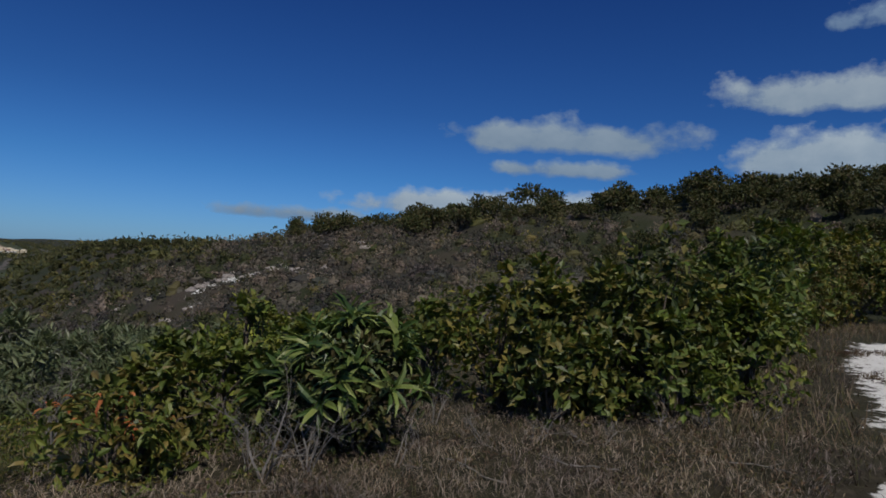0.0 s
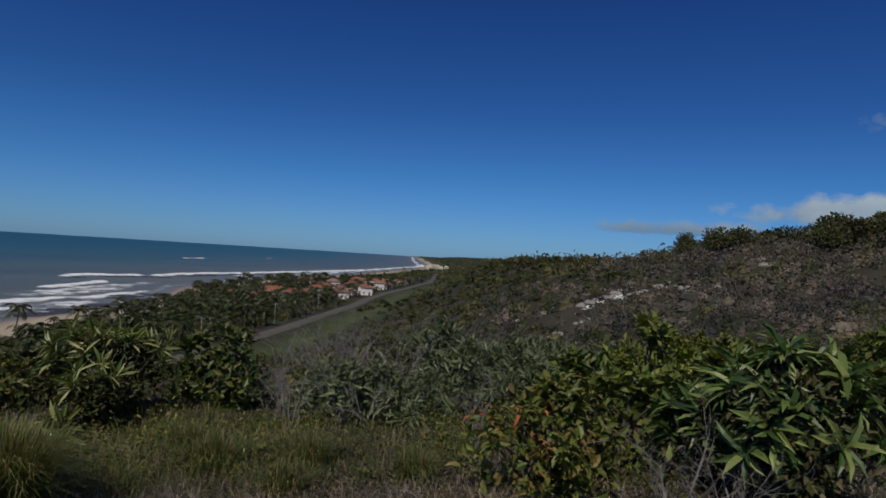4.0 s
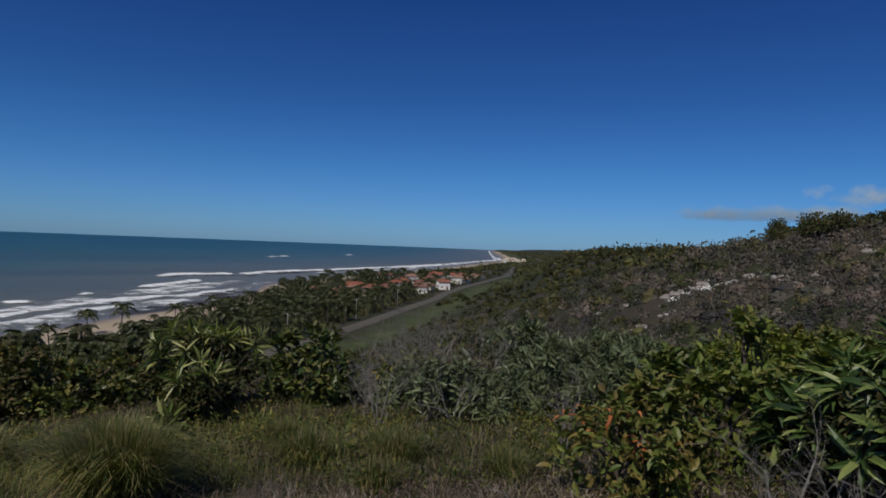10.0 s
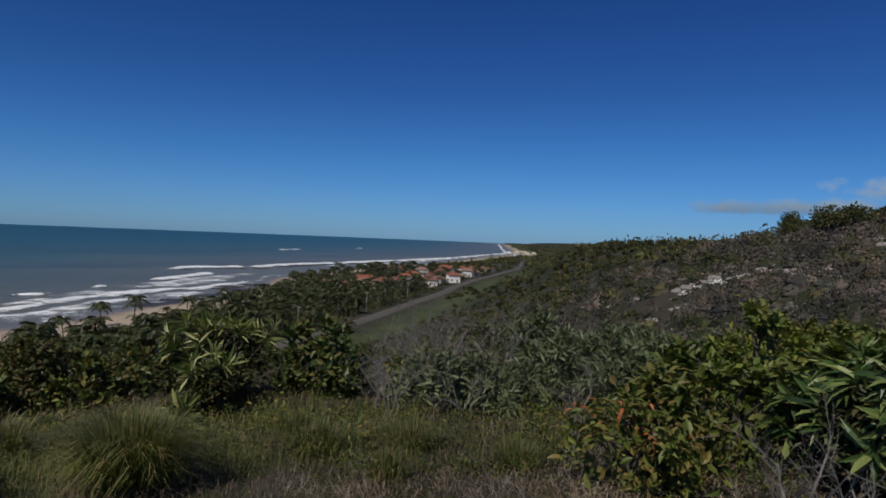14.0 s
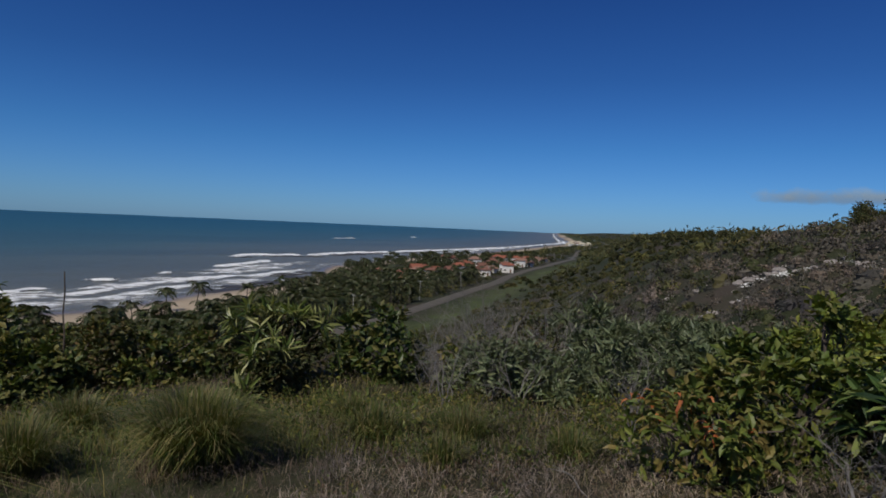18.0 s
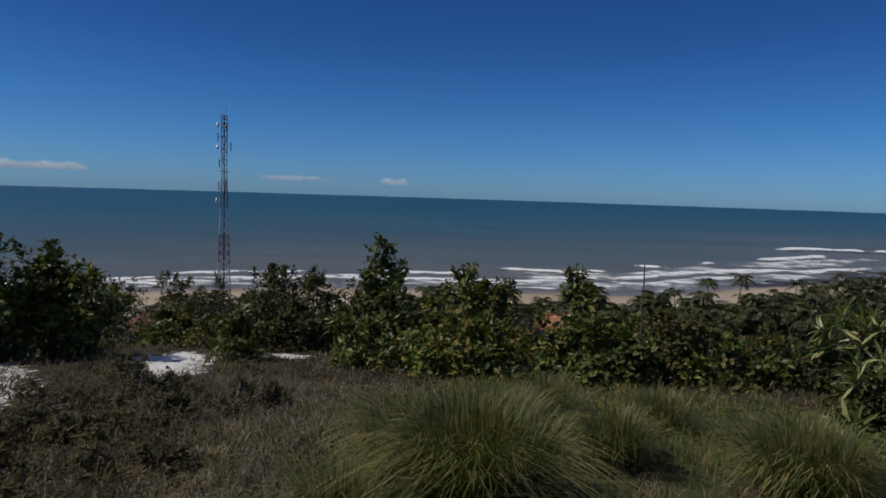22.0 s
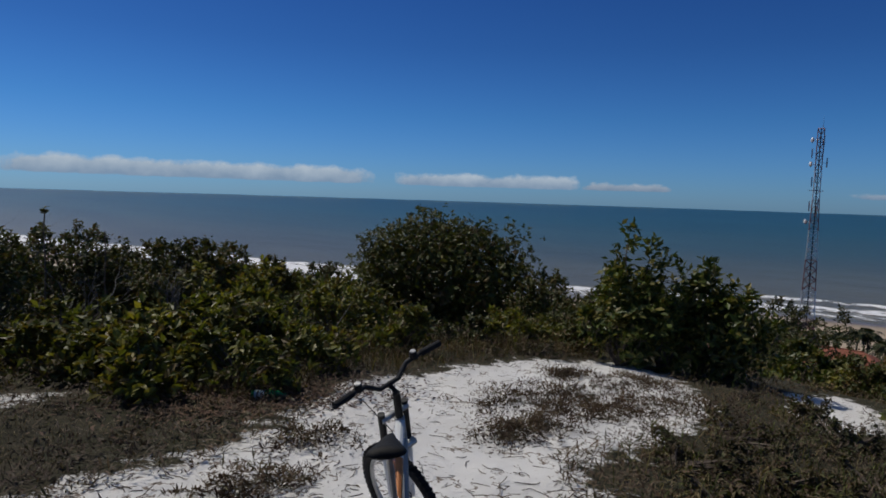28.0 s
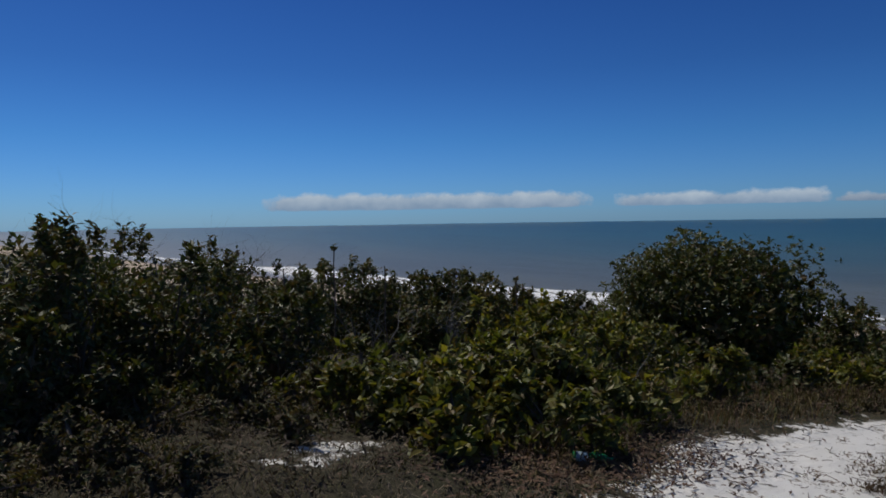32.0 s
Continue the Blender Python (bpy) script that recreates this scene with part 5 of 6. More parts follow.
scrub("slope_scrub", "dark green scrub on the slope below the hilltop", 3000, 26, 150, 46, 150, 26, scrub_green, 4, lambda x, y, r, u: 1.0 * (u > 60), (0.7, 1.6), 0.004)
scrub("coast_scrub", "green undergrowth between the palms of the lowland", 5200, 120, 900, 22, 140, 30, scrub_green, 6, lambda x, y, r, u: np.where(np.abs(y - 335) < 105, 0.6, 0.95) * (x < road_at(y) - 8) * (u > np.interp(y, [20, 90, 130, 180, 230], [76, 66, 50, 34, 28])), (0.7, 1.7), 0.0024)
scrub("far_coast_woods", "distant trees along the coast", 2200, 800, 3600, 26, 40, 18, scrub_green, 8, lambda x, y, r, u: 1.0 * (u > 60), (2.0, 4.0), 0.0028)


scrub("grove_undergrowth", "dark undergrowth filling the coconut grove", 5600, 105, 330, 28, 140, 22, scrub_green, 16, lambda x, y, r, u: 1.0 * (x < road_at(y) - 8) * (u > np.interp(y, [20, 90, 130, 180, 230], [78, 68, 52, 36, 30])) * (y < 300), (1.8, 3.8), 0.0022)


def tree_meshes(seed, h, spread, flat=False):
    """A small tree: a forked tapering trunk and a crown of many leaf clumps."""
    rng = np.random.RandomState(seed)
    seg, ends = [], []
    fork = h * (0.42 if flat else 0.28)
    p = np.array([0, 0, -0.3])
    for k in range(3):
        q = p + np.array([rng.normal(0, 0.12), rng.normal(0, 0.12), (fork + 0.3) / 3])
        seg.append((p, q, 0.13 * (1 - 0.15 * k), 0.13 * (0.85 - 0.15 * k)))
        p = q
    for k in range(8):
        a = k * 0.785 + rng.normal(0, 0.2)
        d = spread * rng.uniform(0.35, 0.8)
        e = np.array([math.cos(a) * d, math.sin(a) * d, h * rng.uniform(0.62, 0.85)])
        mid = (p + e) / 2 + np.array([0, 0, -0.1 * h if flat else 0.05])
        seg += [(p, mid, 0.07, 0.05), (mid, e, 0.05, 0.02)]
        ends.append(e)
    ends.append(np.array([0, 0, h * 0.84]))
    a, b, ra, rb = (np.array([s[i] for s in seg]) for i in range(4))
    trunk = mesh_of("trunk", *tube_arrays(a, b, ra, rb, 6))
    trunk.materials.append(bark)
    e = np.array(ends)
    kk = rng.randint(0, len(e), 620)
    v = unit(rng.normal(size=(620, 3)))
    pts = e[kk] + v * rng.uniform(0.3, 1, (620, 1)) ** 0.5 * np.array([spread * 0.42, spread * 0.42, h * (0.13 if flat else 0.24)])
    crown = mesh_of("crown", *leaf2_arrays(pts, v + rng.normal(0, 0.6, v.shape), rng.normal(0, 1, v.shape) + np.array([0, 0, 0.7]), rng.uniform(0.35, 0.7, 620), 0.32))
    crown.materials.append(leaf_tree)
    return trunk, crown


tree_kinds = [tree_meshes(40 + k, 3.7 + 0.7 * (k % 3), 2.5 + 0.5 * (k % 2)) for k in range(5)]
rng = np.random.RandomState(12)


def plant_tree(meshes, x, y, scale, label, group):
    t = thing("tree", x, y, gz(x, y) - 0.1 - 0.4 * scale, label, "tree", group, rng.uniform(0, 360))
    t.scale = (scale,) * 3
    part("trunk", meshes[0], None, t)
    part("crown", meshes[1], None, t)


for k in range(280):
    s = rng.uniform(0, 1)
    az = radians(13.5 - 64 * s ** 0.9)
    d = rng.uniform(100, 150) - 18 * s
    plant_tree(tree_kinds[k % 5], -math.sin(az) * d, math.cos(az) * d, rng.uniform(0.5, 1.05), "dark green bushy tree on the hill ridge", "ridge trees")
for k in range(40):
    az, d = radians(rng.uniform(-54, -14)), rng.uniform(48, 92)
    plant_tree(tree_kinds[k % 5], -math.sin(az) * d, math.cos(az) * d, rng.uniform(0.4, 0.72), "dark green bushy tree on the hill slope", "slope trees")
for k in range(60):
    az, d = radians(rng.uniform(13, 32)), rng.uniform(200, 420)
    plant_tree(tree_kinds[k % 5], -math.sin(az) * d, math.cos(az) * d, rng.uniform(0.5, 0.95), "small dark tree on the far slope", "far trees")
plant_tree(tree_meshes(60, 5.4, 3.4, True), 14.6, 112.0, 1.25, "umbrella-shaped tree standing above the ridge", "ridge trees")


# ---- coconut palms ----
def palm_meshes(seed, h, fronds=19, pairs=11):
    rng = np.random.RandomState(seed)
    bend = rng.uniform(0.2, 1.3)
    pts = [np.array([bend * (k / 7) ** 2, 0.1 * math.sin(k), h * k / 7 - (0.4 if k == 0 else 0)]) for k in range(8)]
    rad = np.linspace(0.19, 0.11, 8)
    rad[0] = 0.27
    trunk = mesh_of("trunk", *tube_arrays(np.array(pts[:-1]), np.array(pts[1:]), rad[:-1], rad[1:], 7))
    trunk.materials.append(palm_bark)
    top = pts[-1]
    vs, fs, n = [], [], 0
    for k in range(fronds):
        a = k * 2.4 + rng.normal(0, 0.15)
        rise = rng.uniform(-0.55, 1.1)
        L = rng.uniform(3.0, 4.3)
        out, side = np.array([math.cos(a), math.sin(a), 0]), np.array([-math.sin(a), math.cos(a), 0])
        f = np.linspace(0, 1, 6)
        curve = top + out * (L * f * (1 - 0.15 * f * max(rise, 0)))[:, None] + np.array([0, 0, 1.0]) * (L * (rise * f - (0.55 + 0.35 * rise) * f ** 2))[:, None]
        rv, rf = tube_arrays(curve[:-1], curve[1:], 0.03, 0.02, 3)
        tri = np.concatenate([rf[:, [0, 1, 2]], rf[:, [0, 2, 3]]])
        vs.append(rv), fs.append(tri + n)
        n += len(rv)
        g = np.repeat(np.linspace(0.14, 1.0, pairs), 2)
        root = np.stack([np.interp(g, f, curve[:, i]) for i in range(3)], 1)
        sg = np.tile([1.0, -1.0], pairs)[:, None]
        way = side * sg + out * 0.6 + np.array([0, 0, -0.8]) + rng.normal(0, 0.2, (2 * pairs, 3))
        lv, lf = leaf2_arrays(root, way, np.tile([0, 0, 1.0], (2 * pairs, 1)) + out, 1.0 * np.sin(np.pi * (0.16 + 0.78 * g)) + 0.15, 0.36)
        vs.append(lv), fs.append(lf + n)
        n += len(lv)
    crown = mesh_of("crown", np.concatenate(vs), np.concatenate(fs))
    crown.materials.append(frond)
    return trunk, crown


palm_kinds = [palm_meshes(80 + k, 5.2 + 0.8 * k, 19) for k in range(5)]
rng = np.random.RandomState(31)


def palm(x, y, k, scale=1.0):
    t = thing("palm_tree", x, y, gz(x, y) - 0.05, "tall coconut palm with drooping green fronds", "palm tree", "coconut palms", rng.uniform(0, 360))
    t.scale = (scale,) * 3
    part("trunk", palm_kinds[k][0], None, t)
    part("crown", palm_kinds[k][1], None, t)


palm(-222.0, 95.0, 3, 1.2), palm(-228.0, 86.5, 2, 1.1), palm(-200.0, 66.0, 1), palm(-306.0, 176.0, 0, 0.8)


def grove_place(crowd, first, low, high):
    """A free place between the back of the beach and the road, thin among the houses."""
    while True:
        y = low + high * rng.uniform(0, 1) ** 1.15
        if crowd < first:
            y = rng.uniform(-120, 65)
        edge = shore_x(y) + np.interp(y, [-130, 20, 60, 90, 130, 180, 230, 300, 420], [72, 75, 72, 64, 48, 30, 24, 22, 27]) / 0.85
        x = rng.uniform(edge, road_at(y) - 8)
        if 235 < y < 445 and x > edge + 45 and rng.uniform() < 0.5:
            continue
        return x, y


for k in range(292):
    x, y = grove_place(k, 70, 20, 420)
    palm(x, y, rng.randint(5), rng.uniform(0.72, 1.1))

# the thick of the grove, too dense to count
grove_kinds = []
for k in range(3):
    tr_me, cr_me = palm_meshes(120 + k, 4.2 + 0.9 * k, 15, 8)
    for me in (tr_me, cr_me):
        co = np.empty(len(me.vertices) * 3, np.float32)
        me.vertices.foreach_get("co", co)
        ix = np.empty(len(me.loops), np.int32)
        me.loops.foreach_get("vertex_index", ix)
        grove_kinds.append((co.reshape(-1, 3), ix.reshape(len(me.polygons), -1)))
        bpy.data.meshes.remove(me)
trunks, crowns = [], []
while len(crowns) < 520:
    x, y = grove_place(len(crowns), 90, 10, 480)
    k, a, s = rng.randint(3), rng.uniform(0, 6.28), rng.uniform(0.7, 1.05)
    m = np.array([[math.cos(a), -math.sin(a), 0], [math.sin(a), math.cos(a), 0], [0, 0, 1]]) * s
    for store, (co, ix) in ((trunks, grove_kinds[2 * k]), (crowns, grove_kinds[2 * k + 1])):
        store.append((co @ m.T + np.array([x, y, gz(x, y)]), ix))
grove = part("palm_grove_trunks", mesh_of("palm_grove_trunks", *joined(trunks)), palm_bark)
tagged(grove, "crowded grey trunks of a coconut palm grove", "palm grove", kind="stuff")
grove = part("palm_grove", mesh_of("palm_grove", *joined(crowns)), frond)
tagged(grove, "dense dark green crowns of a coconut palm grove", "palm grove", kind="stuff")

# ---- reef ----
rock_mat = plain("wet_rock", (0.05, 0.045, 0.04), 0.5, 0, 0.4, 0.8)
rock_kinds = []
for k in range(4):
    bm = bmesh.new()
    bmesh.ops.create_icosphere(bm, subdivisions=2, radius=1.0)
    for v in bm.verts:
        v.co *= 1 + 0.35 * noise.noise(v.co * 1.7 + Vector((9 * k, 0, 0)))
        v.co.z *= 0.22
    me = bpy.data.meshes.new("rock")
    bm.to_mesh(me)
    bm.free()
    me.materials.append(rock_mat)
    rock_kinds.append(me)
for k in range(60):
    if k < 34:          # the reef behind the outer surf
        y = rng.uniform(250, 560)
        off = np.interp(y, [244, 334, 560], [118, 77, 52]) - rng.uniform(7, 16)
    elif k < 50:        # along the edge of the sand
        y = rng.uniform(128, 195)
        off = rng.uniform(-5, 3)
    else:
        y = rng.uniform(200, 240)
        off = rng.uniform(-6, 16)
    rock = new("rock", rock_kinds[k % 4])
    s = rng.uniform(2.0, 6.5)
    rock.matrix_basis = pose(shore_x(y) - off / 0.85, y, SEA + 0.1, 0, 0, rng.uniform(40, 80)) @ Matrix.Diagonal((s * 1.8, s * 0.7, s * 0.45, 1))
    tagged(rock, "flat dark wet reef rock at the waterline", "rock", "reef rocks")

pale_stone = plain("pale_stone", (0.27, 0.24, 0.22), 0.95, 0, 0.45, 1.1)
stone_kinds = []
for k in range(3):
    me = rock_kinds[k].copy()
    me.materials.clear()
    me.materials.append(pale_stone)
    stone_kinds.append(me)
for k in range(70):
    cx, cy, rx, ry = SAND_FAR[k % len(SAND_FAR)]
    x, y = cx + rng.normal(0, 0.8) * rx, cy + rng.normal(0, 1.1) * ry
    s = rng.uniform(0.16, 0.5)
    stone = new("boulder", stone_kinds[k % 3])
    stone.matrix_basis = pose(x, y, gz(x, y) + 0.05, rng.uniform(15, 40), 0, rng.uniform(-40, 40)) @ Matrix.Diagonal((s * 1.5, s, s * 2.2, 1))
    tagged(stone, "pale weathered boulder on a bare hillside scar", "boulder", "pale boulders")

# ---- road ----
asphalt = plain("asphalt", (0.098, 0.086, 0.072), 0.9, 0, 0.25, 0.6)
road_y = np.concatenate([np.arange(-120, 600, 8.0), np.arange(600, 1700, 25.0)])
road_x = np.convolve(np.pad(road_at(road_y), 2, "edge"), np.ones(5) / 5, "valid")
dx, dy = np.gradient(road_x), np.gradient(road_y)
nx, ny = dy / np.hypot(dx, dy), -dx / np.hypot(dx, dy)
rows = []
for off, up in ((-3.3, -1.2), (-2.5, 0.22), (-2.2, 0.28), (2.2, 0.28), (2.5, 0.22), (3.3, -1.2)):
    rows.append(np.stack([road_x + nx * off, road_y + ny * off, ground_z(road_x, road_y) + up], 1))
m = len(road_y)
i, k = np.meshgrid(np.arange(m - 1), np.arange(5), indexing="ij")
road = part("road", mesh_of("road", np.concatenate(rows), np.stack([k * m + i, (k + 1) * m + i, (k + 1) * m + i + 1, k * m + i + 1], -1).reshape(-1, 4), True), asphalt)
tagged(road, "grey asphalt coast road running behind the village", "road", kind="structure")

pole_mat = plain("concrete_pole", (0.36, 0.35, 0.33), 0.9, 0, 0.2, 2)
metal_mat = plain("galvanised_metal", (0.45, 0.46, 0.47), 0.45, 0.7, 0.2, 3)


def utility_pole(x, y, h):
    t = thing("utility_pole", x, y, gz(x, y) - 0.3, "grey concrete utility pole beside the road", "utility pole", "utility poles")
    bm = bmesh.new()
    part("post", tube(bm, [(0, 0, 0), (0, 0, h)], [0.12, 0.08]), pole_mat, t)
    bm = bmesh.new()
    part("crossarm", box(bm, (2.0, 0.1, 0.1), pose(0, 0.1, h - 0.4), 0.01), pole_mat, t)
    for s in (-0.85, 0, 0.85):
        bm = bmesh.new()
        part("insulator", tube(bm, [(s, 0.1, h - 0.35), (s, 0.1, h - 0.12)], [0.05, 0.03], 6), metal_mat, t)


for yy in np.arange(60, 560, 46):
    utility_pole(float(np.interp(yy, road_y, road_x)) - 8.5, float(yy), 7.5)

# ---- houses ----
tile_mats = [plain("clay_tile", (0.26, 0.088, 0.052), 0.85, 0, 0.3, 1.2), plain("clay_tile_dark", (0.19, 0.085, 0.06), 0.85, 0, 0.3, 1.2), plain("clay_tile_pale", (0.26, 0.15, 0.11), 0.85, 0, 0.25, 1.2)]
wall_mats = [plain("white_plaster", (0.74, 0.72, 0.68), 0.85, 0, 0.08, 0.8), plain("cream_plaster", (0.60, 0.52, 0.38), 0.85, 0, 0.1, 0.8), plain("orange_plaster", (0.52, 0.26, 0.12), 0.85, 0, 0.1, 0.8)]
dark_glass = plain("window_glass", (0.03, 0.035, 0.04), 0.15, 0, 0.1, 1)
door_mat = plain("door_wood", (0.16, 0.09, 0.05), 0.6, 0, 0.2, 3)


def house(x, y, wide, deep, high, turn, tile, wall, label, hip=True, sink=0.0):
    """Walls with a door and windows under an overhanging tiled roof."""
    t = thing("house", x, y, gz(x, y) - 0.4 - sink, label, "house", "village houses", turn)
    bm = bmesh.new()
    part("wall", box(bm, (wide, deep, high + 0.4), pose(0, 0, (high + 0.4) / 2), 0.03), wall, t)
    bm = bmesh.new()
    o, z0 = 0.6, high + 0.3
    rise = 0.30 * deep
    ridge = wide / 2 - (deep * 0.45 if hip else -o)
    low = [bm.verts.new((sx * (wide / 2 + o), sy * (deep / 2 + o), z0)) for sx, sy in ((-1, -1), (1, -1), (1, 1), (-1, 1))]
    under = [bm.verts.new((v.co.x, v.co.y, z0 - 0.16)) for v in low]
    r0, r1 = bm.verts.new((-ridge, 0, z0 + rise)), bm.verts.new((ridge, 0, z0 + rise))
    for f in ((low[0], low[1], r1, r0), (low[2], low[3], r0, r1), (low[1], low[2], r1), (low[3], low[0], r0), under[::-1]):
        bm.faces.new(f)
    for k in range(4):
        bm.faces.new((under[k], under[(k + 1) % 4], low[(k + 1) % 4], low[k]))
    roof = part("roof", bm, tile, t)
    bm = bmesh.new()
    part("ridge_cap", tube(bm, [(-ridge, 0, z0 + rise + 0.02), (ridge, 0, z0 + rise + 0.02)], 0.13, 6), tile, roof)
    for side in (-1, 1):
        n = max(2, int(wide / 3.2))
        for k in range(n):
            px = (k + 0.5) / n * wide - wide / 2
            if side == -1 and k == n // 2:
                bm = bmesh.new()
                part("door", box(bm, (0.95, 0.12, 2.1), pose(px, side * deep / 2, 1.45), 0.02), door_mat, t)
            else:
                bm = bmesh.new()
                w = part("window", box(bm, (1.3, 0.12, 1.1), pose(px, side * deep / 2, 1.95), 0.02), wall, t)
                bm = bmesh.new()
                part("pane", box(bm, (1.1, 0.14, 0.9), pose(px, side * deep / 2, 1.95)), dark_glass, w)
    return t


rng = np.random.RandomState(17)
taken = []
for fx, fy, w in ((-269, 231, 10), (-298, 268, 11), (-252, 236, 6), (-272, 285, 9), (-334, 361, 11), (-293, 331, 10), (-252, 297, 6), (-381, 452, 12), (-282, 355, 9), (-395, 390, 13), (-360, 372, 11), (-312, 398, 11), (-345, 432, 12), (-300, 312, 9)):
    taken.append((fx, fy, w))
while len(taken) < 38:
    y = rng.uniform(235, 480)
    x = road_at(y) - rng.uniform(14, 75)
    if all(math.hypot(x - a, y - b) > 11 for a, b, _ in taken):
        taken.append((x, y, rng.uniform(5.5, 8.5)))
for k, (x, y, w) in enumerate(taken):
    tile, wall = (0 if k in (0, 1) else (0, 1, 2, 2, 1)[rng.randint(5)]), (2 if k == 0 else (0, 0, 1)[rng.randint(3)])
    words = ("terracotta", "dark red", "pale clay")[tile] + " tiled house with " + ("white", "cream", "orange")[wall] + " walls"
    house(x, y, w, w * rng.uniform(0.6, 0.85), (5.0 if k in (2, 6) else rng.uniform(2.7, 3.4)), rng.uniform(-40, 40) + 35, tile_mats[tile], wall_mats[wall], words + " in the seaside village", rng.uniform() < 0.55)
# houses below the hilltop
big = house(-132.8, 20.6, 17, 9.5, 5.0, 70, plain("orange_tile", (0.40, 0.17, 0.09), 0.85, 0, 0.35, 1.2), wall_mats[0], "large house with an orange tiled roof and a white gable", True, 2.2)
bm = bmesh.new()
part("gable", box(bm, (2.4, 2.6, 2.4), pose(3.0, -2.4, 7.2), 0.05), wall_mats[0], big, "white plastered roof gable")
bm = bmesh.new()
part("attic_window", box(bm, (0.9, 0.1, 1.2), pose(3.0, -3.72, 7.3)), dark_glass, big, "dark attic window")
house(-141, 31, 10, 7, 3.2, 60, tile_mats[2], wall_mats[0], "pale clay tiled house with white walls among palms")
house(-117, -38.5, 13, 8, 5.0, 100, tile_mats[0], wall_mats[1], "terracotta tiled house with cream walls below the hilltop")
house(-128, -46, 10, 7, 3.4, 95, tile_mats[1], wall_mats[0], "dark red tiled house below the hilltop")
house(-127, -62, 12, 8, 4.0, 100, tile_mats[1], wall_mats[1], "dark red tiled house beside the mast")
# white two-storey houses between the clay roofs
WHITE = [(-263, 268, 8, 5.2), (-246, 292, 6.5, 4.6), (-231, 256, 5, 4.0), (-318, 340, 9, 5.4), (-291, 366, 8, 5.0), (-279, 344, 7, 4.6), (-352, 404, 9, 5.6), (-283, 226, 6, 5.4), (-335, 392, 8, 5.0), (-306, 372, 7, 5.2)]
for x, y, w, high in WHITE:
    house(x, y, w, w * 0.7, high, rng.uniform(20, 60), tile_mats[rng.randint(3)], wall_mats[0], "tall white plastered house with a small tiled roof")
# low palms crowding between the houses
rng = np.random.RandomState(23)
built, count = taken + WHITE, 0
while count < 64:
    y = rng.uniform(205, 440)
    x = road_at(y) - rng.uniform(6, 95)
    if all(math.hypot(x - b[0], y - b[1]) > 0.5 * b[2] + 1.8 for b in built):
        palm(x, y, rng.randint(5), rng.uniform(0.5, 0.82))
        count += 1
# pale blocks at the far end of the beach
for k in range(16):
    f = rng.uniform(0, 1)
    x, y = -695 - 150 * f + rng.uniform(-22, 26), 1010 + 235 * f + rng.uniform(-20, 20)
    house(x, y, rng.uniform(7, 11), 7, rng.uniform(3.5, 8), rng.uniform(20, 70), wall_mats[1] if k % 3 else tile_mats[2], wall_mats[k % 2], "distant white beach building with a pale roof")


# ---- the mast ----
red_paint = plain("red_paint", (0.40, 0.19, 0.17), 0.55, 0, 0.2, 2)
white_paint = plain("white_paint", (0.82, 0.82, 0.81), 0.5, 0, 0.1, 2)
grey_plastic = plain("grey_plastic", (0.50, 0.50, 0.52), 0.5, 0, 0.1, 2)
black_cable = plain("black_cable", (0.02, 0.02, 0.022), 0.6, 0, 0.2, 3)


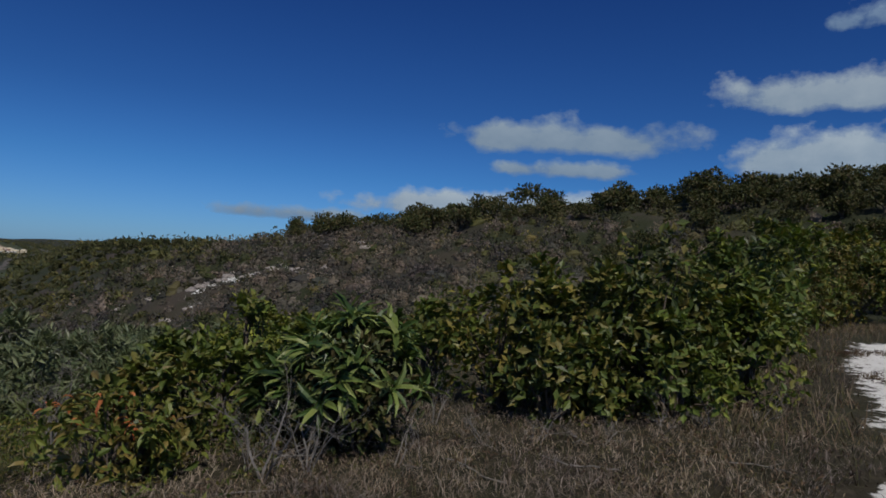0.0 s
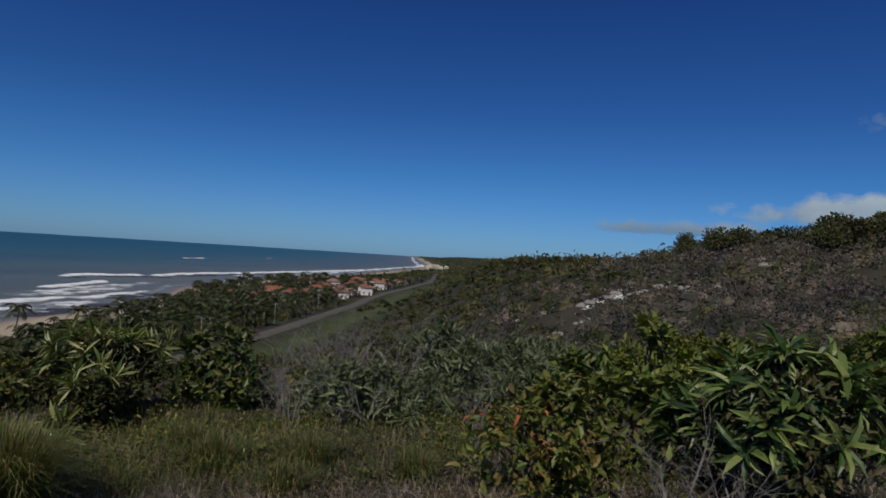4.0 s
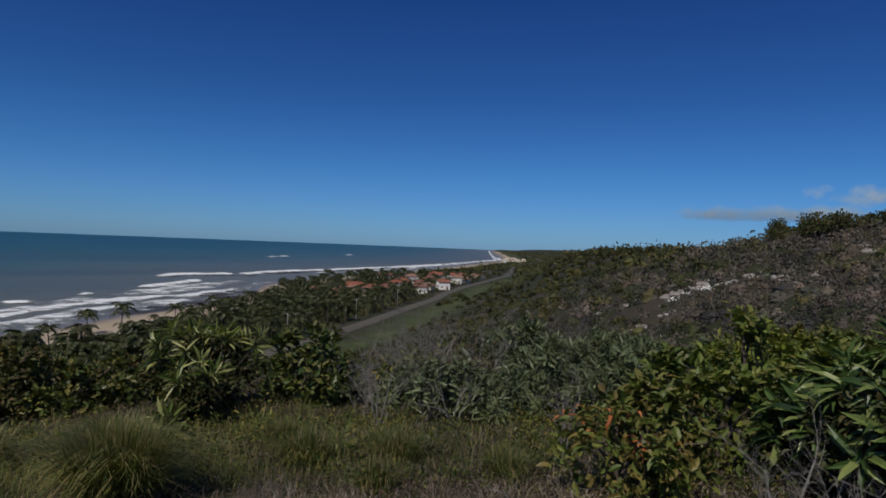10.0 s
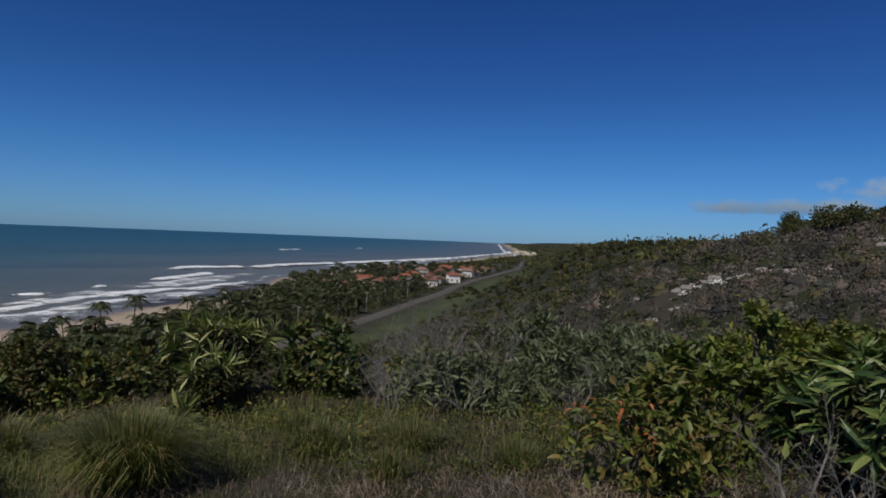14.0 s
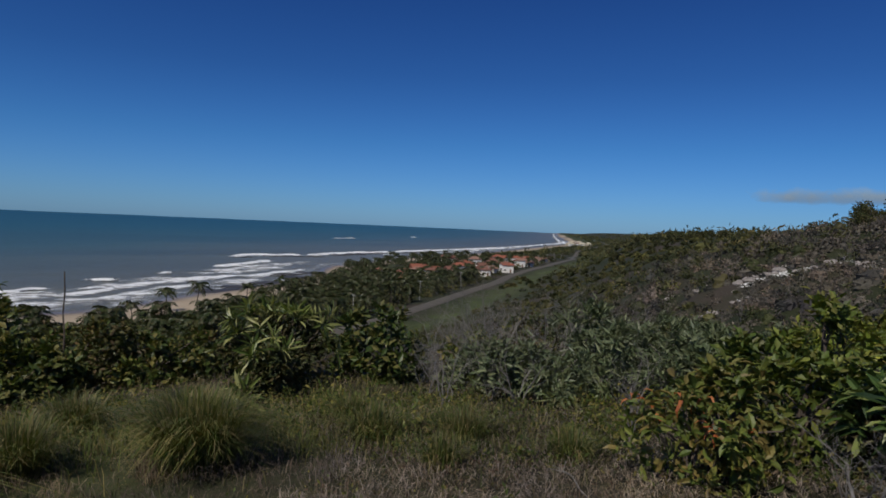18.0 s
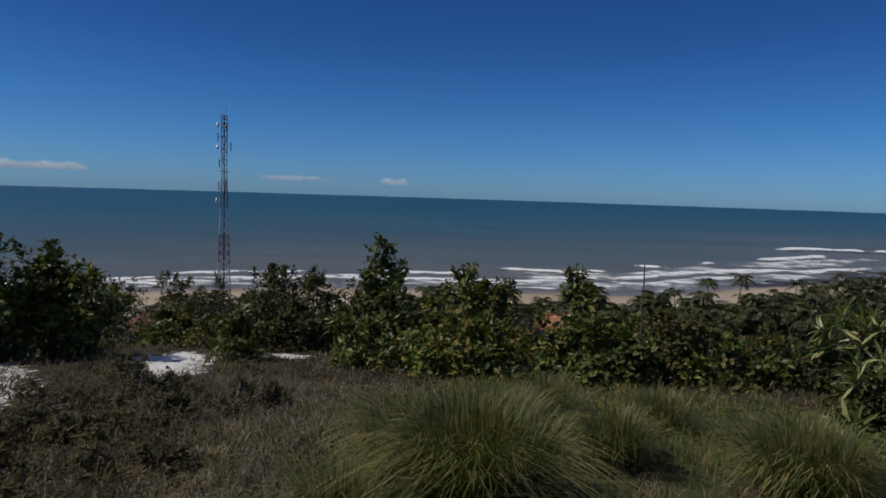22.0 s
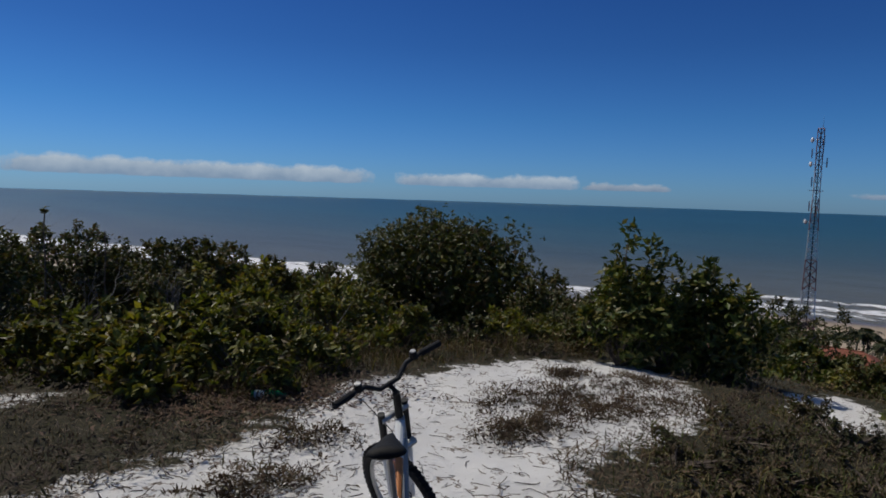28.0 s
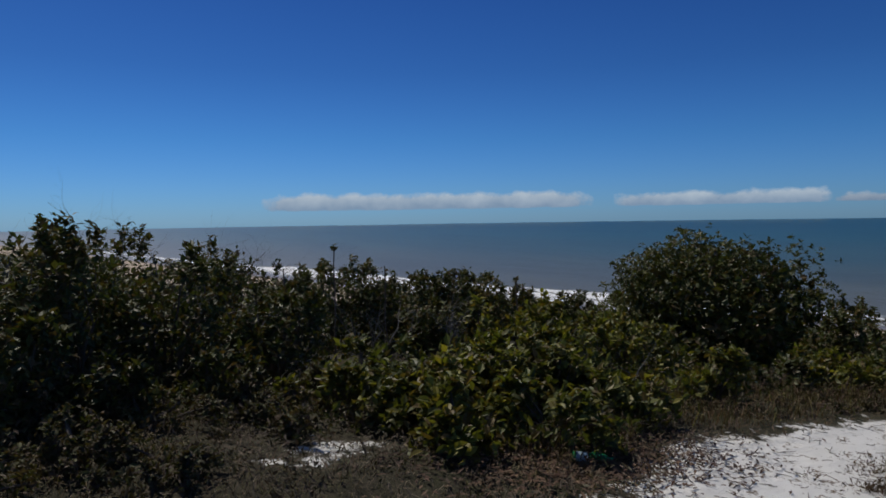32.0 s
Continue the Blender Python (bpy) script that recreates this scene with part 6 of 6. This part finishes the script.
def mast(x, y, top):
    z = gz(x, y) - 0.2
    t = thing("radio_mast", x, y, z, "tall red and white lattice radio mast with antennas", "radio mast", turn=20)
    h = top - z - 1.6
    half = lambda s: np.interp(s, [0, 0.55, 0.72, 1.0], [1.6, 0.85, 0.56, 0.56])
    edges = (0.0, 0.077, 0.203, 0.33, 0.456, 0.58, 0.706, 0.832, 1.0)
    for b, (s0, s1) in enumerate(zip(edges, edges[1:])):
        bm = bmesh.new()
        for k in range(4):
            cx, cy = ((-1, -1), (1, -1), (1, 1), (-1, 1))[k]
            nx, ny = ((-1, -1), (1, -1), (1, 1), (-1, 1))[(k + 1) % 4]
            tube(bm, [(cx * half(s0), cy * half(s0), h * s0), (cx * half(s1), cy * half(s1), h * s1)], 0.10, 5)
            for j in range(3):
                a, c = s0 + (s1 - s0) * j / 3, s0 + (s1 - s0) * (j + 1) / 3
                tube(bm, [(cx * half(a), cy * half(a), h * a), (nx * half(c), ny * half(c), h * c)], 0.052, 4)
                tube(bm, [(nx * half(a), ny * half(a), h * a), (cx * half(c), cy * half(c), h * c)], 0.052, 4)
                tube(bm, [(cx * half(c), cy * half(c), h * c), (nx * half(c), ny * half(c), h * c)], 0.052, 4)
        part("lattice_section", bm, white_paint if b % 2 == 0 else red_paint, t, "white lattice section" if b % 2 == 0 else "red lattice section")
    bm = bmesh.new()
    box(bm, (0.5, 0.2, h), pose(0, 0, h / 2))
    part("cable_ladder", bm, black_cable, t, "dark ladder of cables")
    bm = bmesh.new()
    part("lightning_rod", tube(bm, [(0.3, 0.3, h), (0.3, 0.3, h + 2.4)], [0.05, 0.02], 6), metal_mat, t)
    side = Vector((-0.35, -0.94, 0))
    for k, f in enumerate((0.955, 0.855, 0.615)):
        bm = bmesh.new()
        c = side * (half(f) + 0.9) + Vector((0, 0, h * f))
        bmesh.ops.create_uvsphere(bm, u_segments=14, v_segments=8, radius=0.55, matrix=Matrix.Translation(c) @ Matrix.Diagonal((1, 0.55, 1, 1)))
        dish = part("dish_antenna", bm, white_paint, t, "white drum-shaped dish antenna")
        bm = bmesh.new()
        part("dish_arm", tube(bm, [c, (0, 0, h * f)], 0.05, 5), metal_mat, dish)
    for k, (f, a, d) in enumerate(((0.95, 30, 1.3), (0.92, 150, 1.2), (0.9, 260, 1.3), (0.86, 80, 1.4), (0.80, 200, 1.2), (0.78, 330, 1.9), (0.69, 20, 1.1), (0.66, 170, 1.2), (0.68, 270, 1.1))):
        bm = bmesh.new()
        px, py = d * math.cos(radians(a)), d * math.sin(radians(a))
        part("panel_antenna", box(bm, (0.22, 0.22, 1.9), pose(px, py, h * f), 0.03), grey_plastic, t, "grey upright panel antenna")
        bm = bmesh.new()
        part("antenna_bracket", tube(bm, [(0, 0, h * f), (px, py, h * f)], 0.04, 5), metal_mat, t)
    bm = bmesh.new()
    part("outrigger", tube(bm, [(-1.5, 1.2, h * 0.745), (2.2, -1.4, h * 0.745)], 0.06, 5), metal_mat, t)
    return t


mast(-139.2, -52.5, 18.6)
cabin = thing("equipment_cabin", -136.0, -50.0, gz(-136, -50) - 0.2, "small white equipment cabin at the foot of the mast", "cabin", turn=20)
bm = bmesh.new()
part("wall", box(bm, (4.0, 3.0, 2.8), pose(0, 0, 1.4), 0.03), wall_mats[0], cabin)
bm = bmesh.new()
part("roof", box(bm, (4.5, 3.5, 0.2), pose(0, 0, 2.9), 0.03), white_paint, cabin)

# ---- bicycle on the sand ----
frame_paint = plain("silver_paint", (0.33, 0.33, 0.33), 0.45, 0.0, 0.08, 12)
frame_white = plain("pearl_white_paint", (0.70, 0.72, 0.73), 0.28, 0.0, 0.06, 12)
frame_orange = plain("orange_paint", (0.60, 0.21, 0.06), 0.35, 0.0, 0.12, 14)
rubber = plain("tyre_rubber", (0.018, 0.018, 0.019), 0.75, 0, 0.3, 30, 0.2)
black_metal = plain("black_metal", (0.018, 0.018, 0.018), 0.5, 0.0, 0.2, 20, 0.3)
chrome = plain("chrome", (0.42, 0.42, 0.42), 0.38, 0.6, 0.15, 20)
saddle_vinyl = plain("saddle_vinyl", (0.012, 0.012, 0.012), 0.7, 0, 0.2, 25, 0.2)


def ring_mesh(bm, c, radius, thick, wide, seg=40, sec=10, m=Matrix()):
    rings = []
    for k in range(seg):
        a = 2 * math.pi * k / seg
        rings.append([bm.verts.new(m @ Vector((c[0] + (radius + thick * math.cos(b)) * math.cos(a), wide * math.sin(b), c[1] + (radius + thick * math.cos(b)) * math.sin(a))))
                      for b in (2 * math.pi * j / sec for j in range(sec))])
    for k in range(seg):
        p, q = rings[k], rings[(k + 1) % seg]
        for j in range(sec):
            bm.faces.new((p[j], q[j], q[(j + 1) % sec], p[(j + 1) % sec]))
    return bm


def wheel(bike, name, c, m):
    bm = bmesh.new()
    w = part(name, ring_mesh(bm, c, 0.302, 0.031, 0.028, m=m), rubber, bike, "knobbly black tyre")
    bm = bmesh.new()
    for k in range(64):                     # tread blocks
        a = 2 * math.pi * k / 64
        for s in (-1, 1):
            box(bm, (0.014, 0.016, 0.012), m @ Matrix.Translation((c[0] + 0.331 * math.cos(a + 0.02 * s), 0.011 * s, c[1] + 0.331 * math.sin(a + 0.02 * s))) @ Matrix.Rotation(-a + math.pi / 2, 4, "Y"))
    part("tread", bm, rubber, w)
    bm = bmesh.new()
    part("rim", ring_mesh(bm, c, 0.268, 0.012, 0.013, sec=6, m=m), chrome, w, "bright metal rim")
    bm = bmesh.new()
    part("hub", tube(bm, [m @ Vector((c[0], -0.05, c[1])), m @ Vector((c[0], 0.05, c[1]))], 0.022, 10), black_metal, w)
    for k in range(28):
        a, s = 2 * math.pi * k / 28, (-1) ** k
        bm = bmesh.new()
        part("spoke", tube(bm, [m @ Vector((c[0] + 0.02 * math.cos(a + s), 0.03 * s, c[1] + 0.02 * math.sin(a + s))), m @ Vector((c[0] + 0.26 * math.cos(a), 0, c[1] + 0.26 * math.sin(a)))], 0.0014, 4), chrome, w)


def bicycle(x, y, turn, lean, steer):
    t = thing("bicycle", x, y, gz(x, y) - 0.015, "mountain bike with white and orange frame parked on sand", "bicycle")
    t.matrix_basis = pose(x, y, gz(x, y) - 0.015, -lean, 0, turn)
    R = 0.333
    hub_r, hub_f = Vector((0, 0, R)), Vector((1.06, 0, R))
    head_top, head_low = Vector((0.785, 0, 0.885)), Vector((0.84, 0, 0.735))
    crank = Vector((0.42, 0, 0.30))
    seat_lug = Vector((0.27, 0, 0.66))
    axis = (head_top - head_low).normalized()
    S = Matrix.Translation(head_low) @ Matrix.Rotation(radians(steer), 4, axis) @ Matrix.Translation(-head_low)

    def bar(name, pts, rad, mat, label="", parent=None, m=None, sides=10):
        b = bmesh.new()
        return part(name, tube(b, [(m @ Vector(p)) if m else Vector(p) for p in pts], rad, sides), mat, parent or t, label)

    frame = bar("frame", [head_low, head_top], 0.026, frame_paint, "silver head tube")
    mid = seat_lug.lerp(head_top - axis * 0.03, 0.52)
    bar("top_tube", [head_top - axis * 0.03, mid + Vector((0, 0, -0.005))], [0.026, 0.024], frame_white, "white top tube", frame)
    bar("top_tube_band", [mid + Vector((0.0, 0, -0.005)), seat_lug + Vector((0.02, 0, -0.03))], [0.0245, 0.021], frame_orange, "orange end of the top tube", frame)
    bar("down_tube", [head_low + axis * 0.02, crank + Vector((0.03, 0, 0.03))], 0.028, frame_paint, "silver down tube", frame)
    bar("seat_tube", [crank, seat_lug + Vector((-0.012, 0, 0.05))], 0.019, frame_white, "", frame)
    for s in (-1, 1):
        bar("seat_stay", [seat_lug + Vector((0, 0.02 * s, 0)), hub_r + Vector((0.02, 0.07 * s, 0.02))], 0.010, frame_white, "", frame)
        bar("chain_stay", [crank + Vector((-0.02, 0.03 * s, 0)), hub_r + Vector((0.02, 0.07 * s, -0.01))], 0.011, frame_paint, "", frame)
    # fork with two crowns, turned with the bar
    fork = bar("fork_crown", [head_low + Vector((0.03, -0.085, -0.05)), head_low + Vector((0.03, 0.085, -0.05))], 0.022, chrome, "bright fork crown", m=S)
    bar("upper_crown", [head_top + Vector((0.035, -0.085, 0.01)), head_top + Vector((0.035, 0.085, 0.01))], 0.016, chrome, "bright upper crown", fork, S)
    for s in (-1, 1):
        top, low = head_top + Vector((0.035, 0.075 * s, 0.045)), head_low + Vector((0.075, 0.075 * s, -0.06))
        bar("stanchion", [top, low], 0.019, black_metal, "black fork stanchion", fork, S)
        bar("fork_leg", [low + Vector((-0.005, 0, 0.03)), hub_f + Vector((0, 0.065 * s, -0.01))], [0.023, 0.017], frame_white, "white fork leg", fork, S)
    wheel(t, "front_wheel", (hub_f.x, hub_f.z), S)
    wheel(t, "rear_wheel", (hub_r.x, hub_r.z), Matrix())
    # stem and riser bar
    clamp = head_top + axis * 0.192 + Vector((0.05, 0, 0.0))
    stem = bar("stem", [head_top, head_top + axis * 0.14, clamp], [0.021, 0.02, 0.019], black_metal, "black stem", m=S)
    pts = [clamp + Vector((0, 0, 0))] + [clamp + Vector(v) for v in ((0, 0.06, 0.0), (0.0, 0.13, 0.05), (-0.015, 0.20, 0.06), (-0.045, 0.33, 0.065))]
    both = [Vector((p.x, -(p.y), p.z)) for p in reversed(pts[1:])] + pts
    hbar = bar("handlebar", both, 0.0125, black_metal, "black riser handlebar", m=S)
    bar("clamp_bolt", [clamp + Vector((0.02, -0.02, 0.02)), clamp + Vector((0.03, -0.02, 0.03))], 0.006, chrome, "", stem, S)
    for s in (-1, 1):
        e = clamp + Vector((-0.045, 0.335 * s, 0.065))
        i0 = clamp + Vector((-0.022, 0.215 * s, 0.061))
        bar("grip", [i0, i0.lerp(e, 0.1), e], [0.016, 0.0175, 0.017], rubber, "black rubber grip", hbar, S)
        k0 = clamp + Vector((-0.012, 0.175 * s, 0.055))
        bar("shifter", [k0 + Vector((0.0, 0, 0.0)), k0 + Vector((-0.01, 0.0, 0.035))], [0.022, 0.019], black_metal, "black gear shifter", hbar, S)
        bar("shifter_cap", [k0 + Vector((-0.01, 0.0, 0.035)), k0 + Vector((-0.012, 0.0, 0.041))], 0.016, chrome, "bright shifter cap", hbar, S)
        bar("brake_lever", [k0 + Vector((0.03, 0, -0.005)), k0 + Vector((0.06, 0.05 * s, -0.02)), k0 + Vector((0.045, 0.14 * s, -0.03))], [0.01, 0.007, 0.006], black_metal, "black brake lever", hbar, S)
        mid2 = Vector((clamp.x + 0.13, 0.10 * s, clamp.z - 0.06))
        bar("cable", [k0 + Vector((0.03, -0.01 * s, 0)), mid2 + Vector((-0.02, 0.04 * s, 0.05)), mid2, Vector((head_top.x + 0.07, 0.03 * s, head_top.z - 0.08)), Vector((head_low.x + 0.06, 0.02 * s, head_low.z))], 0.0028, black_cable, "black looping cable", hbar, S, 5)
    # saddle
    bar("seat_post", [seat_lug, seat_lug + Vector((-0.06, 0, 0.262))], 0.014, chrome, "bright seat post")
    bm = bmesh.new()
    sect = []
    c = seat_lug + Vector((-0.06, 0, 0.30))
    for f, w, h in ((-0.14, 0.05, 0.01), (-0.12, 0.078, 0.028), (-0.07, 0.082, 0.034), (-0.01, 0.06, 0.03), (0.05, 0.034, 0.026), (0.10, 0.024, 0.022), (0.135, 0.016, 0.012)):
        sect.append([bm.verts.new((c.x + f, c.y + w * math.cos(a), c.z + h * math.sin(a) * (1 if math.sin(a) > 0 else 0.7) + (0.012 if f < -0.1 else 0) - 0.008 * (f > 0.09))) for a in (2 * math.pi * j / 14 for j in range(14))])
    for a, b in zip(sect, sect[1:]):
        for j in range(14):
            bm.faces.new((a[j], a[(j + 1) % 14], b[(j + 1) % 14], b[j]))
    bm.faces.new(sect[0][::-1]), bm.faces.new(sect[-1])
    for face in bm.faces:
        face.smooth = True
    seat = part("saddle", bm, saddle_vinyl, t, "black padded saddle")
    for s in (-1, 1):
        bar("saddle_rail", [c + Vector((-0.1, 0.03 * s, -0.02)), c + Vector((-0.03, 0.022 * s, -0.045)), c + Vector((0.08, 0.012 * s, -0.02))], 0.0035, chrome, "", seat, None, 6)
    # crank, pedals, stand
    bar("chainring", [crank + Vector((0, -0.05, 0)), crank + Vector((0, -0.056, 0))], 0.085, black_metal, "black chainring", sides=28)
    bar("chain", [hub_r + Vector((0, -0.052, 0.035)), crank + Vector((0, -0.053, 0.085))], 0.004, black_metal, sides=5)
    for s, a in ((-1, 0.5), (1, 0.5 + math.pi)):
        d = Vector((math.cos(a), 0, math.sin(a))) * 0.17
        arm = bar("crank_arm", [crank + Vector((0, 0.065 * s, 0)), crank + Vector((0, 0.075 * s, 0)) + d], 0.011, black_metal)
        bm = bmesh.new()
        part("pedal", box(bm, (0.09, 0.09, 0.022), Matrix.Translation(crank + d + Vector((0, 0.125 * s, 0))), 0.005), black_metal, arm)
    bar("kickstand", [hub_r + Vector((0.12, 0.05, 0.0)), Vector((0.20, 0.19, -0.0))], 0.008, black_metal, "black kickstand")
    # rear mudguard close under the saddle
    bm = bmesh.new()
    arc = [(hub_r.x + 0.36 * math.cos(a), hub_r.z + 0.36 * math.sin(a)) for a in np.linspace(0.9, 2.5, 12)]
    top = [[bm.verts.new((px * q + hub_r.x * (1 - q), w, pz * q + hub_r.z * (1 - q))) for w in (-0.03, 0.03)] for q in (1.0, 1.012) for px, pz in arc]
    for o in (0, 12):
        for k in range(11):
            bm.faces.new((top[o + k][0], top[o + k][1], top[o + k + 1][1], top[o + k + 1][0]))
    part("mudguard", bm, black_metal, t, "black rear mudguard")
    return t


bicycle(-3.014, -3.544, 230.5, 6.4, 42.4)

# ---- bottle ----
n = Nodes("green_plastic")
n.bsdf.inputs["Transmission Weight"].default_value = 0.55
n.bsdf.inputs["IOR"].default_value = 1.35
green_pet = n.done(n.ramp(n.noise(20, 3), [(0.3, (0.03, 0.34, 0.12)), (0.7, (0.06, 0.50, 0.20))]), 0.15)
bottle = thing("bottle", -4.29, -7.62, gz(-4.29, -7.62) + 0.045, "empty green plastic bottle lying on dry litter", "bottle", turn=146)
bm = bmesh.new()
part("body", tube(bm, [(-0.16, 0, 0), (-0.155, 0, 0), (-0.05, 0, 0), (0.05, 0, 0), (0.10, 0, 0), (0.14, 0, 0.0), (0.165, 0, 0)], [0.03, 0.045, 0.043, 0.045, 0.04, 0.02, 0.015], 16), green_pet, bottle)
# label band whose blue-white colour paints the glint on the bottle
bm = bmesh.new()
part("bottle_label", tube(bm, [(-0.13, 0, 0), (-0.03, 0, 0)], 0.0465, 16), plain("glint_label", (0.55, 0.68, 0.72), 0.3, 0, 0.15, 30), bottle, "pale label with a light-blue glint in its colour")
bm = bmesh.new()
part("cap", tube(bm, [(0.163, 0, 0), (0.185, 0, 0)], 0.0165, 12), green_pet, bottle)
# litter under it
x, y = -4.24 + rng.normal(0, 0.75, 2600), -7.52 + rng.normal(0, 0.30, 2600)
litter = part("leaf_litter", mesh_of("leaf_litter", *leaf2_arrays(np.stack([x, y, ground_z(x, y) + rng.uniform(0.004, 0.05, 2600)], 1), rng.normal(0, 1, (2600, 3)) * np.array([1, 1, 0.3]), np.tile([0.1, 0, 1.0], (2600, 1)), rng.uniform(0.04, 0.10, 2600), 0.025)),
              leafy("leaf_litter", [(0.10, 0.05, 0.035), (0.15, 0.085, 0.06), (0.08, 0.04, 0.03), (0.20, 0.13, 0.09), (0.12, 0.07, 0.05), (0.06, 0.04, 0.03)], 0.8, 0.05))
tagged(litter, "red-brown dead leaves lying along the sand", "leaf litter", kind="stuff")


# ---- clouds ----
def cloud_material(name, stretch, cover, glow, seed, soft=0.16):
    n = Nodes(name)
    xyz = n.node("CombineXYZ")
    n.link(n.math("MULTIPLY", n.attr("across"), stretch[0]), xyz.inputs[0])
    n.link(n.math("MULTIPLY", n.attr("upward"), stretch[1]), xyz.inputs[1])
    xyz.inputs[2].default_value = seed
    noi = n.node("TexNoise", Scale=1.0, Detail=8.0, Roughness=0.58)
    n.link(xyz.outputs[0], noi.inputs["Vector"])
    body = n.math("ADD", noi.outputs["Fac"], n.math("SUBTRACT", n.attr("body"), cover))
    alpha = n.ramp(body, [(0.5 - soft, (0, 0, 0)), (0.5 + soft, (1, 1, 1))])
    shade = n.ramp(n.math("ADD", n.math("MULTIPLY", n.attr("upward"), 0.7), n.math("MULTIPLY", noi.outputs["Fac"], 0.6)), [(0.35, tuple(g * k for g, k in zip(glow, (0.5, 0.6, 0.72)))), (0.85, glow)])
    em = n.node("Emission", Strength=1.0)
    n.link(shade, em.inputs["Color"])
    tr = n.node("BsdfTransparent")
    m = n.node("MixShader")
    n.link(alpha, m.inputs[0])
    n.link(tr.outputs[0], m.inputs[1])
    n.link(em.outputs[0], m.inputs[2])
    n.link(m.outputs[0], n.out.inputs["Surface"])
    return n.mat


def cloud(a0, a1, e0, e1, stretch, cover, seed, glow=(0.72, 0.78, 0.86), flat=0.25, soft=0.13, far=4750, ends=0.25):
    """A sheet of cloud far behind the hills, thick in its middle and ragged at the rim."""
    m, k = 50, 14
    aa, ee = np.meshgrid(np.radians(np.linspace(a0, a1, m)), np.linspace(e0, e1, k), indexing="ij")
    fx, fy = np.meshgrid(np.linspace(0, 1, m), np.linspace(0, 1, k), indexing="ij")
    v = np.stack([-np.sin(aa) * far, np.cos(aa) * far, 1.65 + far * np.tan(np.radians(ee))], -1).reshape(-1, 3)
    i, j = np.meshgrid(np.arange(m - 1), np.arange(k - 1), indexing="ij")
    f = np.stack([i * k + j, (i + 1) * k + j, (i + 1) * k + j + 1, i * k + j + 1], -1).reshape(-1, 4)
    rim = np.clip(np.minimum(fx, 1 - fx) / ends, 0, 1) ** 0.6 * np.clip(fy / flat, 0, 1) * np.clip((1 - fy) / 0.55, 0, 1)
    ob = part("backdrop", mesh_of("backdrop", v, f, True, [("across", fx.ravel()), ("upward", fy.ravel()), ("body", rim.ravel() * 0.75)]), cloud_material("cloud", stretch, cover, glow, seed, soft))
    ob.visible_shadow = False
    tagged(ob, "white cumulus cloud low over the horizon", "cloud", kind="structure")


cloud(-20.0, -39.0, 12.0, 18.5, (5, 2.2), 0.56, 1.0, (0.42, 0.50, 0.58), 0.3)
cloud(4.5, -25.5, 8.6, 15.6, (7, 2.4), 0.60, 2.3, (0.34, 0.43, 0.53), 0.3)
cloud(-2.0, -18.0, 7.0, 10.6, (5, 1.6), 0.56, 3.1, (0.30, 0.40, 0.52), 0.4)
cloud(14.0, -30.0, 3.0, 7.9, (14, 2.0), 0.52, 4.7, (0.44, 0.53, 0.62), 0.3)
cloud(-22.0, -42.0, 7.0, 14.0, (6, 3), 0.46, 5.2, (0.44, 0.53, 0.62), 0.3)
cloud(-28.0, -38.0, 18.0, 21.8, (4, 2), 0.62, 6.4, (0.22, 0.32, 0.48), 0.3)
cloud(22.0, 4.0, 2.4, 4.7, (9, 1.6), 0.57, 7.7, (0.30, 0.40, 0.51), 0.25, 0.2)
cloud(176.0, 146.0, 0.75, 2.75, (16, 1.3), 0.40, 8.1, (0.50, 0.60, 0.71), 0.12, 0.14, 4750, 0.1)
cloud(145.0, 128.0, 0.75, 2.35, (10, 1.3), 0.42, 9.4, (0.50, 0.60, 0.71), 0.12, 0.14, 4750, 0.1)
cloud(128.5, 120.5, 0.8, 1.75, (6, 1.3), 0.45, 10.2, (0.42, 0.50, 0.60), 0.15, 0.16, 4750, 0.15)
cloud(108.5, 101.5, 0.6, 1.35, (6, 1.4), 0.52, 11.6, (0.36, 0.46, 0.58), 0.2, 0.18)
cloud(97.8, 95.0, 0.5, 1.45, (3, 1.5), 0.50, 12.9, (0.40, 0.50, 0.62), 0.2, 0.16)
